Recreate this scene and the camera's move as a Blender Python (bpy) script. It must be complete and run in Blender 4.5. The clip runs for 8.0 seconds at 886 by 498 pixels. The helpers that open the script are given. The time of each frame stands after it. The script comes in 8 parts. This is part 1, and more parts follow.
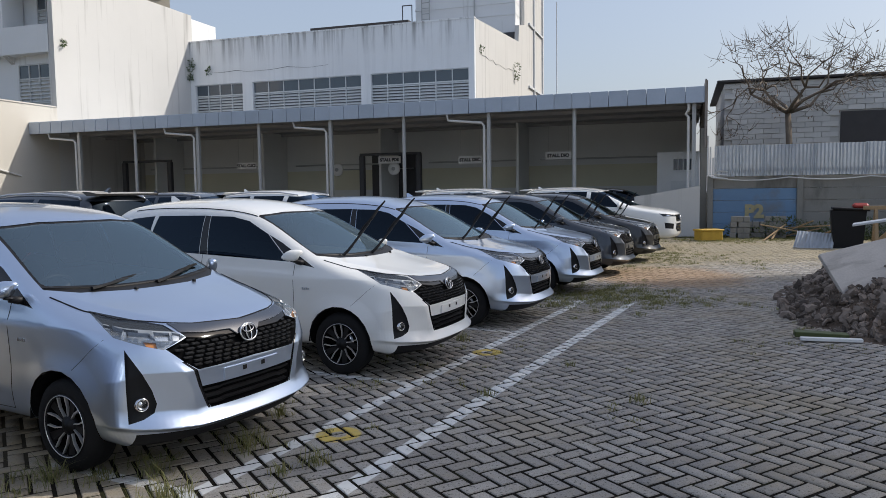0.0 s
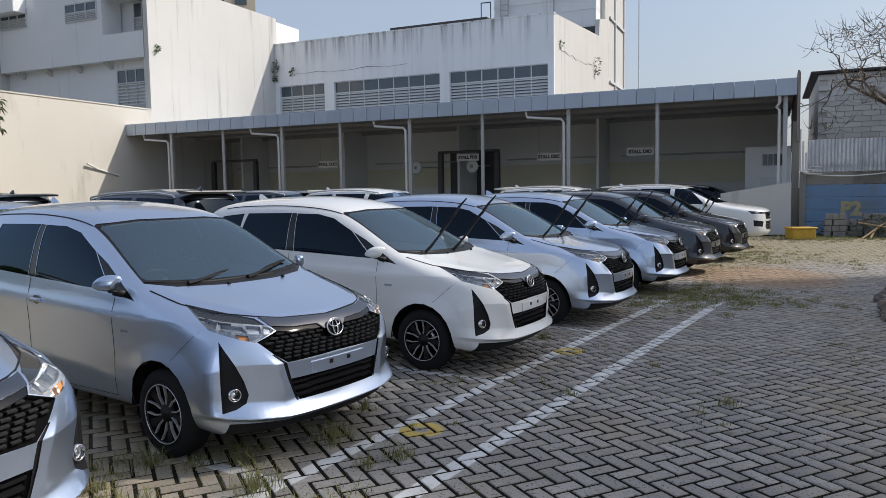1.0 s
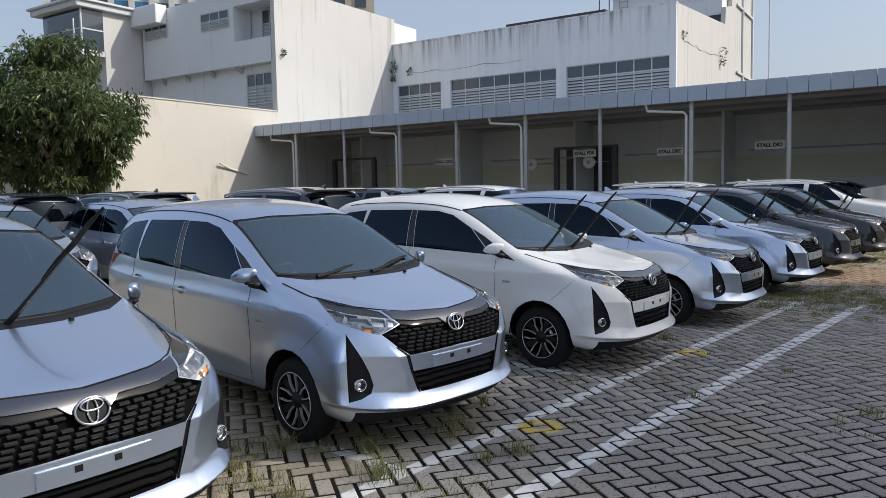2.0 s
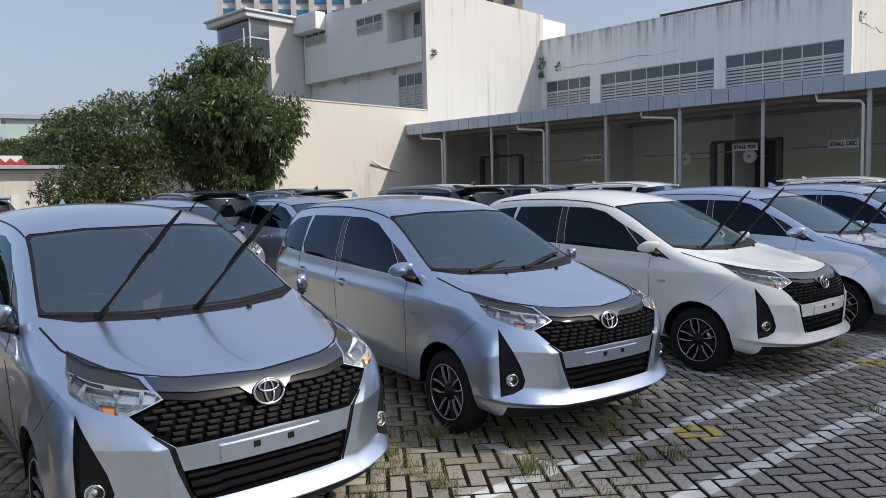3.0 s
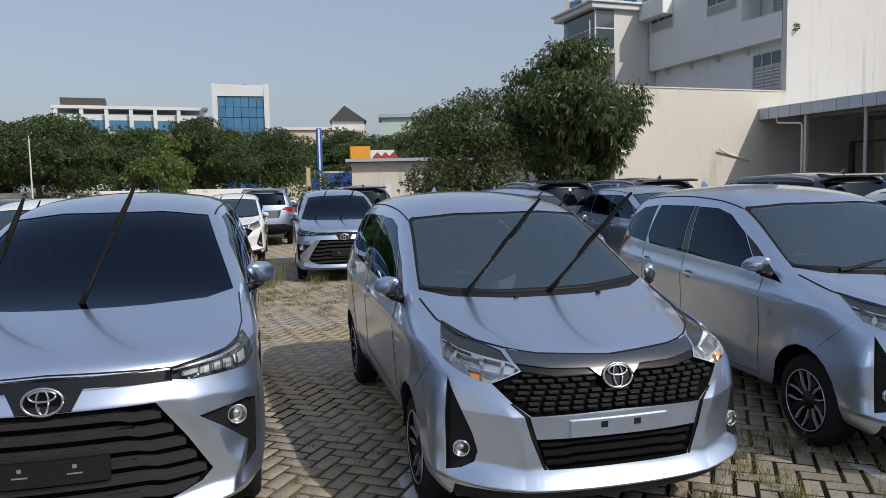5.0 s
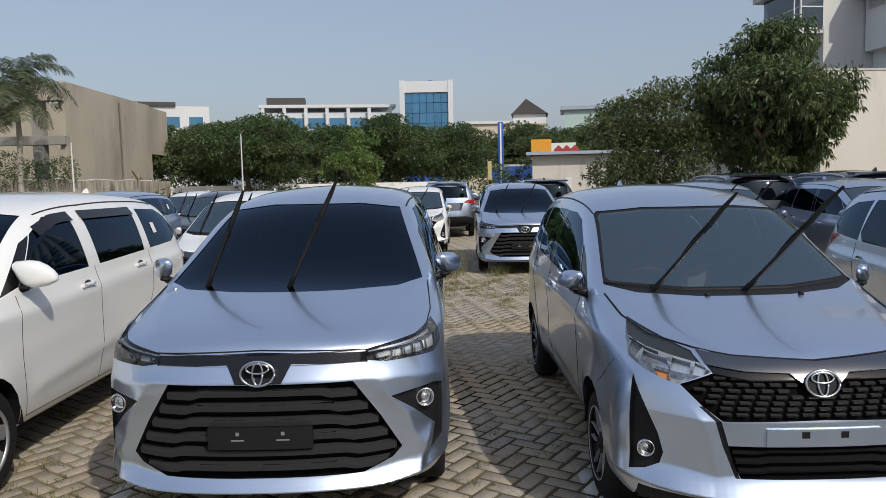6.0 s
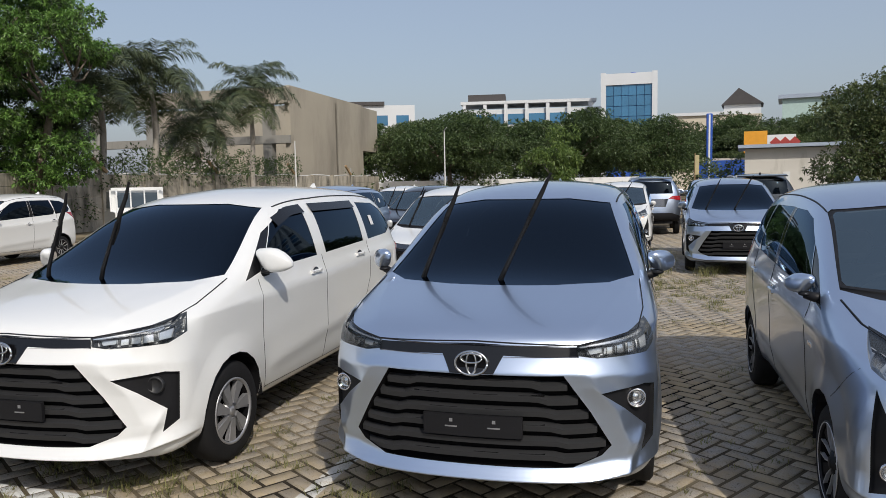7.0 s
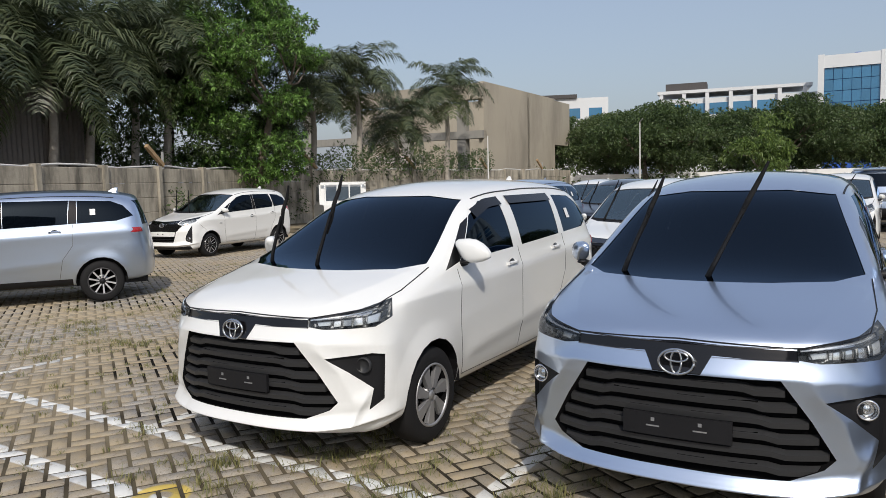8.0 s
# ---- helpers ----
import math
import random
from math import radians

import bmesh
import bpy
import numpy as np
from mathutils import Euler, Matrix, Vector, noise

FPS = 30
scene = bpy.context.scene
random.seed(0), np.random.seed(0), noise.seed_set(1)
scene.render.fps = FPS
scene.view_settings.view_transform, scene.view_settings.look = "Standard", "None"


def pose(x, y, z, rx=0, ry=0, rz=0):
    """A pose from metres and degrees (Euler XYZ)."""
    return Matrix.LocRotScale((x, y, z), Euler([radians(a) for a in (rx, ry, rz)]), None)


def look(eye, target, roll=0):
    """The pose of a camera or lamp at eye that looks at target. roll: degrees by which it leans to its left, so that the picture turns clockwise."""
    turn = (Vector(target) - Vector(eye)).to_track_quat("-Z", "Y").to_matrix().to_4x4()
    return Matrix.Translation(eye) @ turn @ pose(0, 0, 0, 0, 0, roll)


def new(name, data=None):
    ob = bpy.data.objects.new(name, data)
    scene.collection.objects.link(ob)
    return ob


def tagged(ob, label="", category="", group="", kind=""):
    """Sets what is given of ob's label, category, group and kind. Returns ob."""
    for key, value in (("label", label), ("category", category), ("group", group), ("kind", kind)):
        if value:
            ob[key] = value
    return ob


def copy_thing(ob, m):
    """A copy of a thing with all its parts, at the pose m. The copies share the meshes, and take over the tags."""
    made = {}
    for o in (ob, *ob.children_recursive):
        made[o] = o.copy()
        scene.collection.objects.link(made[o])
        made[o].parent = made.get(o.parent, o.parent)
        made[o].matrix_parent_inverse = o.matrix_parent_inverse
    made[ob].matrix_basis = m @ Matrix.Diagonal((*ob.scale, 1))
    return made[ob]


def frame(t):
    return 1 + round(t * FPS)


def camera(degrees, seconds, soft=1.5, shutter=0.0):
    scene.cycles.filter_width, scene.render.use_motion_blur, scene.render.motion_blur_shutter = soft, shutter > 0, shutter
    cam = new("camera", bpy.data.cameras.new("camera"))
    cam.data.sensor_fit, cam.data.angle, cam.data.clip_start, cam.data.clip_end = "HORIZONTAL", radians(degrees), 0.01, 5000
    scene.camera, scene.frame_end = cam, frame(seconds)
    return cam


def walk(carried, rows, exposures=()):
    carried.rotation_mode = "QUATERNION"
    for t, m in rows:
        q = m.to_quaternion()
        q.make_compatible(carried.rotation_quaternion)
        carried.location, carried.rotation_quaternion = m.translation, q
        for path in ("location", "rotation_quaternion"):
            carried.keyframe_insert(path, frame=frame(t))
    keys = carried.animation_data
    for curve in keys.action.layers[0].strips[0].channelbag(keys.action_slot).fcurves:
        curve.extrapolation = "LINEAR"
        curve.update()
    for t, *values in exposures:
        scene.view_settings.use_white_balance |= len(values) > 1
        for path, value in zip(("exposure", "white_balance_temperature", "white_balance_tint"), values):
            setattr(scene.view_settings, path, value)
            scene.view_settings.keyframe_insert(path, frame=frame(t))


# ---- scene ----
from mathutils.bvhtree import BVHTree
from mathutils.interpolate import poly_3d_calc

# ---- camera and walk
cam = camera(62.1, 8.0, soft=0.4)
METRES, EYE, TILT, LEAN, TURN = 0.48, 1.68, 0.0, 0.0, 0.0
ROWS = [
    (0.0, 0.0, 0.0, 0.0, -0.06, -4.36, 0.74),
    (0.5, -0.0424, 0.0067, -0.0033, 2.61, -4.36, 0.84),
    (1.0, -0.089, -0.0056, -0.0004, 5.93, -4.47, 0.93),
    (2.5, -0.2142, -0.1415, 0.0003, 20.15, -4.53, 1.28),
    (3.0, -0.2523, -0.1937, -0.0002, 26.04, -4.55, 1.35),
    (3.5, -0.2717, -0.2567, 0.0001, 32.14, -4.64, 1.38),
    (4.0, -0.2792, -0.3253, -0.0011, 38.41, -4.68, 1.32),
    (4.5, -0.289, -0.3893, -0.004, 45.09, -4.65, 1.26),
    (6.0, -0.2588, -0.5292, -0.001, 65.69, -4.99, 1.21),
    (6.5, -0.2572, -0.6268, 0.0072, 73.18, -4.93, 1.1),
    (7.0, -0.267, -0.7103, 0.0077, 80.9, -5.06, 1.12),
    (7.5, -0.2667, -0.7884, -0.0015, 88.69, -5.14, 1.14),
    (8.0, -0.2872, -0.8238, -0.024, 95.58, -5.18, 1.41),
]
walk(cam, [(t, pose(0, 0, EYE, TILT, LEAN, TURN) @ pose(METRES * x, METRES * y, METRES * z, 90 + pitch, roll, yaw)) for t, x, y, z, yaw, pitch, roll in ROWS],
     exposures=[(0.0, 0.34), (3.0, 0.32), (4.5, 0.16), (6.5, 0.06), (8.0, 0.14)])

# ---- world, sun
SUN = Vector((1.07, 0.22, 1.0)).normalized()
world = bpy.data.worlds.new("sky")
scene.world = world
world.use_nodes = True
wn = world.node_tree.nodes
sky = wn.new("ShaderNodeTexSky")
sky.sky_type = "NISHITA"
sky.sun_disc = False
sky.sun_elevation = math.asin(SUN.z)
sky.sun_rotation = math.atan2(SUN.x, SUN.y)
sky.air_density, sky.dust_density, sky.ozone_density = 1.2, 3.4, 1.8
# haze: the clear sky is veiled by an even pale layer
veil = wn.new("ShaderNodeMix")
veil.data_type = "RGBA"
veil.inputs["Factor"].default_value = 0.45
veil.inputs["B"].default_value = (3.45, 3.85, 4.9, 1)
wn["Background"].inputs["Strength"].default_value = 0.118
world.node_tree.links.new(sky.outputs[0], veil.inputs["A"])
world.node_tree.links.new(veil.outputs["Result"], wn["Background"].inputs["Color"])
sun_data = bpy.data.lights.new("sun", "SUN")
sun_data.energy, sun_data.angle, sun_data.color = 2.75, radians(0.8), (1.0, 0.94, 0.85)
sun = new("sun", sun_data)
sun.matrix_world = look((0, 0, 40), Vector((0, 0, 40)) - SUN)

# ---- materials
def material(name, colour, rough=0.6, metal=0.0, vary=0.12, scale=3.0, grain=60.0, bump=0.1, coat=0.0, island=0.0, spec=0.5, stain=None, stain_scale=0.6, stain_top=None, depth=0.01, objrand=0.0, hue=None, leaf=0.0):
    """A procedural surface: two scales of tone, fine relief, optional stains of another colour."""
    m = bpy.data.materials.new(name)
    m.use_nodes = True
    nt = m.node_tree
    n, l = nt.nodes, nt.links
    p = n["Principled BSDF"]
    p.inputs["Metallic"].default_value = metal
    p.inputs["Roughness"].default_value = rough
    p.inputs["Coat Weight"].default_value = coat
    p.inputs["Coat Roughness"].default_value = 0.04
    p.inputs["Specular IOR Level"].default_value = spec
    geo = n.new("ShaderNodeNewGeometry")
    tex = n.new("ShaderNodeTexCoord")
    big = n.new("ShaderNodeTexNoise")
    big.inputs["Scale"].default_value = scale
    big.inputs["Detail"].default_value = 5
    fine = n.new("ShaderNodeTexNoise")
    fine.inputs["Scale"].default_value = grain
    fine.inputs["Detail"].default_value = 3
    for t in (big, fine):
        l.new(tex.outputs["Object"], t.inputs["Vector"])
    def mth(op, a, b):
        k = n.new("ShaderNodeMath")
        k.operation = op
        for i, v in enumerate((a, b)):
            if isinstance(v, (int, float)):
                k.inputs[i].default_value = v
            else:
                l.new(v, k.inputs[i])
        return k.outputs[0]
    tone = mth("ADD", mth("MULTIPLY", mth("SUBTRACT", big.outputs["Fac"], 0.5), 2.2 * vary), mth("MULTIPLY", mth("SUBTRACT", fine.outputs["Fac"], 0.5), 1.4 * vary))
    if island:
        tone = mth("ADD", tone, mth("MULTIPLY", mth("SUBTRACT", geo.outputs["Random Per Island"], 0.5), island))
    if objrand:
        info = n.new("ShaderNodeObjectInfo")
        tone = mth("ADD", tone, mth("MULTIPLY", mth("SUBTRACT", info.outputs["Random"], 0.5), objrand))
    val = mth("ADD", tone, 1.0)
    mix = n.new("ShaderNodeMix")
    mix.data_type, mix.blend_type = "RGBA", "MULTIPLY"
    mix.inputs["Factor"].default_value = 1.0
    mix.inputs["A"].default_value = (*colour, 1)
    comb = n.new("ShaderNodeCombineColor")
    for i in range(3):
        l.new(val, comb.inputs[i])
    l.new(comb.outputs[0], mix.inputs["B"])
    out = mix.outputs["Result"]
    if hue:
        hm = n.new("ShaderNodeMix")
        hm.data_type = "RGBA"
        l.new(mth("MULTIPLY", geo.outputs["Random Per Island"], 0.9), hm.inputs["Factor"])
        l.new(out, hm.inputs["A"])
        hm.inputs["B"].default_value = (*hue, 1)
        out = hm.outputs["Result"]
    if stain:
        st = n.new("ShaderNodeTexNoise")
        st.inputs["Scale"].default_value = stain_scale
        st.inputs["Detail"].default_value = 8
        st.inputs["Roughness"].default_value = 0.65
        mp = n.new("ShaderNodeMapping")
        mp.inputs["Scale"].default_value = stain[1]
        l.new(tex.outputs["Object"], mp.inputs["Vector"])
        l.new(mp.outputs[0], st.inputs["Vector"])
        ramp = n.new("ShaderNodeMapRange")
        ramp.inputs["From Min"].default_value, ramp.inputs["From Max"].default_value = stain[2]
        ramp.inputs["To Max"].default_value = stain[3]
        l.new(st.outputs["Fac"], ramp.inputs["Value"])
        sm = n.new("ShaderNodeMix")
        sm.data_type = "RGBA"
        amount = ramp.outputs[0]
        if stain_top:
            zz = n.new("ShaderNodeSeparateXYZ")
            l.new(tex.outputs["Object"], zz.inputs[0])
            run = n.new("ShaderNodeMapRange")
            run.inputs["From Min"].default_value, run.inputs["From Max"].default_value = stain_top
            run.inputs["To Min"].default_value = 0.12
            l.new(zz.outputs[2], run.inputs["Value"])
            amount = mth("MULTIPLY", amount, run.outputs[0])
        l.new(amount, sm.inputs["Factor"])
        l.new(out, sm.inputs["A"])
        sm.inputs["B"].default_value = (*stain[0], 1)
        out = sm.outputs["Result"]
    l.new(out, p.inputs["Base Color"])
    if leaf:
        # thin leaves let part of the light through
        tl = n.new("ShaderNodeBsdfTranslucent")
        l.new(out, tl.inputs["Color"])
        ms = n.new("ShaderNodeMixShader")
        ms.inputs[0].default_value = leaf
        l.new(p.outputs[0], ms.inputs[1])
        l.new(tl.outputs[0], ms.inputs[2])
        l.new(ms.outputs[0], n["Material Output"].inputs["Surface"])
    if bump:
        b = n.new("ShaderNodeBump")
        b.inputs["Strength"].default_value = bump
        b.inputs["Distance"].default_value = depth
        l.new(mth("ADD", fine.outputs["Fac"], mth("MULTIPLY", big.outputs["Fac"], 0.5)), b.inputs["Height"])
        l.new(b.outputs[0], p.inputs["Normal"])
        l.new(mth("ADD", mth("MULTIPLY", mth("SUBTRACT", fine.outputs["Fac"], 0.5), 0.25), rough), p.inputs["Roughness"])
    return m


def glass_material(name, tint, rough=0.02, through_part=0.6, ior=1.5, shine=(0.95, 0.97, 1.0)):
    """Tinted pane: a thin sheet that lets a share of the light straight through and mirrors the rest."""
    m = bpy.data.materials.new(name)
    m.use_nodes = True
    nt = m.node_tree
    n, l = nt.nodes, nt.links
    n.remove(n["Principled BSDF"])
    tr = n.new("ShaderNodeBsdfTransparent")
    tr.inputs["Color"].default_value = (*[through_part * c for c in tint], 1)
    gl = n.new("ShaderNodeBsdfGlossy")
    gl.inputs["Roughness"].default_value = rough
    gl.inputs["Color"].default_value = (*shine, 1)
    fr = n.new("ShaderNodeFresnel")
    fr.inputs["IOR"].default_value = ior
    mix = n.new("ShaderNodeMixShader")
    l.new(fr.outputs[0], mix.inputs[0])
    l.new(tr.outputs[0], mix.inputs[1])
    l.new(gl.outputs[0], mix.inputs[2])
    l.new(mix.outputs[0], n["Material Output"].inputs["Surface"])
    return m


STREAK = ((0.30, 0.29, 0.27), (2.2, 2.2, 0.10), (0.55, 0.74), 0.75)
M = {
    "plaster": material("white_plaster", (0.61, 0.60, 0.575), 0.85, vary=0.05, scale=0.5, grain=30, bump=0.15, stain=STREAK, stain_scale=1.1),
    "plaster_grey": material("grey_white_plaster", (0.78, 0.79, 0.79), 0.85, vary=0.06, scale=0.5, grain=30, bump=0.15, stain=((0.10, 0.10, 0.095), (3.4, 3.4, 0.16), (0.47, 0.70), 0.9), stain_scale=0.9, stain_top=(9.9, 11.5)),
    "plaster_cream": material("cream_wall", (0.63, 0.60, 0.54), 0.85, vary=0.06, scale=0.4, grain=30, bump=0.15, stain=((0.30, 0.28, 0.22), (1.0, 1.0, 0.25), (0.58, 0.75), 0.6), stain_scale=0.8),
    "stall_wall": material("stall_wall", (0.70, 0.71, 0.70), 0.8, vary=0.08, scale=0.6, grain=20),
    "stall_band": material("stall_band", (0.66, 0.64, 0.50), 0.8, vary=0.08, scale=0.6, grain=20),
    "fascia": material("fascia_sheet", (0.42, 0.48, 0.57), 0.42, metal=0.35, vary=0.08, scale=1.2, grain=15, bump=0.08, objrand=0.12),
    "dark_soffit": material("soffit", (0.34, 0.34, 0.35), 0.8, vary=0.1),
    "steel": material("painted_steel", (0.45, 0.46, 0.46), 0.5, metal=0.2, vary=0.1),
    "pipe_white": material("white_pipe", (0.68, 0.68, 0.66), 0.5, vary=0.1),
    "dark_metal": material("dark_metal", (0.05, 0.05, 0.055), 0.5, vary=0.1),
    "louvre": material("louvre", (0.58, 0.60, 0.60), 0.6, vary=0.08),
    "far_glass": material("window_glass", (0.06, 0.08, 0.10), 0.08, vary=0.05, bump=0.0, spec=0.8),
    "blue_glass": material("blue_glass", (0.05, 0.18, 0.33), 0.12, metal=0.2, vary=0.15, scale=0.3, bump=0.0, spec=0.8, objrand=0.25),
    "concrete": material("concrete", (0.27, 0.26, 0.235), 0.9, vary=0.14, scale=0.9, grain=25, bump=0.35, stain=((0.08, 0.08, 0.07), (0.8, 0.8, 0.3), (0.52, 0.70), 0.8), stain_scale=1.1),
    "concrete_old": material("old_concrete", (0.40, 0.365, 0.30), 0.92, vary=0.2, scale=1.4, grain=25, bump=0.4, stain=((0.05, 0.048, 0.04), (1.6, 1.6, 0.35), (0.44, 0.66), 0.85), stain_scale=1.3, objrand=0.15),
    "concrete_tan": material("tan_concrete", (0.40, 0.36, 0.29), 0.9, vary=0.12, scale=0.4, grain=18, bump=0.3, stain=((0.17, 0.15, 0.12), (0.6, 0.6, 0.2), (0.5, 0.72), 0.6), stain_scale=0.5),
    "blue_paint": material("blue_painted_concrete", (0.17, 0.28, 0.43), 0.85, vary=0.15, scale=1.2, grain=25, bump=0.3, stain=((0.20, 0.21, 0.21), (0.7, 0.7, 0.5), (0.52, 0.66), 0.7), stain_scale=1.4),
    "block": material("concrete_block", (0.68, 0.67, 0.645), 0.9, vary=0.1, scale=1.0, grain=40, bump=0.3, objrand=0.18),
    # paler, bluer copy of the white plaster: sky fill on shaded faces as colour
    "plaster_skylit": material("skylit_facade_plaster", (0.80, 0.82, 0.83), 0.85, vary=0.05, scale=0.5, grain=30, bump=0.15, stain=((0.36, 0.36, 0.34), (2.2, 2.2, 0.10), (0.60, 0.78), 0.55), stain_scale=1.1),
    "mortar": material("mortar", (0.56, 0.55, 0.53), 0.95),
    "zinc": material("zinc_sheet", (0.66, 0.70, 0.75), 0.36, metal=0.4, vary=0.1, scale=1.5, grain=12, bump=0.05, stain=((0.30, 0.25, 0.20), (1, 1, 0.2), (0.62, 0.8), 0.5), stain_scale=0.8),
    "rust_sheet": material("old_sheet", (0.27, 0.24, 0.215), 0.7, vary=0.25, scale=1.0, grain=10),
    "yellow": material("yellow_paint", (0.42, 0.36, 0.20), 0.7, vary=0.2, scale=9),
    "crate_yellow": material("yellow_plastic", (0.55, 0.34, 0.04), 0.5, vary=0.2, scale=6),
    "orange": material("orange_paint", (0.80, 0.36, 0.03), 0.6),
    "red": material("red_plastic", (0.42, 0.06, 0.05), 0.5),
    "blue": material("blue_plastic", (0.03, 0.10, 0.42), 0.5),
    "white": material("white_paint", (0.78, 0.78, 0.77), 0.55, vary=0.05),
    "black": material("black_plastic", (0.011, 0.011, 0.0125), 0.5, spec=0.25, vary=0.15, grain=200, bump=0.05),
    "grille_dash": material("satin_grille_dash", (0.05, 0.051, 0.054), 0.22, metal=0.3, vary=0.05, bump=0.0),
    # near-black, no sheen: shade in grille gaps and wheel barrels put into colour
    "gap_shade": material("gap_shade_black", (0.004, 0.004, 0.0045), 0.9, vary=0.1, bump=0.0, spec=0.1),
    "slat_grey": material("satin_grey_plastic", (0.027, 0.0275, 0.029), 0.42, spec=0.4, vary=0.1, grain=200, bump=0.05),
    "rubber": material("tyre_rubber", (0.012, 0.012, 0.013), 0.78, spec=0.25, vary=0.2, grain=120),
    "gloss_black": material("gloss_black", (0.006, 0.006, 0.007), 0.07, vary=0.05, bump=0.0),
    "chrome": material("chrome", (0.80, 0.80, 0.82), 0.12, metal=1.0, vary=0.03, bump=0.0),
    "badge_chrome": material("badge_chrome", (0.56, 0.57, 0.59), 0.22, metal=1.0, vary=0.05, bump=0.0),
    "dark_chrome": material("dark_chrome", (0.20, 0.205, 0.215), 0.16, metal=1.0, vary=0.03, bump=0.0),
    "alloy": material("machined_alloy", (0.62, 0.62, 0.64), 0.32, metal=0.6, vary=0.05, bump=0.0),
    "alloy_grey": material("grey_hubcap", (0.36, 0.36, 0.37), 0.38, metal=0.6, vary=0.08, bump=0.0),
    "wood": material("weathered_wood", (0.36, 0.25, 0.14), 0.8, vary=0.25, scale=6, grain=50, bump=0.3),
    "pale_board": material("pale_board", (0.52, 0.48, 0.44), 0.8, vary=0.15, scale=3, grain=40, bump=0.2, stain=((0.18, 0.16, 0.14), (0.4, 2.5, 1), (0.5, 0.7), 0.7), stain_scale=2.0),
    "rubble": material("rubble", (0.19, 0.155, 0.13), 0.95, vary=0.3, scale=5, grain=40, bump=0.5, island=1.0),
    "soil": material("soil", (0.085, 0.060, 0.042), 0.95, vary=0.35, scale=2.5, grain=40, bump=0.8, depth=0.03),
    "bark": material("bark", (0.16, 0.13, 0.10), 0.95, vary=0.3, scale=8, grain=40, bump=0.8),
    "bark_pale": material("pale_bark", (0.34, 0.31, 0.27), 0.9, vary=0.25, scale=8, grain=40, bump=0.5),
    "leaf_dark": material("leaf_dark", (0.088, 0.135, 0.052), 0.42, vary=0.2, scale=0.8, grain=5, bump=0.0, island=0.7, leaf=0.3, hue=(0.12, 0.155, 0.055)),
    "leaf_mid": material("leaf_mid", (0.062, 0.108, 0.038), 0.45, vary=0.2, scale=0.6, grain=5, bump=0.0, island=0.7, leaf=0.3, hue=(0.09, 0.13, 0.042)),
    "leaf_bright": material("leaf_bright", (0.13, 0.27, 0.06), 0.45, vary=0.2, scale=0.8, grain=5, bump=0.0, island=0.7, leaf=0.3, hue=(0.20, 0.34, 0.075)),
    "leaf_fresh": material("leaf_fresh", (0.11, 0.19, 0.045), 0.45, vary=0.2, scale=0.8, grain=5, bump=0.0, island=0.6, leaf=0.3, hue=(0.17, 0.23, 0.06)),
    "leaf_olive": material("leaf_olive", (0.085, 0.125, 0.042), 0.5, vary=0.25, scale=0.8, grain=5, bump=0.0, island=0.6, leaf=0.3, hue=(0.12, 0.135, 0.055)),
    "leaf_palm": material("leaf_palm", (0.060, 0.088, 0.044), 0.42, vary=0.2, scale=0.8, grain=5, bump=0.0, island=0.6, leaf=0.3, hue=(0.13, 0.15, 0.075)),
    "leaf_brown": material("leaf_brown", (0.20, 0.11, 0.06), 0.8, vary=0.3, bump=0.0, island=0.6),
    "grass": material("dry_green_grass", (0.17, 0.20, 0.07), 0.7, vary=0.2, bump=0.0, island=0.7, leaf=0.3, hue=(0.28, 0.24, 0.10)),
    "roof_dark": material("dark_roof", (0.06, 0.055, 0.055), 0.7, vary=0.2),
    "teal": material("pale_teal_wall", (0.42, 0.55, 0.52), 0.8),
    "far_white": material("far_white_wall", (0.62, 0.64, 0.66), 0.8, vary=0.08, scale=0.1),
    "far_tower": material("tower_wall", (0.60, 0.60, 0.58), 0.8, vary=0.05, scale=0.1),
    "far_beige": material("tower_beige", (0.56, 0.50, 0.40), 0.8, vary=0.05, scale=0.1),
    "seat": material("seat_fabric", (0.16, 0.15, 0.14), 0.9),
    "dash": material("dashboard", (0.10, 0.10, 0.10), 0.7),
    "sticker": material("white_sticker", (0.75, 0.75, 0.75), 0.6),
    "paint_silver": material("silver_paint", (0.575, 0.665, 0.81), 0.30, metal=0.95, vary=0.03, scale=1.5, grain=900, bump=0.0, coat=1.0),
    "paint_white": material("white_car_paint", (0.77, 0.775, 0.76), 0.35, vary=0.015, bump=0.0, coat=1.0),
    "paint_grey": material("dark_grey_paint", (0.038, 0.046, 0.060), 0.35, metal=0.5, vary=0.03, bump=0.0, coat=1.0),
    "paint_black": material("black_car_paint", (0.012, 0.013, 0.016), 0.3, metal=0.2, vary=0.02, bump=0.0, coat=1.0),
    "amber": material("amber_lens", (0.75, 0.30, 0.08), 0.2, vary=0.1, bump=0.0),
    "tail_red": material("tail_lens", (0.35, 0.015, 0.02), 0.15, vary=0.1, bump=0.0, coat=1.0),
    "lamp_silver": material("lamp_silver_bezel", (0.62, 0.65, 0.69), 0.22, metal=0.6, bump=0.0),
    "reflector": material("lamp_reflector", (0.78, 0.80, 0.83), 0.14, metal=0.85, vary=0.1, scale=30, bump=0.0),
    "lamp_dark": material("lamp_dark_bezel", (0.045, 0.05, 0.056), 0.25, metal=0.2, bump=0.0),
}
G_CLEAR = glass_material("clear_glass", (0.98, 1.0, 1.0), through_part=0.98)
G_SHIELD = glass_material("windscreen_glass", (0.74, 0.86, 0.86), through_part=0.62, ior=2.9, shine=(0.76, 0.94, 1.0))
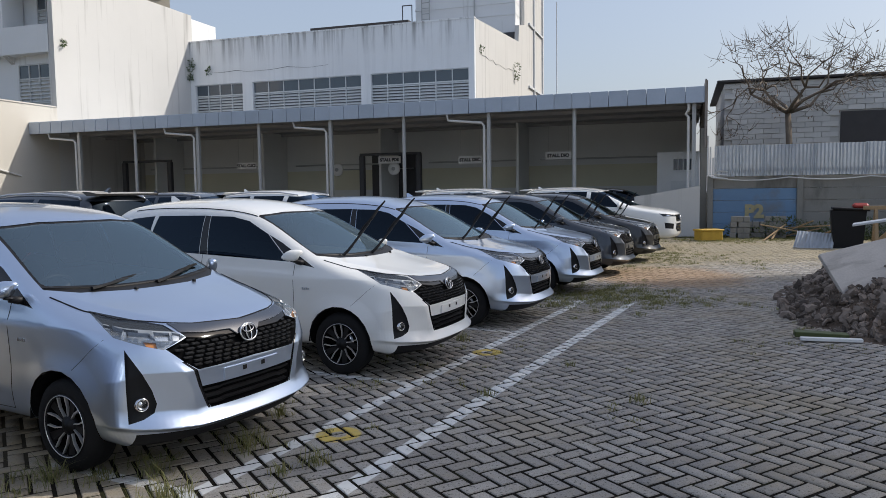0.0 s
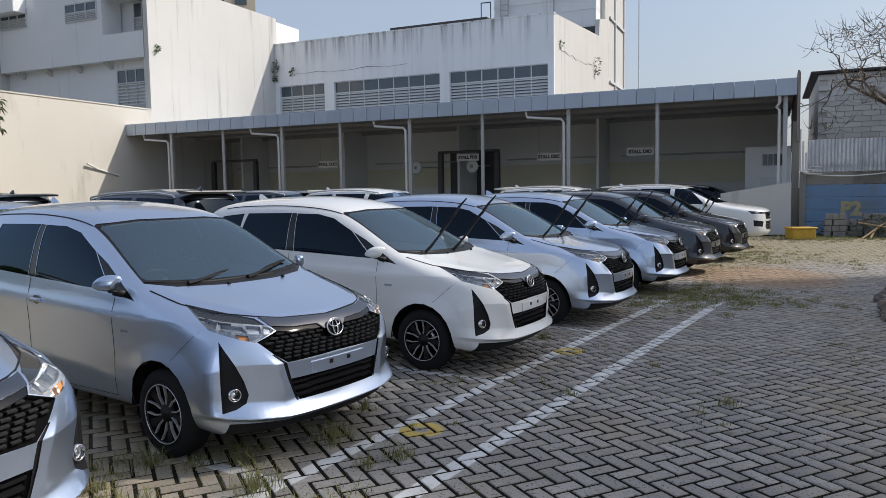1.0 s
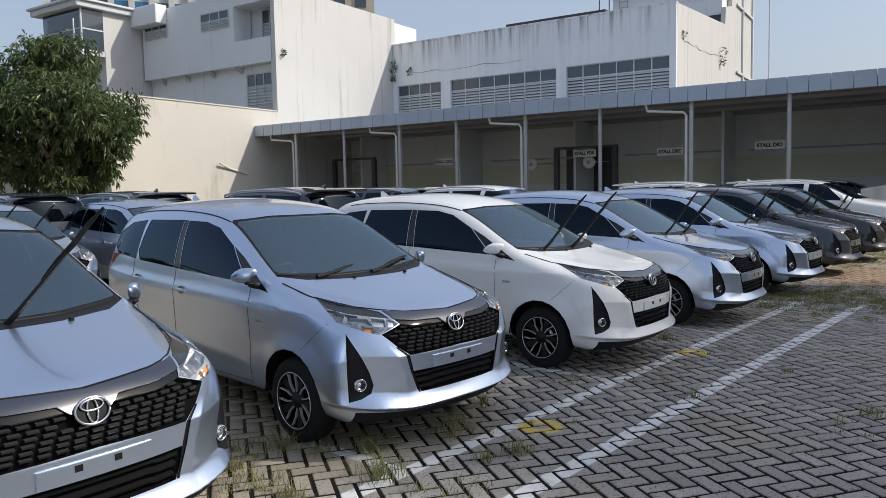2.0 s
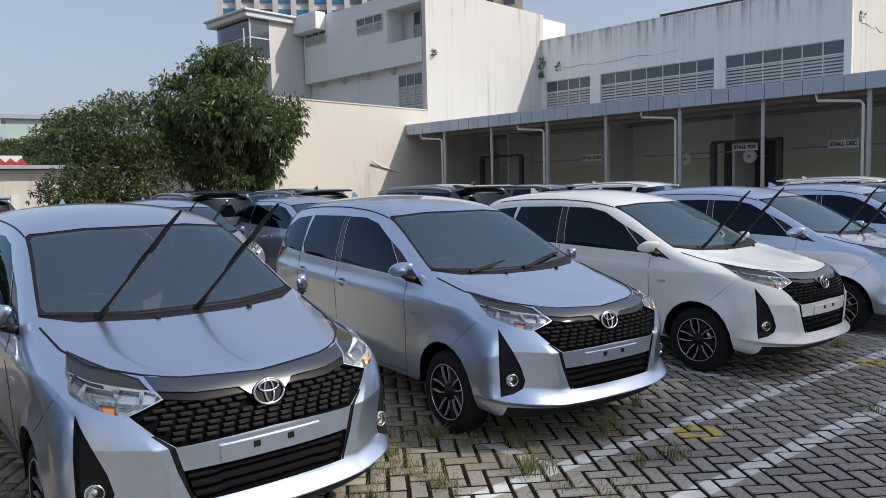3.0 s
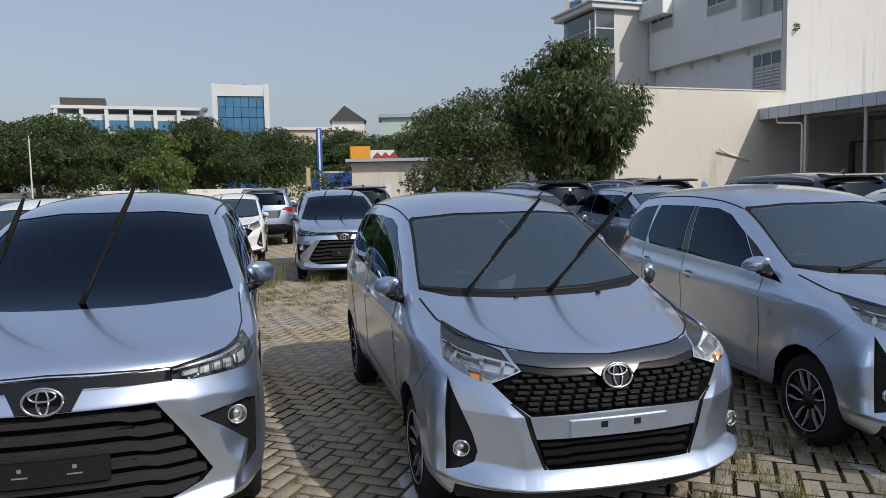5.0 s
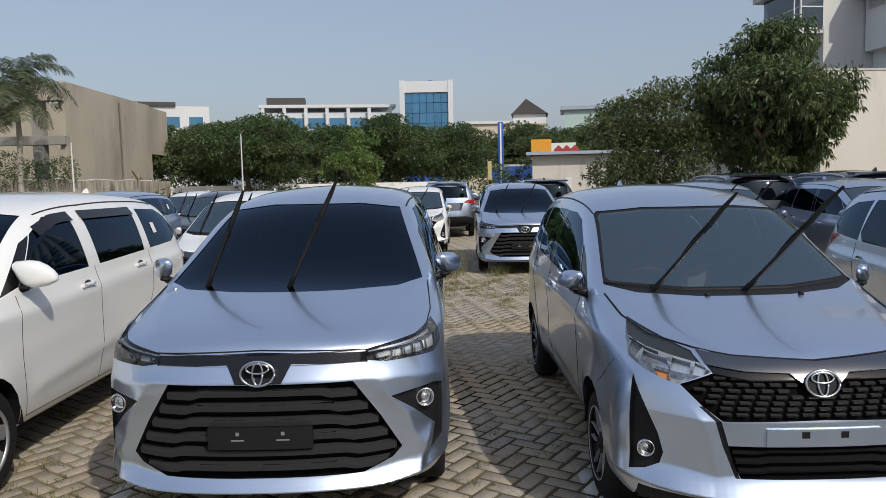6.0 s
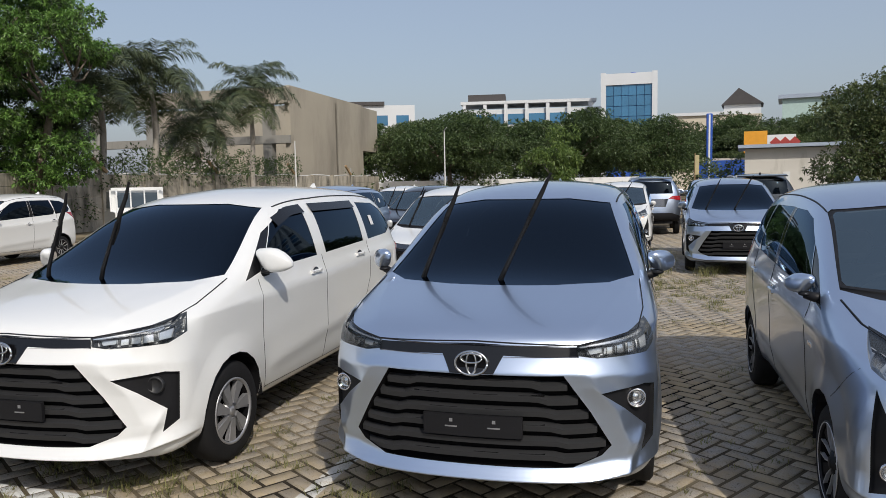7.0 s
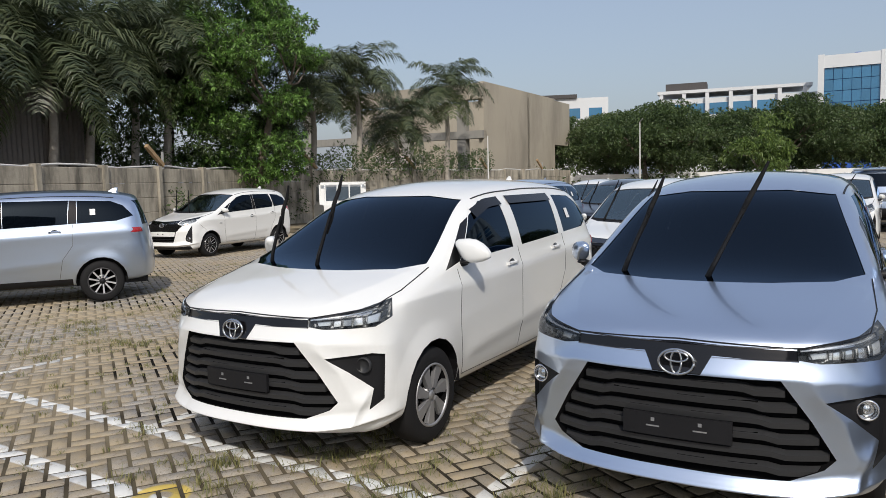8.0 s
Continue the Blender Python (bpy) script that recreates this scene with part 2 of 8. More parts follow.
G_BAY = glass_material("pale_glazing", (0.75, 0.88, 0.90), through_part=0.55, ior=1.9)
G_DARK = glass_material("dark_glass", (0.28, 0.36, 0.50), through_part=0.05, ior=1.42, shine=(0.55, 0.75, 1.0))


# ---- mesh helpers
def mesh_ob(name, bm, mat, parent=None, label="", smooth=False):
    me = bpy.data.meshes.new(name)
    if smooth:
        for f in bm.faces:
            f.smooth = True
    bm.to_mesh(me)
    bm.free()
    for k in (mat if isinstance(mat, (list, tuple)) else [mat]):
        me.materials.append(k)
    ob = new(name, me)
    if parent:
        ob.parent = parent
    if label:
        tagged(ob, label)
    return ob


def part(name, bm, mat, parent, label="", smooth=False):
    return mesh_ob(name, bm, mat, parent, label, smooth)


def arrays_ob(name, verts, faces, mat, parent=None, smooth=False):
    me = bpy.data.meshes.new(name)
    me.from_pydata([tuple(v) for v in verts], [], [tuple(f) for f in faces])
    me.materials.append(mat)
    if smooth:
        me.polygons.foreach_set("use_smooth", [True] * len(me.polygons))
    me.update()
    ob = new(name, me)
    if parent:
        ob.parent = parent
    return ob


def box(bm, x0, x1, y0, y1, z0, z1, bevel=0.0, m=None):
    vs = [bm.verts.new((x, y, z)) for x in (x0, x1) for y in (y0, y1) for z in (z0, z1)]
    fs = [bm.faces.new([vs[i] for i in q]) for q in ((0, 1, 3, 2), (4, 6, 7, 5), (0, 4, 5, 1), (2, 3, 7, 6), (0, 2, 6, 4), (1, 5, 7, 3))]
    if bevel:
        es = list({e for f in fs for e in f.edges})
        r = bmesh.ops.bevel(bm, geom=es, offset=bevel, segments=1, affect="EDGES", profile=0.5)
        vs = list({v for f in r["faces"] for v in f.verts} | {v for v in vs if v.is_valid})
    if m is not None:
        bmesh.ops.transform(bm, matrix=m, verts=vs)
    return vs


def boxed(x0, x1, y0, y1, z0, z1, bevel=0.0, m=None):
    bm = bmesh.new()
    box(bm, x0, x1, y0, y1, z0, z1, bevel, m)
    return bm


def tube(bm, pts, radii, n=8, close=True):
    """A tapered tube along points."""
    pts = [Vector(p) for p in pts]
    rings = []
    for i, p in enumerate(pts):
        d = (pts[min(i + 1, len(pts) - 1)] - pts[max(i - 1, 0)]).normalized()
        u = d.orthogonal().normalized() if not rings else (u - d * u.dot(d)).normalized()
        v = d.cross(u)
        r = radii[i] if isinstance(radii, (list, tuple)) else radii
        rings.append([bm.verts.new(p + (u * math.cos(2 * math.pi * k / n) + v * math.sin(2 * math.pi * k / n)) * r) for k in range(n)])
    for a, b in zip(rings, rings[1:]):
        for k in range(n):
            bm.faces.new((a[k], a[(k + 1) % n], b[(k + 1) % n], b[k]))
    if close:
        bm.faces.new(rings[0][::-1])
        bm.faces.new(rings[-1])


def tubed(pts, radii, n=8):
    bm = bmesh.new()
    tube(bm, pts, radii, n)
    return bm


def prism(bm, poly, axis, a, b):
    """Extrude a polygon of two coordinates along axis from a to b."""
    def put(p, d):
        c = list(p)
        c.insert(axis, d)
        return bm.verts.new(c)
    lo, hi = [put(p, a) for p in poly], [put(p, b) for p in poly]
    n = len(poly)
    bm.faces.new(lo)
    bm.faces.new(hi[::-1])
    for i in range(n):
        bm.faces.new((lo[i], hi[i], hi[(i + 1) % n], lo[(i + 1) % n]))
    bmesh.ops.recalc_face_normals(bm, faces=bm.faces)


def lathe(profile, n=36):
    """Turn a profile of (radius, y) round the y axis."""
    bm = bmesh.new()
    rings = [[bm.verts.new((r * math.cos(2 * math.pi * k / n), y, r * math.sin(2 * math.pi * k / n))) for k in range(n)] for r, y in profile]
    for a, b in zip(rings, rings[1:]):
        for k in range(n):
            bm.faces.new((a[k], a[(k + 1) % n], b[(k + 1) % n], b[k]))
    bmesh.ops.recalc_face_normals(bm, faces=bm.faces)
    return bm


def thing(name, label, category, m=None, group="", kind=""):
    ob = new(name)
    ob.empty_display_size = 0.2
    if m is not None:
        ob.matrix_world = m
    return tagged(ob, label, category, group, kind)

# ---- ground sheet under the paving
def earth_material():
    """Dark damp earth, with pale sand drifted over it on the open western side of the lot."""
    m = material("dark_earth", (0.013, 0.0115, 0.0095), 0.95, spec=0.05, vary=0.35, scale=2.5, grain=40, bump=0.5, depth=0.01, stain=((0.045, 0.048, 0.02), (1, 1, 1), (0.54, 0.66), 0.7), stain_scale=0.9)
    n, l = m.node_tree.nodes, m.node_tree.links
    p = n["Principled BSDF"]
    was = p.inputs["Base Color"].links[0].from_socket
    geo = n.new("ShaderNodeNewGeometry")
    cloud = n.new("ShaderNodeTexNoise")
    cloud.inputs["Scale"].default_value, cloud.inputs["Detail"].default_value = 0.45, 6
    l.new(geo.outputs["Position"], cloud.inputs["Vector"])
    sep = n.new("ShaderNodeSeparateXYZ")
    l.new(geo.outputs["Position"], sep.inputs[0])
    west = n.new("ShaderNodeMapRange")
    west.inputs["From Min"].default_value, west.inputs["From Max"].default_value = -2.0, -6.0
    l.new(sep.outputs[0], west.inputs["Value"])
    patch = n.new("ShaderNodeMapRange")
    patch.inputs["From Min"].default_value, patch.inputs["From Max"].default_value = 0.40, 0.56
    l.new(cloud.outputs["Fac"], patch.inputs["Value"])
    amount = n.new("ShaderNodeMath")
    amount.operation = "MULTIPLY"
    l.new(west.outputs[0], amount.inputs[0])
    l.new(patch.outputs[0], amount.inputs[1])
    mix = n.new("ShaderNodeMix")
    mix.data_type = "RGBA"
    l.new(amount.outputs[0], mix.inputs["Factor"])
    l.new(was, mix.inputs["A"])
    mix.inputs["B"].default_value = (0.27, 0.225, 0.155, 1)
    l.new(mix.outputs["Result"], p.inputs["Base Color"])
    return m


M["earth"] = earth_material()
ground = mesh_ob("ground", boxed(-600, 600, -600, 600, -0.6, -0.006), M["earth"])
tagged(ground, "dark sandy earth under and around the block paving", "ground", kind="structure")

# ---- the workshop block, in its own axes: x along the eave, y backwards, z up
SITE = pose(9.42, 26.57, 0, 0, 0, -18.1)


def site(name, bm, mat, label="", category="", kind="structure", smooth=False):
    ob = mesh_ob(name, bm, mat, smooth=smooth)
    ob.matrix_world = SITE
    return tagged(ob, label, category, kind=kind)


def louvre_window(name, parent_m, x0, x1, y, z0, z1, cols, zsplit, label):
    """A band of panes above louvres in a frame, set into an opening."""
    w = thing(name, label, "window", parent_m, kind="structure")
    fr = bmesh.new()
    for z in (z0, zsplit, z1):
        box(fr, x0, x1, y - 0.04, y + 0.04, z - 0.035, z + 0.035)
    part("window_frame", fr, M["louvre"], w)
    step = (x1 - x0) / cols
    for i in range(cols + 1):
        part("mullion", boxed(x0 + i * step - 0.03, x0 + i * step + 0.03, y - 0.05, y + 0.03, z0, z1), M["louvre"], w)
    for i in range(cols):
        a, b = x0 + i * step + 0.03, x0 + (i + 1) * step - 0.03
        part("pane", boxed(a, b, y - 0.006, y + 0.006, zsplit + 0.035, z1 - 0.035), M["far_glass"], w)
        n = max(5, int((zsplit - z0) / 0.16))
        for k in range(n):
            z = z0 + (k + 0.6) * (zsplit - z0) / n
            sl = bmesh.new()
            box(sl, a, b, -0.008, 0.008, -0.075, 0.075, 0, pose(0, y, z, -38, 0, 0))
            part("slat", sl, M["louvre"], w)
    return w


# long upper storey: front wall with three openings, side wall, core behind
BAYS = [(-30.72, -27.22, 4), (-26.49, -19.07, 7), (-18.43, -12.39, 6)]
fw = thing("building_long", "long white workshop wall with black rain stains", "building", SITE, kind="structure")
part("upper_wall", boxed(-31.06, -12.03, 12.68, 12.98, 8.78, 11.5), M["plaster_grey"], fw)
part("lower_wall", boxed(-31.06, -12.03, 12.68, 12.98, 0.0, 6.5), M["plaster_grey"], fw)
edges = [-31.06] + [v for b in BAYS for v in b[:2]] + [-12.03]
for a, b in zip(edges[::2], edges[1::2]):
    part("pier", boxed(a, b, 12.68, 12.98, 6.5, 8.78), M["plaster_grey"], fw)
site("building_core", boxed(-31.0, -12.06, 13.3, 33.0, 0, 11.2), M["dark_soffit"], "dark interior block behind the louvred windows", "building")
for i, (a, b, n) in enumerate(BAYS):
    louvre_window("window_%d" % (i + 1), SITE, a, b, 12.86, 6.5, 8.78, n, 8.08, "louvred workshop window band with dark panes above")
lw = bmesh.new()
prism(lw, [(12.98, 0), (34.1, 0), (34.1, 22), (26.6, 22), (26.6, 14.0), (24.7, 13.6), (24.5, 12.4), (12.98, 11.55)], 0, -12.33, -12.03)
site("wall_gable", lw, M["plaster"], "white gable wall with a crack and weeds", "wall")
cop = bmesh.new()
box(cop, -31.06, -12.0, 12.62, 13.04, 11.5, 11.58)
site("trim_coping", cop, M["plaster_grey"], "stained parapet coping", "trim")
bm = boxed(-20.0, -12.36, 25, 33.5, 11.2, 22)
for z in (14.45, 15.3, 17.4):
    box(bm, -20.04, -12.36, 24.95, 33.5, z, z + 0.09)
site("building_penthouse", bm, M["plaster_skylit"], "white rooftop stair block with thin ledges", "building")
# flat dark panel: the shade of a rooftop opening is put into its colour
site("trim_recess", boxed(-13.5, -12.4, 24.9, 24.98, 12.2, 13.2), M["dark_metal"], "flat dark panel for a shaded opening beside the rooftop stair block", "trim")
site("drain_pipe", tubed([(-15.4, 24.9, 11.5), (-15.4, 24.9, 18.5)], 0.05, 6), M["steel"], "thin pipe up the rooftop stair block", "pipe", kind="")
lad = thing("ladder", "steel roof ladder on the stair block", "ladder", SITE)
for x in (-19.45, -18.85):
    part("rail", boxed(x - 0.03, x + 0.03, 24.8, 24.86, 13.2, 19), M["steel"], lad)
for k in range(14):
    part("rung", boxed(-19.42, -18.88, 24.8, 24.84, 13.4 + 0.4 * k, 13.45 + 0.4 * k), M["steel"], lad)
gd = thing("guard_rail", "dark steel guard rail at the roof edge", "railing", SITE)
for x in (-20.9, -20.15):
    part("rail_post", tubed([(x, 24.6, 13.4), (x, 24.6, 15.7)], 0.04, 6), M["dark_metal"], gd)
part("rail_top", tubed([(-20.9, 24.6, 15.7), (-20.15, 24.6, 15.7)], 0.04, 6), M["dark_metal"], gd)
part("rail_deck", boxed(-20.95, -20.02, 24.3, 25.5, 13.2, 13.4), M["dark_metal"], gd)
blk = thing("rooftop_tank_deck", "black corrugated sheet roof deck on the parapet", "roof", SITE)
part("deck", boxed(-24.9, -17.8, 17.5, 20.5, 12.72, 12.92), M["roof_dark"], blk)
for x in (-24, -21.5, -19):
    part("leg", boxed(x - 0.06, x + 0.06, 17.9, 18.02, 11.2, 12.72), M["dark_metal"], blk)
for y in (30.0, 33.7):
    site("trim_strip", boxed(-12.03, -11.9, y - 0.14, y + 0.14, 6, 22), M["far_white"], "vertical plaster strip", "trim")
for z in (9.6, 14.3):
    site("trim_ledge", boxed(-12.03, -11.9, 28.0, 33.5, z, z + 0.16), M["far_white"], "horizontal plaster ledge", "trim")

# tall block on the left end
tb = bmesh.new()
prism(tb, [(1.78, 0), (12.98, 0), (12.98, 13.3), (1.78, 13.3)], 0, -31.36, -31.06)
site("building_tall", tb, M["plaster"], "tall white rendered wall with rain streaks", "building")
tb = thing("building_balcony", "white balcony block with a deep loggia", "building", SITE, kind="structure")
part("lower_wall", boxed(-42.86, -31.36, 2.35, 16, 0, 9.1), M["plaster_skylit"], tb)
part("upper_wall", boxed(-50.3, -31.36, 3.2, 16, 9.1, 13.2), M["plaster_skylit"], tb)
part("bay_wall", boxed(-42.8, -34.35, 1.78, 3.1, 9.1, 13.3), M["plaster_skylit"], tb)
part("loggia_lintel", boxed(-34.35, -31.42, 1.78, 3.1, 12.5, 13.3), M["plaster_skylit"], tb)
part("parapet", boxed(-34.35, -31.42, 1.78, 2.0, 9.1, 10.5), M["plaster_skylit"], tb)
part("loggia_floor", boxed(-34.35, -31.42, 2.0, 3.1, 9.1, 9.3), M["plaster_skylit"], tb)
for x0, x1, z0, z1 in ((-42.5, -40.3, 11.55, 12.6), (-37.1, -34.7, 11.45, 12.4)):
    louvre_window("window_%d" % (4 if x0 < -40 else 5), SITE, x0, x1, 1.76, z0, z1, 3, z0 + 0.5 * (z1 - z0), "small louvred window strip in the white facade")
louvre_window("window_6", SITE, -33.95, -31.9, 2.30, 6.63, 8.62, 3, 7.9, "tall louvred window under the balcony")
louvre_window("window_7", SITE, -33.4, -32.2, 3.16, 10.5, 12.4, 2, 11.6, "loggia window with dark panes")
site("pillar", tubed([(-31.5, 1.95, 6.2), (-31.5, 1.95, 9.1)], 0.09, 10), M["pipe_white"], "slim white corner pillar", "pillar")
for x in (-41.5, -39.2, -36.8, -34.4):
    br = bmesh.new()
    prism(br, [(1.84, 9.1), (2.35, 9.1), (2.35, 8.72)], 0, x - 0.12, x + 0.12)
    site("trim_bracket", br, M["plaster"], "white console bracket below the balcony", "trim")
gb = thing("glass_bay", "glazed corner bay with a white flat roof", "bay", SITE, kind="structure")
part("core", boxed(-47.4, -42.87, -0.84, 8, 0, 12.95), M["plaster"], gb)
part("roof_slab", boxed(-47.6, -42.55, -2.75, 1.7, 12.95, 13.3, 0.04), M["far_white"], gb)
part("roof_edge", boxed(-47.75, -42.4, -2.9, 1.7, 13.3, 13.45, 0.03), M["far_white"], gb)
part("floor_slab", boxed(-48.2, -42.87, -2.4, -0.84, 10.2, 10.55, 0.03), M["far_white"], gb)
part("balcony_wall", boxed(-48.2, -47.0, -2.45, -2.3, 10.2, 11.5, 0.02), M["far_white"], gb)
for z0, z1 in ((10.55, 11.72), (11.80, 12.95)):
    part("pane", boxed(-42.93, -42.88, -2.26, -0.88, z0, z1), M["far_glass"], gb)
    part("pane", boxed(-46.9, -42.98, -2.34, -2.29, z0, z1), G_BAY, gb)
part("transom", boxed(-42.96, -42.85, -2.34, -0.84, 11.72, 11.80), M["far_white"], gb)
for y in (-2.34, -0.9):
    part("mullion", boxed(-42.97, -42.86, y, y + 0.08, 10.55, 12.95), M["far_white"], gb)
part("transom", boxed(-46.9, -42.98, -2.36, -2.28, 11.73, 11.79), M["far_white"], gb)
site("trim_parapet_box", boxed(-42.85, -40.3, 0.95, 1.78, 12.3, 13.45, 0.03), M["plaster_skylit"], "white box parapet at the facade corner", "trim")
lowall = bmesh.new()
box(lowall, -31.46, -31.06, -8.6, 1.78, 0, 6.26)
site("wall_low", lowall, M["plaster_cream"], "cream rendered boundary wall with hairline cracks", "wall")
site("trim_wall_cap", boxed(-31.5, -31.02, -8.64, 1.70, 6.26, 6.32), M["plaster_cream"], "thin wall coping", "trim")
for pts in ([(-31.04, -0.6, 2.75), (-31.0, -1.9, 3.05), (-30.9, -2.6, 3.3)],):
    site("drain_pipe", tubed(pts, 0.05, 8), M["pipe_white"], "thin white pipe on the wall", "pipe", kind="")

# canopy
can = thing("canopy", "long workshop canopy with a grey sheet fascia", "canopy", SITE, kind="structure")
part("roof_sheet", boxed(-31.0, 0.0, 0.12, 12.6, 5.12, 5.2), M["fascia"], can)
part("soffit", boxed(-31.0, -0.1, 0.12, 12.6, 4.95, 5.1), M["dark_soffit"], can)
for i in range(46):
    part("fascia_panel", boxed(-31.05 + i * 0.675 + 0.008, -31.05 + (i + 1) * 0.675 - 0.008, -0.02, 0.10, 4.78, 5.36, 0.012), M["fascia"], can)
part("end_panel", boxed(0.0, 0.06, -0.05, 9.0, 3.2, 5.6), M["rust_sheet"], can)
for i in range(12):
    part("rib", boxed(0.06, 0.10, 0.3 + 0.7 * i, 0.42 + 0.7 * i, 3.2, 5.6), M["rust_sheet"], can)
for y in (2.5, 5.0, 7.5):
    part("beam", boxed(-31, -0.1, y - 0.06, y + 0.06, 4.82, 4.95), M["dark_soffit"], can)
for x in (-25.0, -18.4, -11.61, -4.67):
    part("post", tubed([(x, 0.25, 0), (x, 0.25, 4.95)], 0.075, 10), M["steel"], can)
    part("base_plate", boxed(x - 0.15, x + 0.15, 0.1, 0.4, 0, 0.03), M["steel"], can)
for x in (-28.46, -21.75, -15.12, -8.21, -0.55):
    part("post", boxed(x + 0.12, x + 0.26, 0.2, 0.34, 0, 4.95), M["steel"], can)
    part("downpipe", tubed([(x - 1.5 if x < -1 else x, 0.10, 4.80), (x - 1.45 if x < -1 else x, 0.12, 4.55), (x - 0.1, 0.2, 4.42), (x, 0.22, 4.30), (x, 0.22, 0.0)], 0.052, 10), M["pipe_white"], can)
# stalls
sw = boxed(-31.0, -0.2, 8.0, 8.2, 2.95, 4.95)
site("wall_stall", sw, M["stall_wall"], "grey painted back wall of the workshop stalls", "wall")
site("wall_stall_band", boxed(-31.0, -0.2, 7.99, 8.2, 1.9, 2.95), M["stall_band"], "cream painted band across the stall wall", "wall")
site("wall_stall_foot", boxed(-31.0, -0.2, 8.0, 8.2, 0, 1.9), M["stall_wall"], "pale grey foot of the stall wall", "wall")
for x in (-28.3, -21.55, -14.95, -8.05):
    site("wall_partition", boxed(x - 0.06, x + 0.06, 5.6, 8.0, 0, 4.95), M["stall_wall"], "stall partition wall", "wall")
site("floor_stall", boxed(-31, 0, 0.0, 12.6, -0.02, 0.03), M["concrete"], "grey concrete stall floor", "floor")


def words(text, size, m, mat, name, parent=None, depth=0.004):
    cu = bpy.data.curves.new(name, "FONT")
    cu.body, cu.size, cu.extrude, cu.align_x, cu.align_y = text, size, depth, "CENTER", "CENTER"
    cu.offset = 0.012 * size / 0.2
    tmp = bpy.data.objects.new(name, cu)
    scene.collection.objects.link(tmp)
    dg = bpy.context.evaluated_depsgraph_get()
    dg.update()
    me = bpy.data.meshes.new_from_object(tmp.evaluated_get(dg))
    bpy.data.objects.remove(tmp)
    me.materials.clear()
    me.materials.append(mat)
    ob = new(name, me)
    if parent:
        ob.parent = parent
    ob.matrix_local = m
    return ob


for text, x, z in (("STALL CUCI", -22.16, 3.2), ("STALL PDS", -14.2, 3.3), ("STALL DEC", -10.16, 3.2), ("STALL DIO", -6.05, 3.28)):
    s = thing("stall_sign", "white hanging stall sign with dark capitals", "sign", SITE @ pose(x, 5.0, z), group="stall signs")
    part("board", boxed(-0.58, 0.58, -0.015, 0.015, -0.17, 0.17, 0.005), M["white"], s)
    words(text, 0.205, pose(0, -0.018, 0, 90, 0, 0), M["dark_metal"], "letters", s)
    for dx in (-0.45, 0.45):
        part("hanger", tubed([(dx, 0, 0.17), (dx, 0, 4.9 - z)], 0.008, 5), M["steel"], s)
for x, z in ((-17.1, 2.89), (-14.07, 2.88)):
    f = thing("wall_fan", "round white wall fan", "fan", SITE @ pose(x, 5.3, z))
    bm = lathe([(0.30, 0.0), (0.31, -0.05), (0.28, -0.10), (0.08, -0.13), (0.001, -0.13)], 24)
    part("cage", bm, M["white"], f, smooth=True)
    part("hub", lathe([(0.09, -0.12), (0.09, -0.17), (0.001, -0.18)], 14), M["steel"], f, smooth=True)
    part("bracket", tubed([(0, 0.0, 0), (0, 2.7, 0.1)], 0.025, 6), M["steel"], f)
for x in (-28.0, -14.0):
    lf = thing("vehicle_lift", "dark two-post vehicle lift", "lift", SITE @ pose(x, 4.6, 0))
    for dx in (-1.45, 1.45):
        part("column", boxed(dx - 0.12, dx + 0.12, -0.12, 0.12, 0, 3.5, 0.02), M["dark_metal"], lf)
    part("crossbeam", boxed(-1.57, 1.57, -0.06, 0.06, 3.5, 3.62, 0.02), M["dark_metal"], lf)
for x0, x1 in ((-30.5, -22.5), (-20.9, -15.6), (-13.2, -8.6), (-7.4, -0.8)):
    site("air_pipe", tubed([(x0, 7.9, 3.25), (x1, 7.9, 3.25), (x1, 7.9, 1.2)], 0.04, 6), M["steel"], "thin steel compressed-air pipe on brackets", "pipe", kind="")
# no hole: a dark sheet on the wall stands in for the opening's shade
dr = thing("stall_opening", "dark sheet for a shaded door opening in the stall wall", "door", SITE, kind="structure")
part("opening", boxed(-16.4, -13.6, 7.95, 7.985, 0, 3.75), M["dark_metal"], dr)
rm = thing("office_booth", "white office booth with a small window", "booth", SITE, kind="structure")
part("wall", boxed(-1.75, -0.08, 4.0, 4.2, 0, 3.25), M["white"], rm)
part("window_frame", boxed(-1.15, -0.3, 3.95, 4.0, 2.45, 3.0), M["white"], rm)
for i in range(4):
    part("pane", boxed(-1.10 + 0.2 * i, -0.94 + 0.2 * i, 3.93, 3.96, 2.5, 2.95), M["far_glass"], rm)
part("door", boxed(-1.2, -0.35, 3.94, 4.0, 0.02, 2.05), M["stall_wall"], rm)
lr = bmesh.new()
prism(lr, [(-2.4, 0), (-0.14, 0), (-0.14, 1.82), (-2.4, 1.45)], 1, -0.35, -0.2)
site("wall_ramp", lr, M["plaster"], "low white sloping wall", "wall")

# precast wall at the far end, with zinc sheets above
pw = thing("wall_precast", "precast concrete wall, one bay painted faded blue", "wall", SITE, kind="structure")
for i in range(6):
    x = 0.22 + 2.95 * i
    part("post", boxed(x - 0.1, x + 0.1, 0.1, 0.34, 0, 2.16, 0.015), M["concrete"], pw)
    for k in range(5):
        part("panel", boxed(x + 0.1, x + 2.85, 0.18, 0.26, 0.0 + 0.425 * k + 0.004, 0.425 * (k + 1) - 0.004, 0.012), M["blue_paint"] if i == 0 and k < 4 else M["concrete"], pw)
mk = thing("wall_mark", "worn yellow painted bay mark", "mark", SITE, kind="structure")
words("P2", 0.62, pose(1.70, 0.168, 0.86, 90, 0, 0), M["yellow"], "letters", mk)


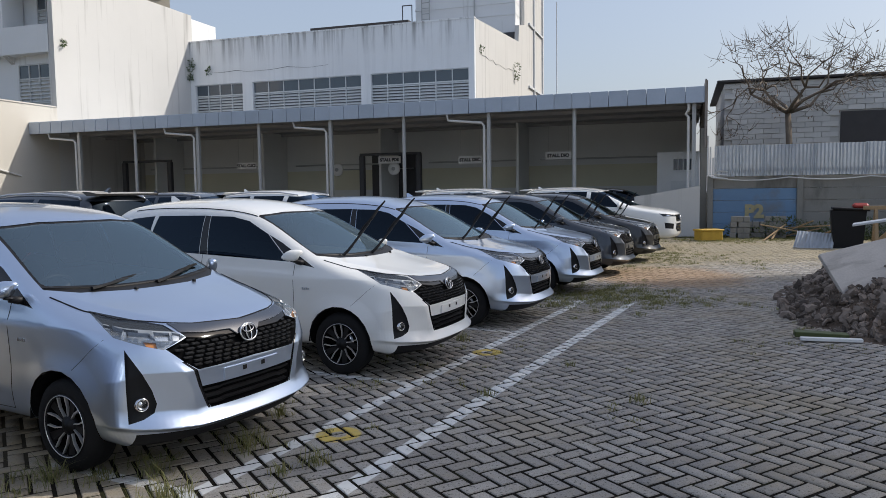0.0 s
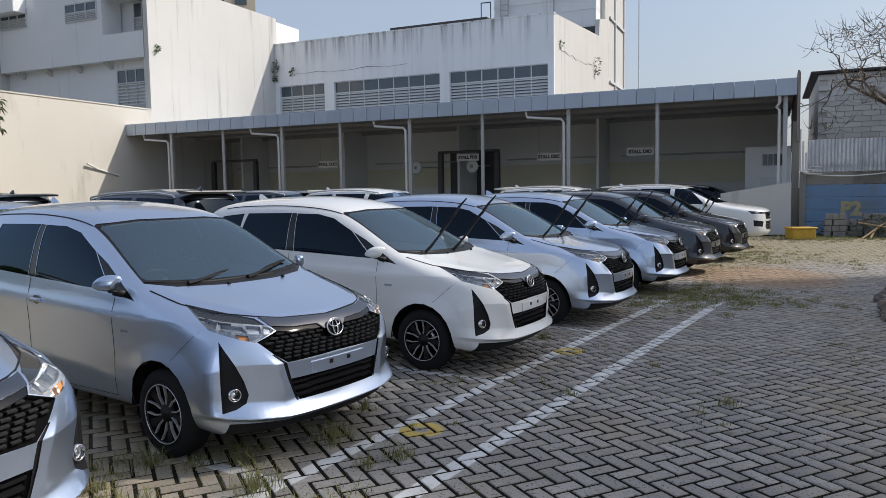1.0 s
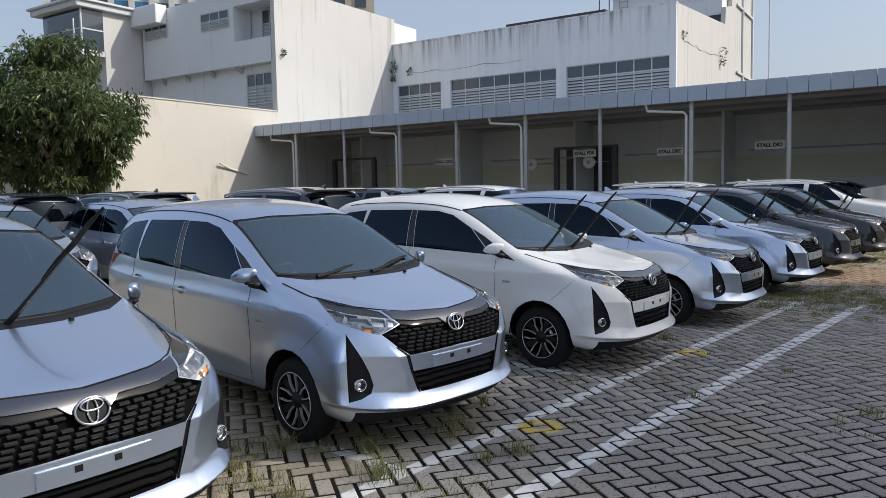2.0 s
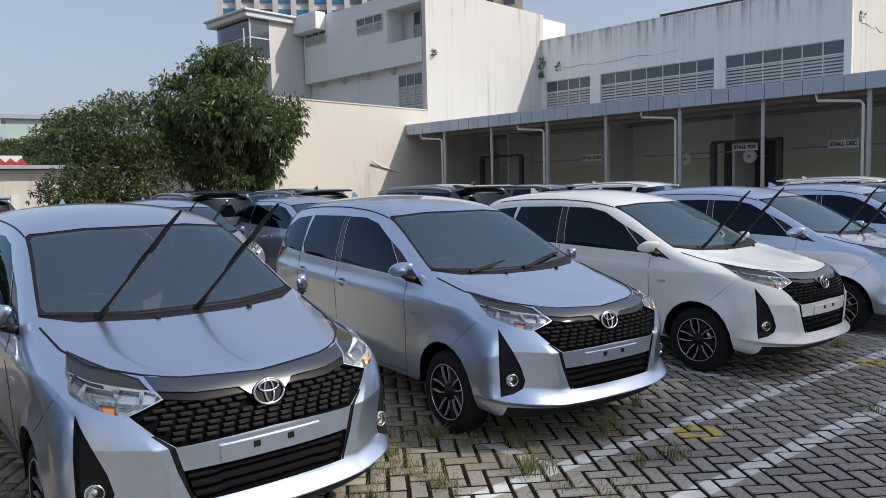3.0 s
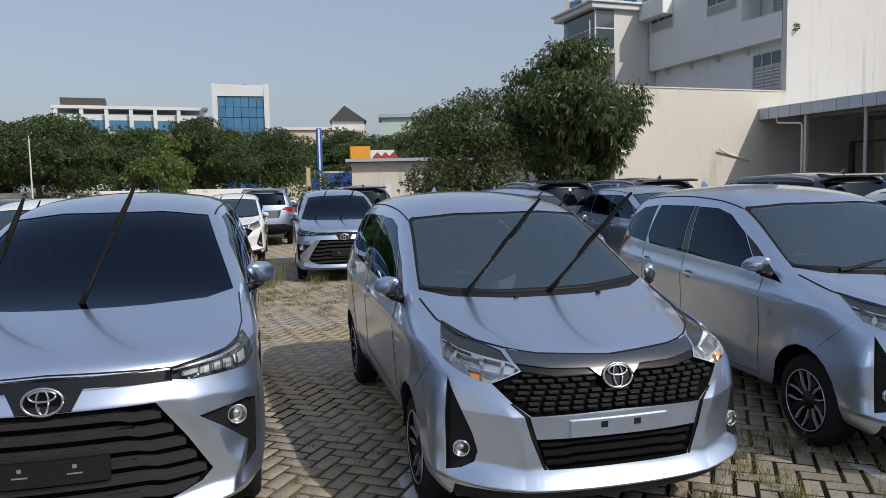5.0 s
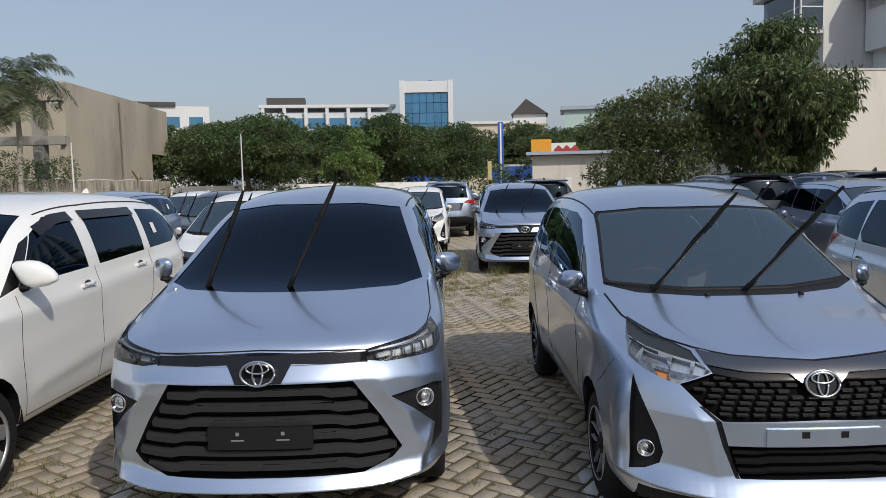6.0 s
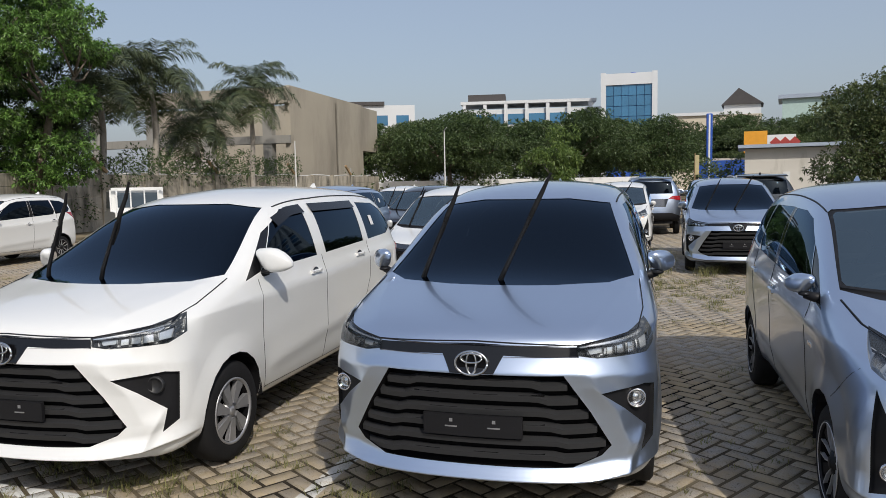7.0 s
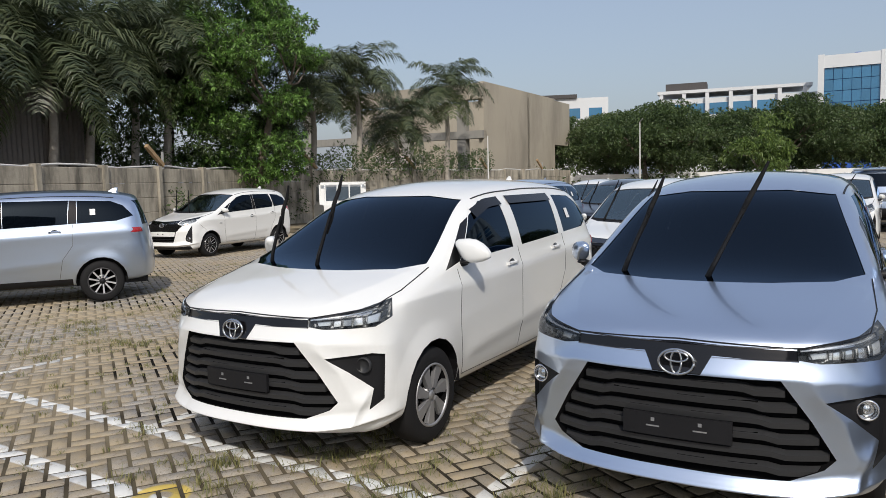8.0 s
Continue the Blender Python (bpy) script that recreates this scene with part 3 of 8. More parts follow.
def corrugated(x0, x1, z0, z1, pitch=0.12, amp=0.022):
    bm = bmesh.new()
    n = int((x1 - x0) / (pitch / 6))
    rows = [[bm.verts.new((x0 + (x1 - x0) * i / n, amp * math.sin(2 * math.pi * (x1 - x0) * i / n / pitch), z)) for i in range(n + 1)] for z in (z0, z1)]
    for i in range(n):
        bm.faces.new((rows[0][i], rows[0][i + 1], rows[1][i + 1], rows[1][i]))
    bmesh.ops.solidify(bm, geom=bm.faces[:], thickness=0.004)
    return bm


zf = thing("zinc_fence", "corrugated zinc sheet fence above the wall", "fence", SITE)
for i in range(17):
    c0 = corrugated(0.0, 0.88, 0, 1.06 + 0.04 * random.random())
    sh = part("sheet", c0, M["zinc"], zf)
    sh.location = (0.35 + 0.8 * i, 0.10 - 0.012 * (i % 2), 2.14)
part("rail", boxed(0.35, 14.2, 0.14, 0.18, 2.4, 2.45), M["wood"], zf)
hose = site("cable", tubed([(0.3 + 0.5 * k, 0.05, 2.08 - 0.10 * abs(math.sin(k * 0.62))) for k in range(22)], 0.02, 6), M["pipe_white"], "sagging white cable along the wall", "cable", kind="")

site("wall_corner", boxed(-0.12, 0.10, 0.3, 1.4, 0, 3.9), M["concrete"], "grey concrete wall end beside the canopy", "wall")
for k in range(3):
    site("drain_pipe", tubed([(0.12 + 0.09 * k, 0.05, 3.6 - 0.4 * k), (0.12 + 0.09 * k, 0.02, 2.2), (0.3 + 0.1 * k, 0.0, 2.1 + 0.12 * k), (0.8, 0.02, 2.05 + 0.12 * k)], 0.03, 6), M["pipe_white"], "white pipe bent round the wall end", "pipe", kind="")

# block house behind
hs = thing("block_house", "unplastered concrete block house with a flat roof", "house", SITE)
part("core", boxed(0.9, 14, 5.35, 14, 0, 6.1), M["mortar"], hs)
part("roof_slab", boxed(0.6, 14.4, 5.1, 14.4, 6.12, 6.22, 0.02), M["roof_dark"], hs)
for r in range(15):
    for k in range(11):
        x = 0.9 + 0.62 * k + (0.31 if r % 2 else 0)
        z = 2.9 + 0.212 * r
        if not (4.95 < x + 0.3 < 7.6 and z < 4.75):
            part("block", boxed(x, x + 0.605, 5.27, 5.36, z, z + 0.2, 0.006), M["block"], hs)
# dark sheet on the solid core; its colour imitates the shade inside a door
part("doorway", boxed(5.3, 7.4, 5.30, 5.36, 2.9, 4.75), M["roof_dark"], hs)

# added neighbours outside the view: the tower is shaped to shade the aisle
shade = thing("building_tower", "plain tall unseen tower added to shade the aisle", "building", kind="structure")
tp = bmesh.new()
prism(tp, [(49.5, 23.0), (45.95, 14.05), (47.7, 13.75), (63.0, 8.0), (76.0, 12.0), (64.0, 26.0)], 2, 0.0, 45.0)
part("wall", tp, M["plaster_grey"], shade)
near = thing("building_near", "plain low neighbouring building", "building", pose(27.0, 2.0, 0, 0, 0, -18.1), kind="structure")
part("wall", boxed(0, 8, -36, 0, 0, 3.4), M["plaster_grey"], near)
back = thing("wall_back", "plain rendered wall closing the lot", "wall", pose(-4.0, -24.0, 0, 0, 0, -18.1), kind="structure")
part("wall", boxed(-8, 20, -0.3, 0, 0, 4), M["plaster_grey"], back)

# boundary fence of precast panels on the left, in two runs
def fence_run(m, n, first):
    fence = thing("wall_fence", "weathered precast concrete boundary wall", "wall", m, kind="structure")
    for i in range(n):
        x = 2.5 * i
        part("post", boxed(x - 0.09, x + 0.09, -0.12, 0.12, 0, 2.42, 0.01), M["concrete_old"], fence)
        for k in range(5):
            part("panel", boxed(x + 0.09, x + 2.41, -0.035, 0.035, 0.47 * k + 0.004, 0.47 * (k + 1) - 0.006, 0.01), M["concrete_old"], fence)
        if i % 3 == first:
            br = part("wire_arm", boxed(-0.06, 0.06, -0.06, 0.06, 0, 1.0, 0, pose(x + 0.3, 0, 2.45, 0, -52, 0)), M["wood"], fence, "pale slanting barbed-wire arm")
            part("wire_foot", boxed(x + 0.27, x + 0.33, -0.03, 0.03, 2.3, 2.9), M["steel"], br)
    arm = thing("fence_pipe", "white pipe run along the fence top", "pipe", m)
    part("pipe", tubed([(1.2 * k, 0.15, 2.40 + 0.05 * math.sin(k * 1.9)) for k in range(int(n * 2.5 / 1.2))], 0.03, 6), M["pipe_white"], arm)
    part("clip", boxed(-0.02, 0.02, 0.0, 0.16, 2.36, 2.40), M["steel"], arm)


fence_run(pose(-11.0, -14.2, 0, 0, 0, 170.0), 8, 2)
fence_run(pose(-30.7, -10.75, 0, 0, 0, 151.0), 12, 1)

# ---- cars: a smooth shell lofted from sections, out of which panes, lamps and grilles are cut
COMPACT = dict(
    name="compact_mpv", width=1.655, height=1.652, nose_x=2.05, tail_x=-2.02, wheelbase=2.525, track=0.715, tyre=0.292, rim=0.195, arch=0.350,
    xs=[1.98, 1.80, 1.45, 1.08, 0.66, 0.24, -0.3, -0.9, -1.4, -1.75, -1.88],
    top=[0.88, 0.94, 1.01, 1.075, 1.32, 1.545, 1.62, 1.625, 1.60, 1.555, 1.50],
    rail=[0.70, 0.735, 0.755, 0.755, 0.705, 0.655, 0.65, 0.645, 0.635, 0.615, 0.59],
    drop=[0.03, 0.035, 0.035, 0.04, 0.065, 0.07, 0.07, 0.07, 0.07, 0.075, 0.09],
    belt=[0.70, 0.78, 0.87, 0.94, 0.955, 0.96, 0.975, 0.99, 1.01, 1.03, 1.03],
    beltw=[0.80, 0.815, 0.825, 0.83, 0.835, 0.84, 0.84, 0.835, 0.83, 0.81, 0.785],
    bulgew=[0.85, 0.85, 0.85, 0.845, 0.84, 0.84, 0.84, 0.845, 0.845, 0.83, 0.81],
    loww=[0.85, 0.845, 0.83, 0.81, 0.805, 0.805, 0.805, 0.81, 0.82, 0.82, 0.80],
    sill=[0.19, 0.20, 0.22, 0.23, 0.23, 0.23, 0.23, 0.23, 0.25, 0.28, 0.30],
    nose=([0.15, 0.25, 0.32, 0.45, 0.60, 0.75, 0.84, 0.90], [1.96, 2.06, 2.06, 2.02, 2.03, 2.02, 1.99, 1.93]),
    tail=([0.25, 0.40, 0.65, 0.90, 1.10, 1.30, 1.50], [-1.98, -2.04, -2.05, -2.0, -1.95, -1.90, -1.80]),
    plan=0.24,
    lines=[("side", [-1.95, -0.3, 0.8, 1.62], [1.0, 0.93, 0.90, 0.90], 0.017, 0.09, 0.20), ("side", [-0.95, 0.75], [0.56, 0.46], 0.013, 0.16, 0.08),
           ("top", [1.05, 1.45, 1.92], [0.66, 0.56, 0.40], 0.012, 0.16, 0.22), ("lip", [0, 0.45, 0.74, 0.86], [0.315, 0.315, 0.345, 0.37], 0.058, 0.10, 0.035), ("lip", [0, 0.45, 0.70, 0.84], [0.64, 0.64, 0.66, 0.60], 0.022, 0.17, 0.28),
           ("up", [0.38, 0.535, 0.64, 0.72], [0.44, 0.46, 0.50, 0.56], 0.016, 0.13, 0.09)])
FAMILY = dict(
    name="family_mpv", width=1.73, height=1.695, nose_x=2.235, tail_x=-2.17, wheelbase=2.75, track=0.755, tyre=0.312, rim=0.20, arch=0.36,
    xs=[2.13, 1.98, 1.65, 1.30, 0.85, 0.42, -0.2, -0.9, -1.5, -1.9, -2.03],
    top=[0.965, 1.03, 1.095, 1.15, 1.39, 1.625, 1.69, 1.695, 1.665, 1.615, 1.56],
    rail=[0.76, 0.79, 0.80, 0.795, 0.745, 0.685, 0.675, 0.67, 0.66, 0.64, 0.62],
    drop=[0.03, 0.035, 0.035, 0.04, 0.065, 0.07, 0.07, 0.07, 0.07, 0.075, 0.09],
    belt=[0.86, 0.93, 0.98, 1.02, 1.03, 1.035, 1.045, 1.06, 1.075, 1.09, 1.09],
    beltw=[0.86, 0.87, 0.875, 0.875, 0.875, 0.875, 0.875, 0.87, 0.865, 0.845, 0.82],
    bulgew=[0.90, 0.895, 0.89, 0.885, 0.88, 0.88, 0.88, 0.885, 0.885, 0.87, 0.845],
    loww=[0.90, 0.89, 0.87, 0.85, 0.845, 0.845, 0.845, 0.85, 0.86, 0.855, 0.835],
    sill=[0.20, 0.21, 0.23, 0.24, 0.24, 0.24, 0.24, 0.24, 0.26, 0.29, 0.31],
    nose=([0.18, 0.28, 0.36, 0.50, 0.70, 0.85, 0.96, 1.02], [2.12, 2.23, 2.23, 2.20, 2.21, 2.20, 2.16, 2.10]),
    tail=([0.25, 0.40, 0.65, 0.95, 1.15, 1.35, 1.60], [-2.14, -2.20, -2.21, -2.16, -2.11, -2.06, -1.95]),
    plan=0.24,
    lines=[("side", [-2.05, -0.3, 0.9, 1.78], [1.08, 1.02, 0.98, 0.955], 0.018, 0.09, 0.18), ("side", [-0.9, 0.9], [0.62, 0.48], 0.014, 0.18, 0.09),
           ("top", [1.32, 1.7, 2.1], [0.70, 0.64, 0.52], 0.012, 0.14, 0.25), ("lip", [0, 0.50, 0.72, 0.90], [0.272, 0.272, 0.300, 0.345], 0.082, 0.080, 0.03),
           ("up", [0.34, 0.43, 0.60, 0.72, 0.82], [0.69, 0.715, 0.655, 0.56, 0.50], 0.018, 0.10, 0.10), ("lip", [0, 0.5, 0.80, 0.90], [0.79, 0.785, 0.75, 0.72], 0.03, 0.10, 0.30), ("up", [0.22, 0.34, 0.52], [0.65, 0.715, 0.80], 0.022, 0.04, 0.10)])
SUV = dict(
    name="tall_suv", width=1.855, height=1.80, nose_x=2.40, tail_x=-2.36, wheelbase=2.745, track=0.77, tyre=0.385, rim=0.235, arch=0.44,
    xs=[2.30, 2.12, 1.75, 1.20, 0.80, 0.36, -0.2, -0.9, -1.6, -2.05, -2.2],
    top=[1.06, 1.12, 1.18, 1.24, 1.46, 1.70, 1.80, 1.815, 1.80, 1.74, 1.68],
    rail=[0.72, 0.76, 0.79, 0.79, 0.74, 0.69, 0.68, 0.67, 0.655, 0.64, 0.62],
    drop=[0.03, 0.035, 0.035, 0.04, 0.065, 0.07, 0.07, 0.07, 0.07, 0.075, 0.09],
    belt=[0.92, 1.0, 1.05, 1.10, 1.12, 1.13, 1.14, 1.16, 1.20, 1.22, 1.22],
    beltw=[0.82, 0.88, 0.905, 0.91, 0.91, 0.91, 0.91, 0.905, 0.895, 0.865, 0.84],
    bulgew=[0.86, 0.92, 0.94, 0.93, 0.92, 0.92, 0.92, 0.93, 0.93, 0.90, 0.87],
    loww=[0.85, 0.91, 0.92, 0.89, 0.88, 0.88, 0.88, 0.89, 0.90, 0.88, 0.86],
    sill=[0.34, 0.34, 0.35, 0.35, 0.35, 0.35, 0.35, 0.35, 0.37, 0.42, 0.45],
    nose=([0.30, 0.42, 0.52, 0.66, 0.80, 0.95, 1.04, 1.10], [2.30, 2.42, 2.42, 2.40, 2.40, 2.38, 2.34, 2.28]),
    tail=([0.35, 0.55, 0.75, 1.05, 1.25, 1.50, 1.75], [-2.28, -2.36, -2.36, -2.30, -2.26, -2.20, -2.08]),
    plan=0.24)


def shell(c):
    """The whole smooth outer skin of a car as a bmesh, before anything is cut out of it."""
    fr = [-1.0, -0.66, -0.33, 0.0, 0.33, 0.66, 1.0]
    xs = c["xs"]
    bm = bmesh.new()
    rings = []
    last = len(xs) - 1

    def warp(x, y, z, i):
        if i == 0:
            x = float(np.interp(z, *c["nose"]))
        if i == last:
            x = float(np.interp(z, *c["tail"]))
        s = min(max((x - 1.1) / 0.95, 0), 1)
        x -= c["plan"] * (abs(y) / 0.83) ** 3.2 * s * s * (3 - 2 * s)
        s = min(max((-x - 1.4) / 0.6, 0), 1)
        x += 0.16 * (abs(y) / 0.8) ** 2.6 * s
        return (x, y, z)

    side_rows = []
    for i, x in enumerate(xs):
        zt, rw, dr = c["top"][i], c["rail"][i], c["drop"][i]
        bz, bw, gw, lw, sz = c["belt"][i], c["beltw"][i], c["bulgew"][i], c["loww"][i], c["sill"][i]
        zr = zt - dr
        low = sz + 0.14
        rows = [(lw - 0.06, sz), (lw, low), (gw, 0.5 * (low + bz) + 0.02), (bw, bz), (0.5 * (bw + rw) + 0.022, 0.5 * (bz + zr)), (rw, zr)]
        side_rows.append(rows)
        ring = [(f * rows[0][0], sz) for f in fr]
        ring += [rows[k] for k in range(1, 5)]
        ring += [(f * rw, zr + dr * (1 - f * f)) for f in fr[::-1]]
        ring += [(-rows[k][0], rows[k][1]) for k in range(4, 0, -1)]
        rings.append([bm.verts.new(warp(x, y, z, i)) for y, z in ring])
    n = len(rings[0])
    for a, b in zip(rings, rings[1:]):
        for k in range(n):
            bm.faces.new((a[k], b[k], b[(k + 1) % n], a[(k + 1) % n]))
    for i, ring in ((0, rings[0]), (last, rings[-1])):
        rows = side_rows[i]
        grid = [[None] * 7 for _ in range(6)]
        for j in range(7):
            grid[0][j], grid[5][j] = ring[j], ring[17 - j]
        for k in range(1, 5):
            grid[k][6], grid[k][0] = ring[6 + k], ring[n - k]
            for j in range(1, 6):
                zz = rows[k][1]
                grid[k][j] = bm.verts.new(warp(xs[i], fr[j] * rows[k][0], zz, i))
        for k in range(5):
            for j in range(6):
                q = (grid[k][j], grid[k][j + 1], grid[k + 1][j + 1], grid[k + 1][j])
                bm.faces.new(q if i == 0 else q[::-1])
    bmesh.ops.recalc_face_normals(bm, faces=bm.faces)
    me = bpy.data.meshes.new("shell")
    bm.to_mesh(me)
    bm.free()
    ob = bpy.data.objects.new("shell", me)
    scene.collection.objects.link(ob)
    mod = ob.modifiers.new("smooth", "SUBSURF")
    mod.levels = mod.render_levels = 3 if c.get("lines") else 2
    dg = bpy.context.evaluated_depsgraph_get()
    dg.update()
    out = bmesh.new()
    out.from_object(ob, dg)
    bpy.data.objects.remove(ob)
    bpy.data.meshes.remove(me)
    ky = c["width"] / 2 / max(v.co.y for v in out.verts)
    kz = c["height"] / max(v.co.z for v in out.verts)
    front, back = max(v.co.x for v in out.verts), min(v.co.x for v in out.verts)
    for v in out.verts:
        v.co.y *= ky
        v.co.z *= 1 + (kz - 1) * min(max((v.co.z - 1.0) / 0.5, 0), 1)
        v.co.x *= (c["nose_x"] / front) if v.co.x > 0 else (c["tail_x"] / back)
    if c.get("lines"):
        for test in (lambda p: p.x > 1.15 and p.z < 1.1, lambda p: p.x > 1.45 and p.z < 0.74):
            es = list({e for f in out.faces if test(f.calc_center_median()) for e in f.edges})
            bmesh.ops.subdivide_edges(out, edges=es, cuts=1, use_grid_fill=True)
    press_lines(c, out)
    return out


def ease(v, lo, hi):
    s = min(max((v - lo) / (hi - lo), 0.0), 1.0)
    return s * s * (3 - 2 * s)


def press_lines(c, bm):
    """Fold the pressed lines, flared arches and bumper lip of the sheet metal into the skin."""
    bm.normal_update()
    moves = []
    for v in bm.verts:
        x, y, z = v.co
        n = v.normal
        flat = Vector((n.x, n.y, 0))
        d = Vector()
        for kind, us, ws, amp, plus, minus in c.get("lines", ()):
            if kind == "side":
                w, u, q, way = ease(abs(n.y), 0.35, 0.75), x, z, flat
            elif kind == "top":
                w, u, q, way = ease(n.z, 0.45, 0.8), x, abs(y), n
            elif kind == "lip":
                w, u, q, way = ease(x, 0.5 * c["wheelbase"] + c["arch"] - 0.02, 0.5 * c["wheelbase"] + c["arch"] + 0.16) * ease(1 - abs(n.z), 0.1, 0.5), abs(y), z, flat
            else:
                w, u, q, way = ease(n.x, 0.2, 0.6) * ease(x, 1.2, 1.5), z, abs(y), flat
            if w <= 0:
                continue
            q -= float(np.interp(u, us, ws))
            f = 1 - q / plus if q > 0 else 1 + q / minus
            if f > 0:
                fade = 1.0 if kind == "lip" else ease(u, us[0] - 0.02, us[0] + 0.12) * ease(-u, -us[-1] - 0.02, -us[-1] + 0.12)
                d += way * (amp * f ** 1.6 * w * fade * (1 - 0.7 * ease(abs(y), 0.58, 0.84) if kind == "lip" else 1))
        for wx in (0.5 * c["wheelbase"], -0.5 * c["wheelbase"]):
            r = math.hypot(x - wx, z - c["tyre"]) - c["arch"]
            if -0.05 < r < 0.13 and z > 0.2 and c.get("lines"):
                d += flat * (0.020 * (1 - max(r, 0) / 0.13) ** 1.4 * ease(abs(n.y), 0.4, 0.8))
        moves.append(d)
    for v, d in zip(bm.verts, moves):
        v.co += d


SIDE_R = (Vector((1, 0, 0)), Vector((0, 0, 1)), Vector((0, -1, 0)))
SIDE_L = (Vector((1, 0, 0)), Vector((0, 0, 1)), Vector((0, 1, 0)))
FRONT = (Vector((0, 1, 0)), Vector((0, 0, 1)), Vector((1, 0, 0)))
BACK = (Vector((0, 1, 0)), Vector((0, 0, 1)), Vector((-1, 0, 0)))
ABOVE = (Vector((1, 0, 0)), Vector((0, 1, 0)), Vector((0, 0, 1)))


def oblique(deg, side):
    """A view on a front corner from deg degrees off the nose; the first axis runs outwards from the middle."""
    a = radians(deg)
    return (Vector((-math.sin(a), side * math.cos(a), 0)), Vector((0, 0, 1)), Vector((math.cos(a), side * math.sin(a), 0)))


def inside(poly, p):
    r = False
    for (x0, y0), (x1, y1) in zip(poly, poly[1:] + poly[:1]):
        if (y0 > p[1]) != (y1 > p[1]) and p[0] < (x1 - x0) * (p[1] - y0) / (y1 - y0) + x0:
            r = not r
    return r


def cut_out(bm, poly, view, limit=None, facing=0.05):
    """Cut the polygon out of the skin along the view and return it as a bmesh of its own."""
    e1, e2, d = view
    us, vs = [p[0] for p in poly], [p[1] for p in poly]
    pad = 0.02
    u0, u1, v0, v1 = min(us) - pad, max(us) + pad, min(vs) - pad, max(vs) + pad

    def span(f):
        """The face with its reach in the view's two axes, or None where it is of no concern."""
        if f.normal.dot(d) < facing:
            return None
        a = [v.co.dot(e1) for v in f.verts]
        a0, a1 = min(a), max(a)
        if a1 < u0 or a0 > u1:
            return None
        b = [v.co.dot(e2) for v in f.verts]
        b0, b1 = min(b), max(b)
        if b1 < v0 or b0 > v1 or (limit and not limit(f.calc_center_median())):
            return None
        return (f, a0, a1, b0, b1)
    bm.normal_update()
    spans = [q for q in map(span, bm.faces) if q]
    for (a0, b0), (a1, b1) in zip(poly, poly[1:] + poly[:1]):
        lo_a, hi_a, lo_b, hi_b = min(a0, a1) - 0.004, max(a0, a1) + 0.004, min(b0, b1) - 0.004, max(b0, b1) + 0.004
        close, rest = [], []
        for q in spans:
            (close if q[2] > lo_a and q[1] < hi_a and q[4] > lo_b and q[3] < hi_b else rest).append(q)
        fs = [q[0] for q in close]
        if not fs:
            continue
        geom = list({v for f in fs for v in f.verts}) + list({e for f in fs for e in f.edges}) + fs
        edge = e1 * (a1 - a0) + e2 * (b1 - b0)
        no = edge.cross(d).normalized()
        cut = bmesh.ops.bisect_plane(bm, geom=geom, dist=0.0004, plane_co=e1 * a0 + e2 * b0, plane_no=no)
        fs = [f for f in cut["geom"] if isinstance(f, bmesh.types.BMFace)]
        for f in fs:
            f.normal_update()
        spans = rest + [q for q in map(span, fs) if q]
    got = []
    for q in spans:
        m = q[0].calc_center_median()
        if inside(poly, (m.dot(e1), m.dot(e2))):
            got.append(q[0])
    out = bmesh.new()
    made = {}
    for f in got:
        for v in f.verts:
            if v not in made:
                made[v] = out.verts.new(v.co)
        out.faces.new([made[v] for v in f.verts])
    bmesh.ops.delete(bm, geom=got, context="FACES")
    return out


class Skin:
    """Smooth normals of the uncut shell, for all that is cut out of it."""
    def __init__(self, bm):
        bm.normal_update()
        self.tree = BVHTree.FromBMesh(bm)
        bm.faces.ensure_lookup_table()
        self.faces = [([v.co.copy() for v in f.verts], [v.normal.copy() for v in f.verts]) for f in bm.faces]

    def normal(self, p):
        loc, no, i, dist = self.tree.find_nearest(p)
        cos, nos = self.faces[i]
        w = poly_3d_calc(cos, loc)
        return sum((n * k for n, k in zip(nos, w)), Vector()).normalized()

    def out(self, name, bm, mat, parent, label="", lift=0.0, rim=0.0):
        """Link a piece of skin, moved along its normal by lift, with a turned-in edge of depth rim."""
        bm.verts.ensure_lookup_table()
        nos = {v: self.normal(v.co) for v in bm.verts}
        if lift:
            for v in bm.verts:
                v.co += nos[v] * lift
        nn = [nos[v] for v in bm.verts]
        if rim:
            edges = [e for e in bm.edges if e.is_boundary]
            low = {}
            for e in edges:
                for v in e.verts:
                    if v not in low:
                        low[v] = bm.verts.new(v.co - nos[v] * rim)
                        nn.append(nos[v])
            for e in edges:
                a, b = e.verts
                loop = e.link_loops[0]
                if loop.vert == a:
                    bm.faces.new((b, a, low[a], low[b]))
                else:
                    bm.faces.new((a, b, low[b], low[a]))
        ob = mesh_ob(name, bm, mat, parent, label, smooth=True)
        ob.data.normals_split_custom_set_from_vertices([tuple(v) for v in nn])
        return ob


def mirror_poly(poly):
    return [(-y, z) for y, z in poly][::-1]


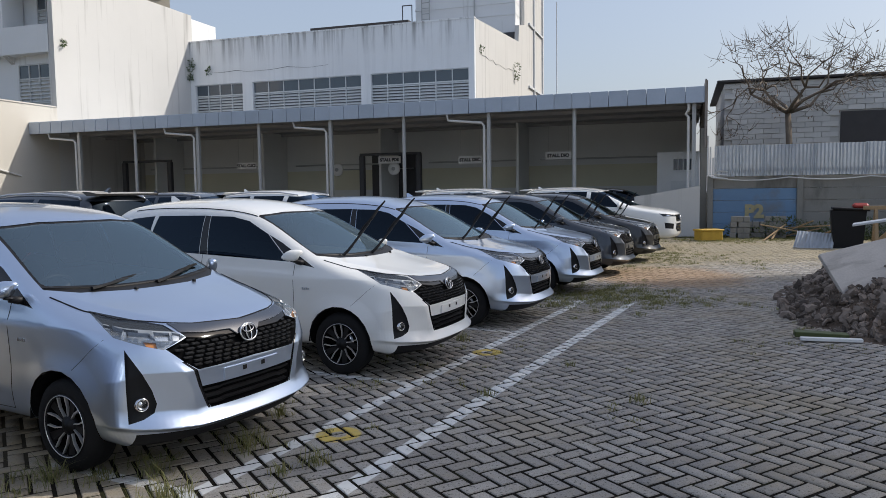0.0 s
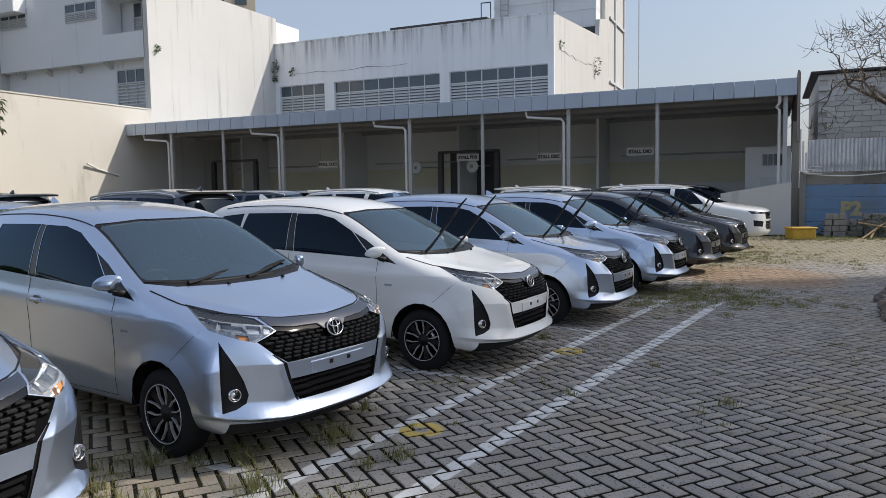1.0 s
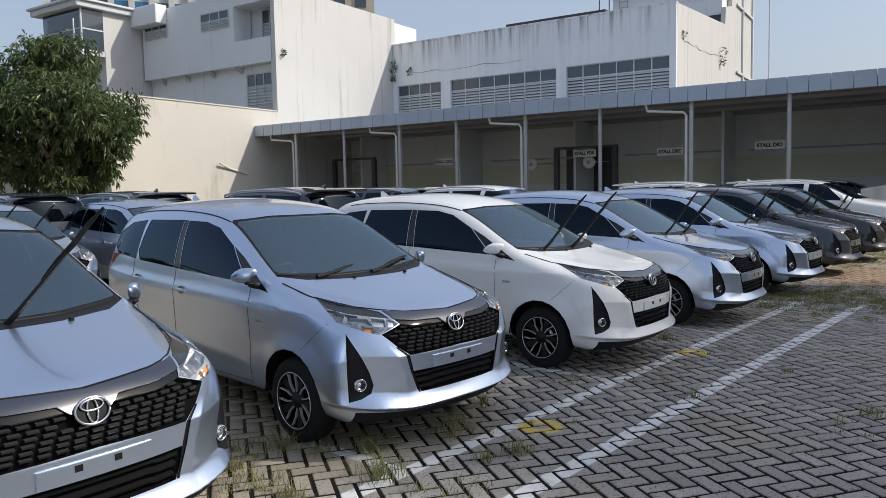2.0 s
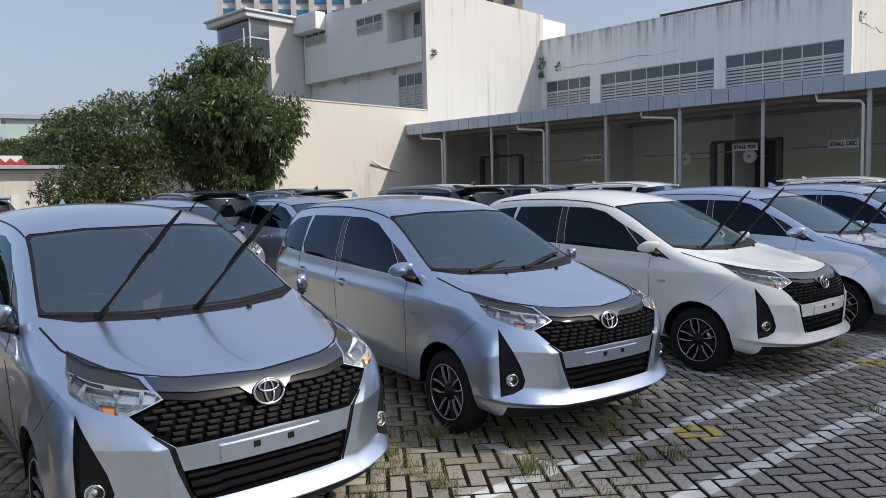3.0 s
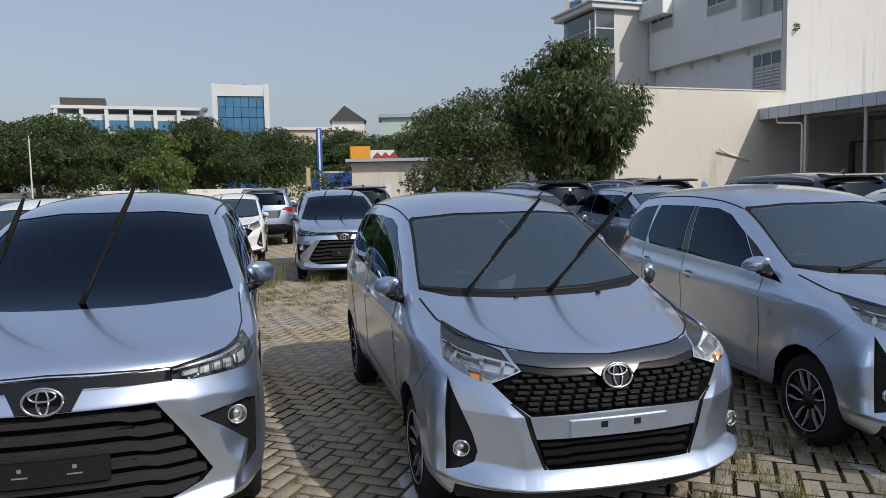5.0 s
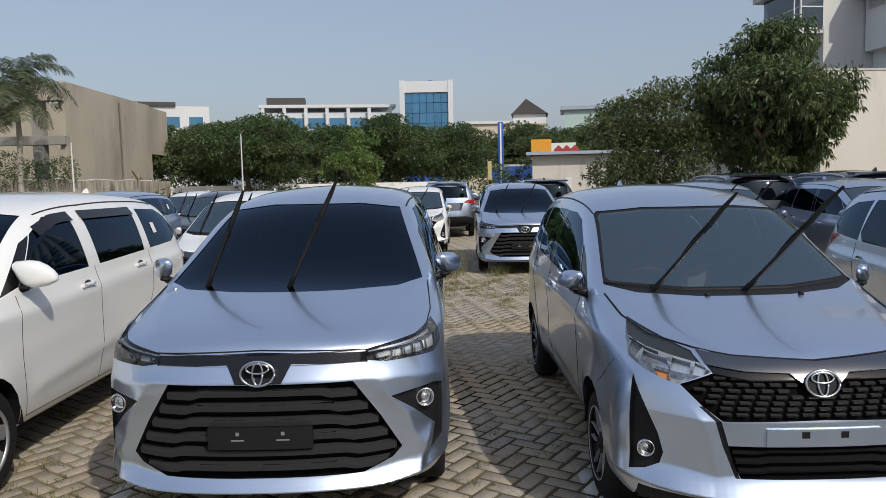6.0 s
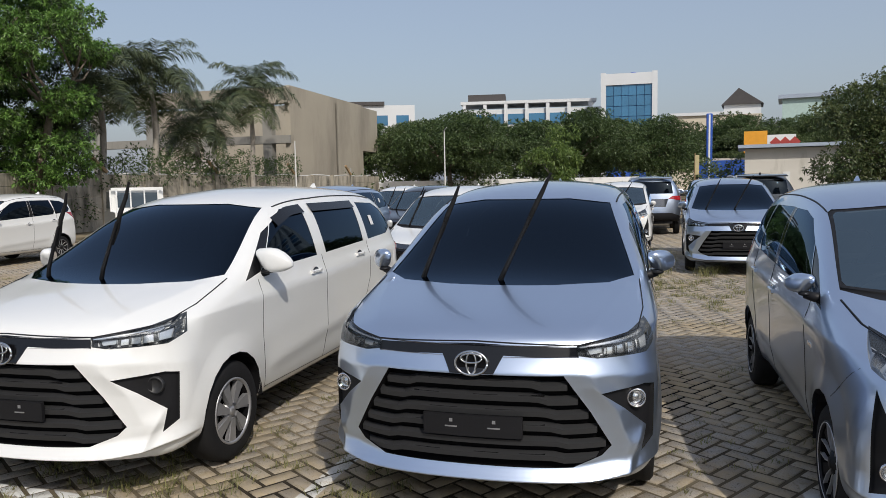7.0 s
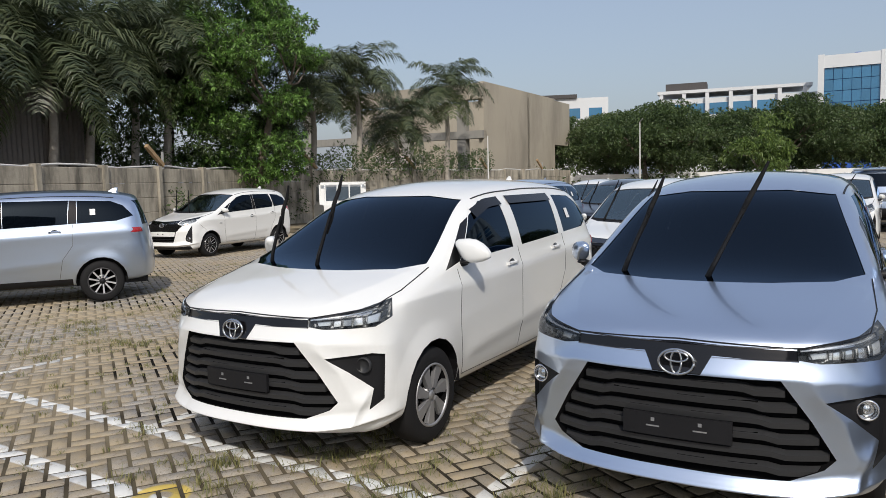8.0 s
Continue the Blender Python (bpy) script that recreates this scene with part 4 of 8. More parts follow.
def wheel(c, car, x, side, style):
    """Tyre, barrel and spoked rim; the outer face looks along side."""
    w = new("wheel")
    w.parent = car
    w.matrix_local = pose(x, side * c["track"], c["tyre"], 0, 0, 0 if side > 0 else 180)
    R, r = c["tyre"], c["rim"]
    h = 0.088
    part("tyre", lathe([(r - 0.005, -h), (r + 0.02, -h - 0.004), (R - 0.03, -h), (R - 0.006, -h + 0.02), (R, -0.03), (R - 0.004, -0.012), (R, 0.0), (R - 0.004, 0.012), (R, 0.03), (R - 0.006, h - 0.02), (R - 0.03, h), (r + 0.02, h + 0.004), (r - 0.004, h - 0.002), (r - 0.012, h - 0.03)]), M["rubber"], w, smooth=True)
    part("barrel", lathe([(r - 0.003, h - 0.004), (r - 0.014, h - 0.006), (r - 0.02, h - 0.04), (r - 0.03, -h + 0.02), (0.05, -h + 0.03)]), M["gap_shade"], w, smooth=True)
    bm = bmesh.new()
    y1 = h + 0.002
    def spoke(a0, a1, r0, r1, w0, w1, ya, yb, t=0.018):
        pts = []
        for ang, rad, wid, yy in ((a0, r0, w0, ya), (a1, r1, w1, yb)):
            cx, cz = rad * math.cos(ang), rad * math.sin(ang)
            tx, tz = -math.sin(ang) * wid, math.cos(ang) * wid
            pts.append([(cx - tx, yy, cz - tz), (cx + tx, yy, cz + tz), (cx + tx, yy - t, cz + tz), (cx - tx, yy - t, cz - tz)])
        a = [bm.verts.new(p) for p in pts[0]]
        b = [bm.verts.new(p) for p in pts[1]]
        for k in range(4):
            bm.faces.new((a[k], a[(k + 1) % 4], b[(k + 1) % 4], b[k]))
        bm.faces.new(a[::-1])
        bm.faces.new(b)
    if style == "twin":
        for k in range(10):
            a = 2 * math.pi * k / 10 + 0.3
            spoke(a, a + 0.10, 0.045, 0.6 * r, 0.0030, 0.0034, y1 - 0.022, y1 - 0.012)
            spoke(a + 0.10, a + (0.24 if k % 2 else 0.02), 0.6 * r, r - 0.012, 0.0034, 0.0046, y1 - 0.012, y1 - 0.006)
        mat = M["alloy"]
    elif style == "cap":
        for k in range(7):
            a = 2 * math.pi * k / 7 + 0.2
            spoke(a, a + 0.12, 0.045, r - 0.004, 0.016, 0.040, y1 - 0.002, y1 - 0.008, 0.03)
            spoke(a + 0.2, a + 0.34, 0.06, r - 0.004, 0.006, 0.014, y1 - 0.008, y1 - 0.014, 0.02)
        mat = M["alloy_grey"]
    else:
        for k in range(10):
            a = 2 * math.pi * k / 10 + 0.15
            spoke(a, a + 0.1, 0.045, r - 0.008, 0.009, 0.013, y1 - 0.016, y1 - 0.004)
        mat = M["alloy"]
    bmesh.ops.recalc_face_normals(bm, faces=bm.faces)
    part("spokes", bm, mat, w)
    part("rim_edge", lathe([(r + 0.006, h - 0.004), (r + 0.004, h + 0.006), (r - 0.008, h + 0.005), (r - 0.012, h - 0.006)]), mat if style == "cap" else M["black"] if style == "twin" else M["dark_metal"], w, smooth=True)
    if style == "twin":
        wb = bmesh.new()
        bm = wb
        for k in range(5):
            a = 2 * math.pi * (2 * k + 0.5) / 10 + 0.3
            spoke(a, a + 0.12, 0.045, r - 0.012, 0.012, 0.030, y1 - 0.030, y1 - 0.014)
        bmesh.ops.recalc_face_normals(wb, faces=wb.faces)
        part("spoke_web", wb, M["black"], w, "black web between the machined spokes")
        part("rim_line", lathe([(r - 0.001, h - 0.004), (r - 0.002, h + 0.0080), (r - 0.006, h + 0.0080), (r - 0.007, h - 0.004)]), M["alloy"], w, smooth=True)
    part("hub", lathe([(0.062, h - 0.05), (0.058, h - 0.018), (0.03, h - 0.012), (0.028, h - 0.004), (0.001, h - 0.003)], 18), M["black"] if style != "cap" else mat, w, smooth=True)
    part("brake_disc", lathe([(0.115, 0.01), (0.115, 0.016), (0.05, 0.016)], 24), M["dark_chrome"], w, smooth=True)
    return w


def build_car(c, paint, label, category, details, style="twin", group="parked cars", wipers="down", **opt):
    car = thing(c["name"], label, category, group=group)
    bm = shell(c)
    skin = Skin(bm)
    for side, view in ((-1, SIDE_R), (1, SIDE_L)):
        for x in (0.5 * c["wheelbase"], -0.5 * c["wheelbase"]):
            k = c["arch"]
            poly = [(x + k * math.cos(2 * math.pi * i / 22), c["tyre"] + 0.005 + k * math.sin(2 * math.pi * i / 22)) for i in range(22)]
            cut_out(bm, poly, view, facing=0.15).free()
    details(c, car, bm, skin, paint, wipers=wipers, **opt)
    body = skin.out("body", bm, paint, car)
    # floor pan and wheel housings, so that nothing is seen through
    part("floor_pan", boxed(-0.92 * abs(c["tail"][1][1]), 1.75, -0.62, 0.62, c["sill"][5] + 0.0, c["sill"][5] + 0.10), M["black"], car)
    for x in (0.5 * c["wheelbase"], -0.5 * c["wheelbase"]):
        for side in (-1, 1):
            hb = bmesh.new()
            k = c["arch"] + 0.004
            n = 14
            a = [[hb.verts.new((x + k * math.cos(math.pi * i / n), side * yy, c["tyre"] + k * math.sin(math.pi * i / n))) for i in range(n + 1)] for yy in (0.60, c["track"] + 0.085)]
            for i in range(n):
                hb.faces.new((a[0][i], a[0][i + 1], a[1][i + 1], a[1][i]))
            hb.faces.new(a[0])
            part("wheel_housing", hb, M["black"], car)
            wheel(c, car, x, side, style)
    return car


def interior(c, car, zb, x_dash, wheel_side=-1):
    part("dashboard", boxed(x_dash - 0.42, x_dash + 0.12, -0.60, 0.60, zb - 0.35, zb - 0.05, 0.06), M["dash"], car)
    for y in (-0.34, 0.34):
        for x in (x_dash - 1.15, x_dash - 2.0):
            seat_bm = bmesh.new()
            box(seat_bm, x - 0.10, x + 0.06, y - 0.24, y + 0.24, zb - 0.62, zb + 0.06, 0.05)
            box(seat_bm, x - 0.10, x - 0.01, y - 0.12, y + 0.12, zb + 0.09, zb + 0.27, 0.04)
            box(seat_bm, x - 0.05, x + 0.48, y - 0.24, y + 0.24, zb - 0.66, zb - 0.50, 0.05)
            part("seat", seat_bm, M["seat"], car)
    ring = bmesh.new()
    tube(ring, [(x_dash - 0.50 + 0.09 * math.sin(a), wheel_side * 0.34 + 0.185 * math.cos(a), zb - 0.08 + 0.165 * math.sin(a)) for a in [2 * math.pi * k / 20 for k in range(21)]], 0.016, 6)
    box(ring, x_dash - 0.52, x_dash - 0.44, wheel_side * 0.34 - 0.16, wheel_side * 0.34 + 0.16, zb - 0.11, zb - 0.05, 0.01)
    part("steering_wheel", ring, M["black"], car, smooth=True)


def onto(skin, start, way):
    return skin.tree.ray_cast(Vector(start), Vector(way))[0]


def seam(skin, car, pts, view, name="door_seam", r=0.0024):
    """A dark shut line laid on the skin along points of two coordinates, seen from the view."""
    e1, e2, d = view
    path = []
    for (x0, z0), (x1, z1) in zip(pts, pts[1:]):
        n = max(2, int(math.hypot(x1 - x0, z1 - z0) / 0.05))
        path += [(x0 + (x1 - x0) * i / n, z0 + (z1 - z0) * i / n) for i in range(n)]
    path.append(pts[-1])
    out = [h for h in (onto(skin, e1 * x + e2 * z + d * 4.0, -d) for x, z in path) if h is not None]
    if len(out) > 1:
        part(name, tubed(out, r, 5), M["black"], car)


def slat(skin, bm, z, y0, y1, h, depth, lift, wave=0.0, n=22):
    """A bar across the nose that follows its curve."""
    rows = []
    for i in range(n + 1):
        y = y0 + (y1 - y0) * i / n
        f = abs(2 * i / n - 1)
        zz = z + wave * (0 if f < 0.62 else min((f - 0.62) / 0.10, 1))
        p = onto(skin, (4, y, zz), (-1, 0, 0))
        if p is None:
            continue
        x = p.x + lift
        rows.append([bm.verts.new(q) for q in ((x, y, zz + 0.15 * h), (x - 0.004, y, zz - 0.5 * h), (x - depth, y, zz - 0.5 * h), (x - depth, y, zz + 0.5 * h))])
    for a, b in zip(rows, rows[1:]):
        for k in range(4):
            bm.faces.new((a[k], a[(k + 1) % 4], b[(k + 1) % 4], b[k]))
    if rows:
        bm.faces.new(rows[0][::-1])
        bm.faces.new(rows[-1])


def front_plate(skin, bm, y0, y1, z0, z1, lift, depth=0.02, n=6):
    """A slightly curved plate in front of the nose."""
    slat_rows = []
    for i in range(n + 1):
        y = y0 + (y1 - y0) * i / n
        p = onto(skin, (4, y, 0.5 * (z0 + z1)), (-1, 0, 0))
        slat_rows.append([bm.verts.new(q) for q in ((p.x + lift, y, z1), (p.x + lift, y, z0), (p.x + lift - depth, y, z0), (p.x + lift - depth, y, z1))])
    for a, b in zip(slat_rows, slat_rows[1:]):
        for k in range(4):
            bm.faces.new((a[k], a[(k + 1) % 4], b[(k + 1) % 4], b[k]))
    bm.faces.new(slat_rows[0][::-1])
    bm.faces.new(slat_rows[-1])


def recess(skin, bm_piece, name, mat, car, depth, label=""):
    """A cut-out piece set back into the skin, with walls up to the edge."""
    return skin.out(name, bm_piece, mat, car, label, lift=-depth, rim=-depth)


def badge(skin, car, y, z, ry, rz, tilt=14, lift=0.012):
    """A plain chrome oval with a raised edge."""
    p = onto(skin, (4, y, z), (-1, 0, 0))
    bm = bmesh.new()
    tube(bm, [(0, ry * math.cos(a), rz * math.sin(a)) for a in [2 * math.pi * k / 28 for k in range(29)]], 0.0065, 7)
    tube(bm, [(0.001, ry * 0.30 * math.cos(a), rz * 0.92 * math.sin(a)) for a in [2 * math.pi * k / 24 for k in range(25)]], 0.0052, 6)
    tube(bm, [(0.002, ry * 0.66 * math.cos(a), rz * (0.42 + 0.40 * math.sin(a))) for a in [2 * math.pi * k / 24 for k in range(25)]], 0.0052, 6)
    bmesh.ops.transform(bm, matrix=pose(p.x + lift, y, z, 0, -tilt, 0), verts=bm.verts)
    b = part("badge", bm, M["badge_chrome"], car, "chrome oval badge", smooth=True)
    pl = bmesh.new()
    bmesh.ops.create_circle(pl, cap_ends=True, radius=1.0, segments=28)
    bmesh.ops.transform(pl, matrix=pose(p.x + lift - 0.006, y, z, 0, -tilt, 0) @ Matrix(((0, 0, 1, 0), (ry, 0, 0, 0), (0, rz, 0, 0), (0, 0, 0, 1))), verts=pl.verts)
    part("badge_plate", pl, M["gloss_black"], car)


def ball(bm, x, y, z, rx, ry, rz):
    made = bmesh.ops.create_uvsphere(bm, u_segments=12, v_segments=8, radius=1.0)["verts"]
    bmesh.ops.transform(bm, matrix=Matrix.Translation((x, y, z)) @ Matrix.Diagonal((rx, ry, rz, 1)), verts=made)


def wing_mirror(car, x, side, y, z, s, paint, body_mat, fold=0.0):
    """A wedge-shaped door mirror: a blunt end at the pivot, the tip outwards, or backwards when folded."""
    f = radians(fold)
    along = Vector((-math.sin(f), side * math.cos(f), 0))
    across = Vector((math.cos(f), side * math.sin(f), 0))
    pivot = Vector((x, side * (y - (0.035 if fold else 0.10) * s), z))
    shape = [(-0.052, -0.020, 0.034, 0.022), (-0.046, -0.046, 0.056, 0.038), (-0.025, -0.060, 0.068, 0.050), (0.02, -0.066, 0.072, 0.056), (0.07, -0.064, 0.066, 0.056),
             (0.115, -0.056, 0.046, 0.048), (0.148, -0.044, 0.020, 0.034), (0.166, -0.034, 0.0, 0.020), (0.172, -0.026, -0.014, 0.006)]
    bm = bmesh.new()
    rings = []
    for u, lo, hi, thick in shape:
        ring = []
        for k in range(20):
            a = 2 * math.pi * k / 20
            ca, sa = math.cos(a), math.sin(a)
            v = math.copysign(abs(ca) ** 0.75, ca)
            w = math.copysign(abs(sa) ** 0.70, sa)
            v = v * thick if v > 0 else v * min(thick, 0.030)
            lean = -0.028 * w if u < 0 else 0.0
            p = pivot + along * ((u + lean) * s) + across * (v * s) + Vector((0, 0, (0.5 * (lo + hi) + 0.5 * (hi - lo) * w) * s * (1.0 if fold else 1.15)))
            ring.append(bm.verts.new(p))
        rings.append(ring)
    for r0, r1 in zip(rings, rings[1:]):
        for k in range(20):
            bm.faces.new((r0[k], r0[(k + 1) % 20], r1[(k + 1) % 20], r1[k]))
    bm.faces.new(rings[0][::-1])
    bm.faces.new(rings[-1])
    bmesh.ops.recalc_face_normals(bm, faces=bm.faces)
    m = part("mirror", bm, paint, car, smooth=True)
    g = bmesh.new()
    rim = []
    for k in range(20):
        a = 2 * math.pi * k / 20
        rim.append(g.verts.new(pivot + along * ((0.05 + 0.080 * math.cos(a)) * s) - across * (0.0325 * s) + Vector((0, 0, (0.046 * math.sin(a) - 0.004) * s))))
    g.faces.new(rim)
    part("mirror_glass", g, M["chrome"], m)
    b = bmesh.new()
    foot = pivot + Vector((0, 0, -0.066 * s))
    ball(b, foot.x, foot.y, foot.z, 0.052 * s, 0.040 * s, 0.016 * s)
    tube(b, [foot + Vector((0, 0, -0.004)), foot + Vector((0.015, -side * 0.05 * s, -0.018 * s)), foot + Vector((0.03, -side * (0.11 if fold else 0.17) * s, -0.030 * s))], [0.022, 0.026, 0.032], 8)
    part("mirror_base", b, body_mat, m, "black mirror foot", smooth=True)


def wiper(car, base, tip, blade_from=0.38):
    base, tip = Vector(base), Vector(tip)
    w = part("wiper", tubed([base, base + (tip - base) * 0.12 + Vector((0.012, 0, 0)), base + (tip - base) * 0.62], [0.016, 0.014, 0.009], 6), M["black"], car)
    d = tip - base
    a, b = base + d * blade_from, base + d * 1.02
    off = Vector((-0.016, 0, 0))
    part("wiper_blade", tubed([a + off, a * 0.75 + b * 0.25 + off * 1.5, a * 0.5 + b * 0.5 + off * 0.6, a * 0.25 + b * 0.75 + off * 1.5, b + off], [0.008, 0.013, 0.015, 0.013, 0.007], 6), M["rubber"], w)


def fog_cover(skin, car, y, z, r):
    """A round blank cover where the lamp would sit."""
    p = onto(skin, (4, y, z), (-1, 0, 0))
    bm = lathe([(r * 1.15, -0.014), (r * 1.12, 0.004), (r * 0.95, 0.008), (r * 0.9, -0.004), (0.001, -0.002)], 18)
    bmesh.ops.transform(bm, matrix=pose(p.x - 0.014, y, z, 0, 0, -90 + (14 if y > 0 else -14)), verts=bm.verts)
    part("fog_cover", bm, M["slat_grey"], car, "round blank fog lamp cover", smooth=True)


def fog_lamp(skin, car, y, z, r):
    p = onto(skin, (4, y, z), (-1, 0, 0))
    x = p.x - 0.012
    bm = lathe([(r * 1.15, -0.012), (r * 1.12, 0.012), (r * 0.95, 0.014), (r * 0.9, 0.0), (r * 0.5, -0.012), (r * 0.3, -0.004), (0.001, -0.002)], 18)
    m = pose(x, y, z, 0, 0, -90 + (14 if y > 0 else -14))
    bmesh.ops.transform(bm, matrix=m, verts=bm.verts)
    f = part("fog_lamp", bm, M["chrome"], car, smooth=True)
    bm = lathe([(r * 1.02, 0.008), (r * 0.75, 0.018), (r * 0.35, 0.023), (0.001, 0.024)], 18)
    bmesh.ops.transform(bm, matrix=m, verts=bm.verts)
    part("lens", bm, G_CLEAR, f, smooth=True).visible_shadow = False


def handle(skin, car, x, z, side, mat):
    p = onto(skin, (x, side * 3, z), (0, -side, 0))
    y = p.y + side * 0.022
    bm = bmesh.new()
    box(bm, x - 0.085, x + 0.085, min(y, y - side * 0.018), max(y, y - side * 0.018), z - 0.014, z + 0.014, 0.008)
    box(bm, x + 0.055, x + 0.085, min(p.y - side * 0.01, y), max(p.y - side * 0.01, y), z - 0.012, z + 0.012)
    box(bm, x - 0.085, x - 0.055, min(p.y - side * 0.01, y), max(p.y - side * 0.01, y), z - 0.012, z + 0.012)
    h = part("door_handle", bm, mat, car)
    cup = bmesh.new()
    bmesh.ops.create_circle(cup, cap_ends=True, radius=0.045, segments=16)
    bmesh.ops.transform(cup, matrix=pose(x, p.y + side * 0.003, z, 90 * side * -1, 0, 0) @ Matrix.Diagonal((1.2, 0.75, 1, 1)), verts=cup.verts)
    part("handle_cup", cup, M["dark_chrome"], h)


def fin(skin, car, x, paint, s=1.0):
    z = onto(skin, (x, 0, 4), (0, 0, -1)).z
    bm = bmesh.new()
    n = 7
    rows = []
    for i in range(n + 1):
        f = i / n
        w = 0.032 * (1 - f ** 2) * s
        rows.append([bm.verts.new(q) for q in ((x + 0.10 * s - 0.13 * s * f, 0, z - 0.01 + 0.075 * s * f), (x - 0.04 * s - 0.03 * s * f, w, z - 0.01 + 0.075 * s * f), (x - 0.075 * s, 0, z - 0.01 + 0.075 * s * f), (x - 0.04 * s - 0.03 * s * f, -w, z - 0.01 + 0.075 * s * f))])
    for a, b in zip(rows, rows[1:]):
        for k in range(4):
            bm.faces.new((a[k], a[(k + 1) % 4], b[(k + 1) % 4], b[k]))
    bm.faces.new(rows[-1])
    part("roof_antenna", bm, paint, car, smooth=False)


def oblique_poly(pts, view):
    return [(Vector(p).dot(view[0]), p[2]) for p in pts]


def flip(pts, side):
    return [(x, side * abs(y), z) for x, y, z in pts]


def lamp_unit(bm, skin, car, view, pts, cells, bezel, side):
    """A head lamp: clear lens, dark or silver housing behind, and bright cells in it."""
    poly = oblique_poly(flip(pts, side), view)
    piece = cut_out(bm, poly, view, lambda p: p.x > 0.9)
    back = piece.copy()
    lamp = skin.out("headlight", piece, G_CLEAR, car, "clear headlight with bright reflector", lift=0.002)
    lamp.visible_shadow = False
    for name, mat, cell, lift in cells:
        skin.out(name, cut_out(back, oblique_poly(flip(cell, side), view), view), mat, lamp, lift=lift, rim=0.02)
    skin.out("housing", back, bezel, lamp, lift=-0.035, rim=-0.035)
    return lamp


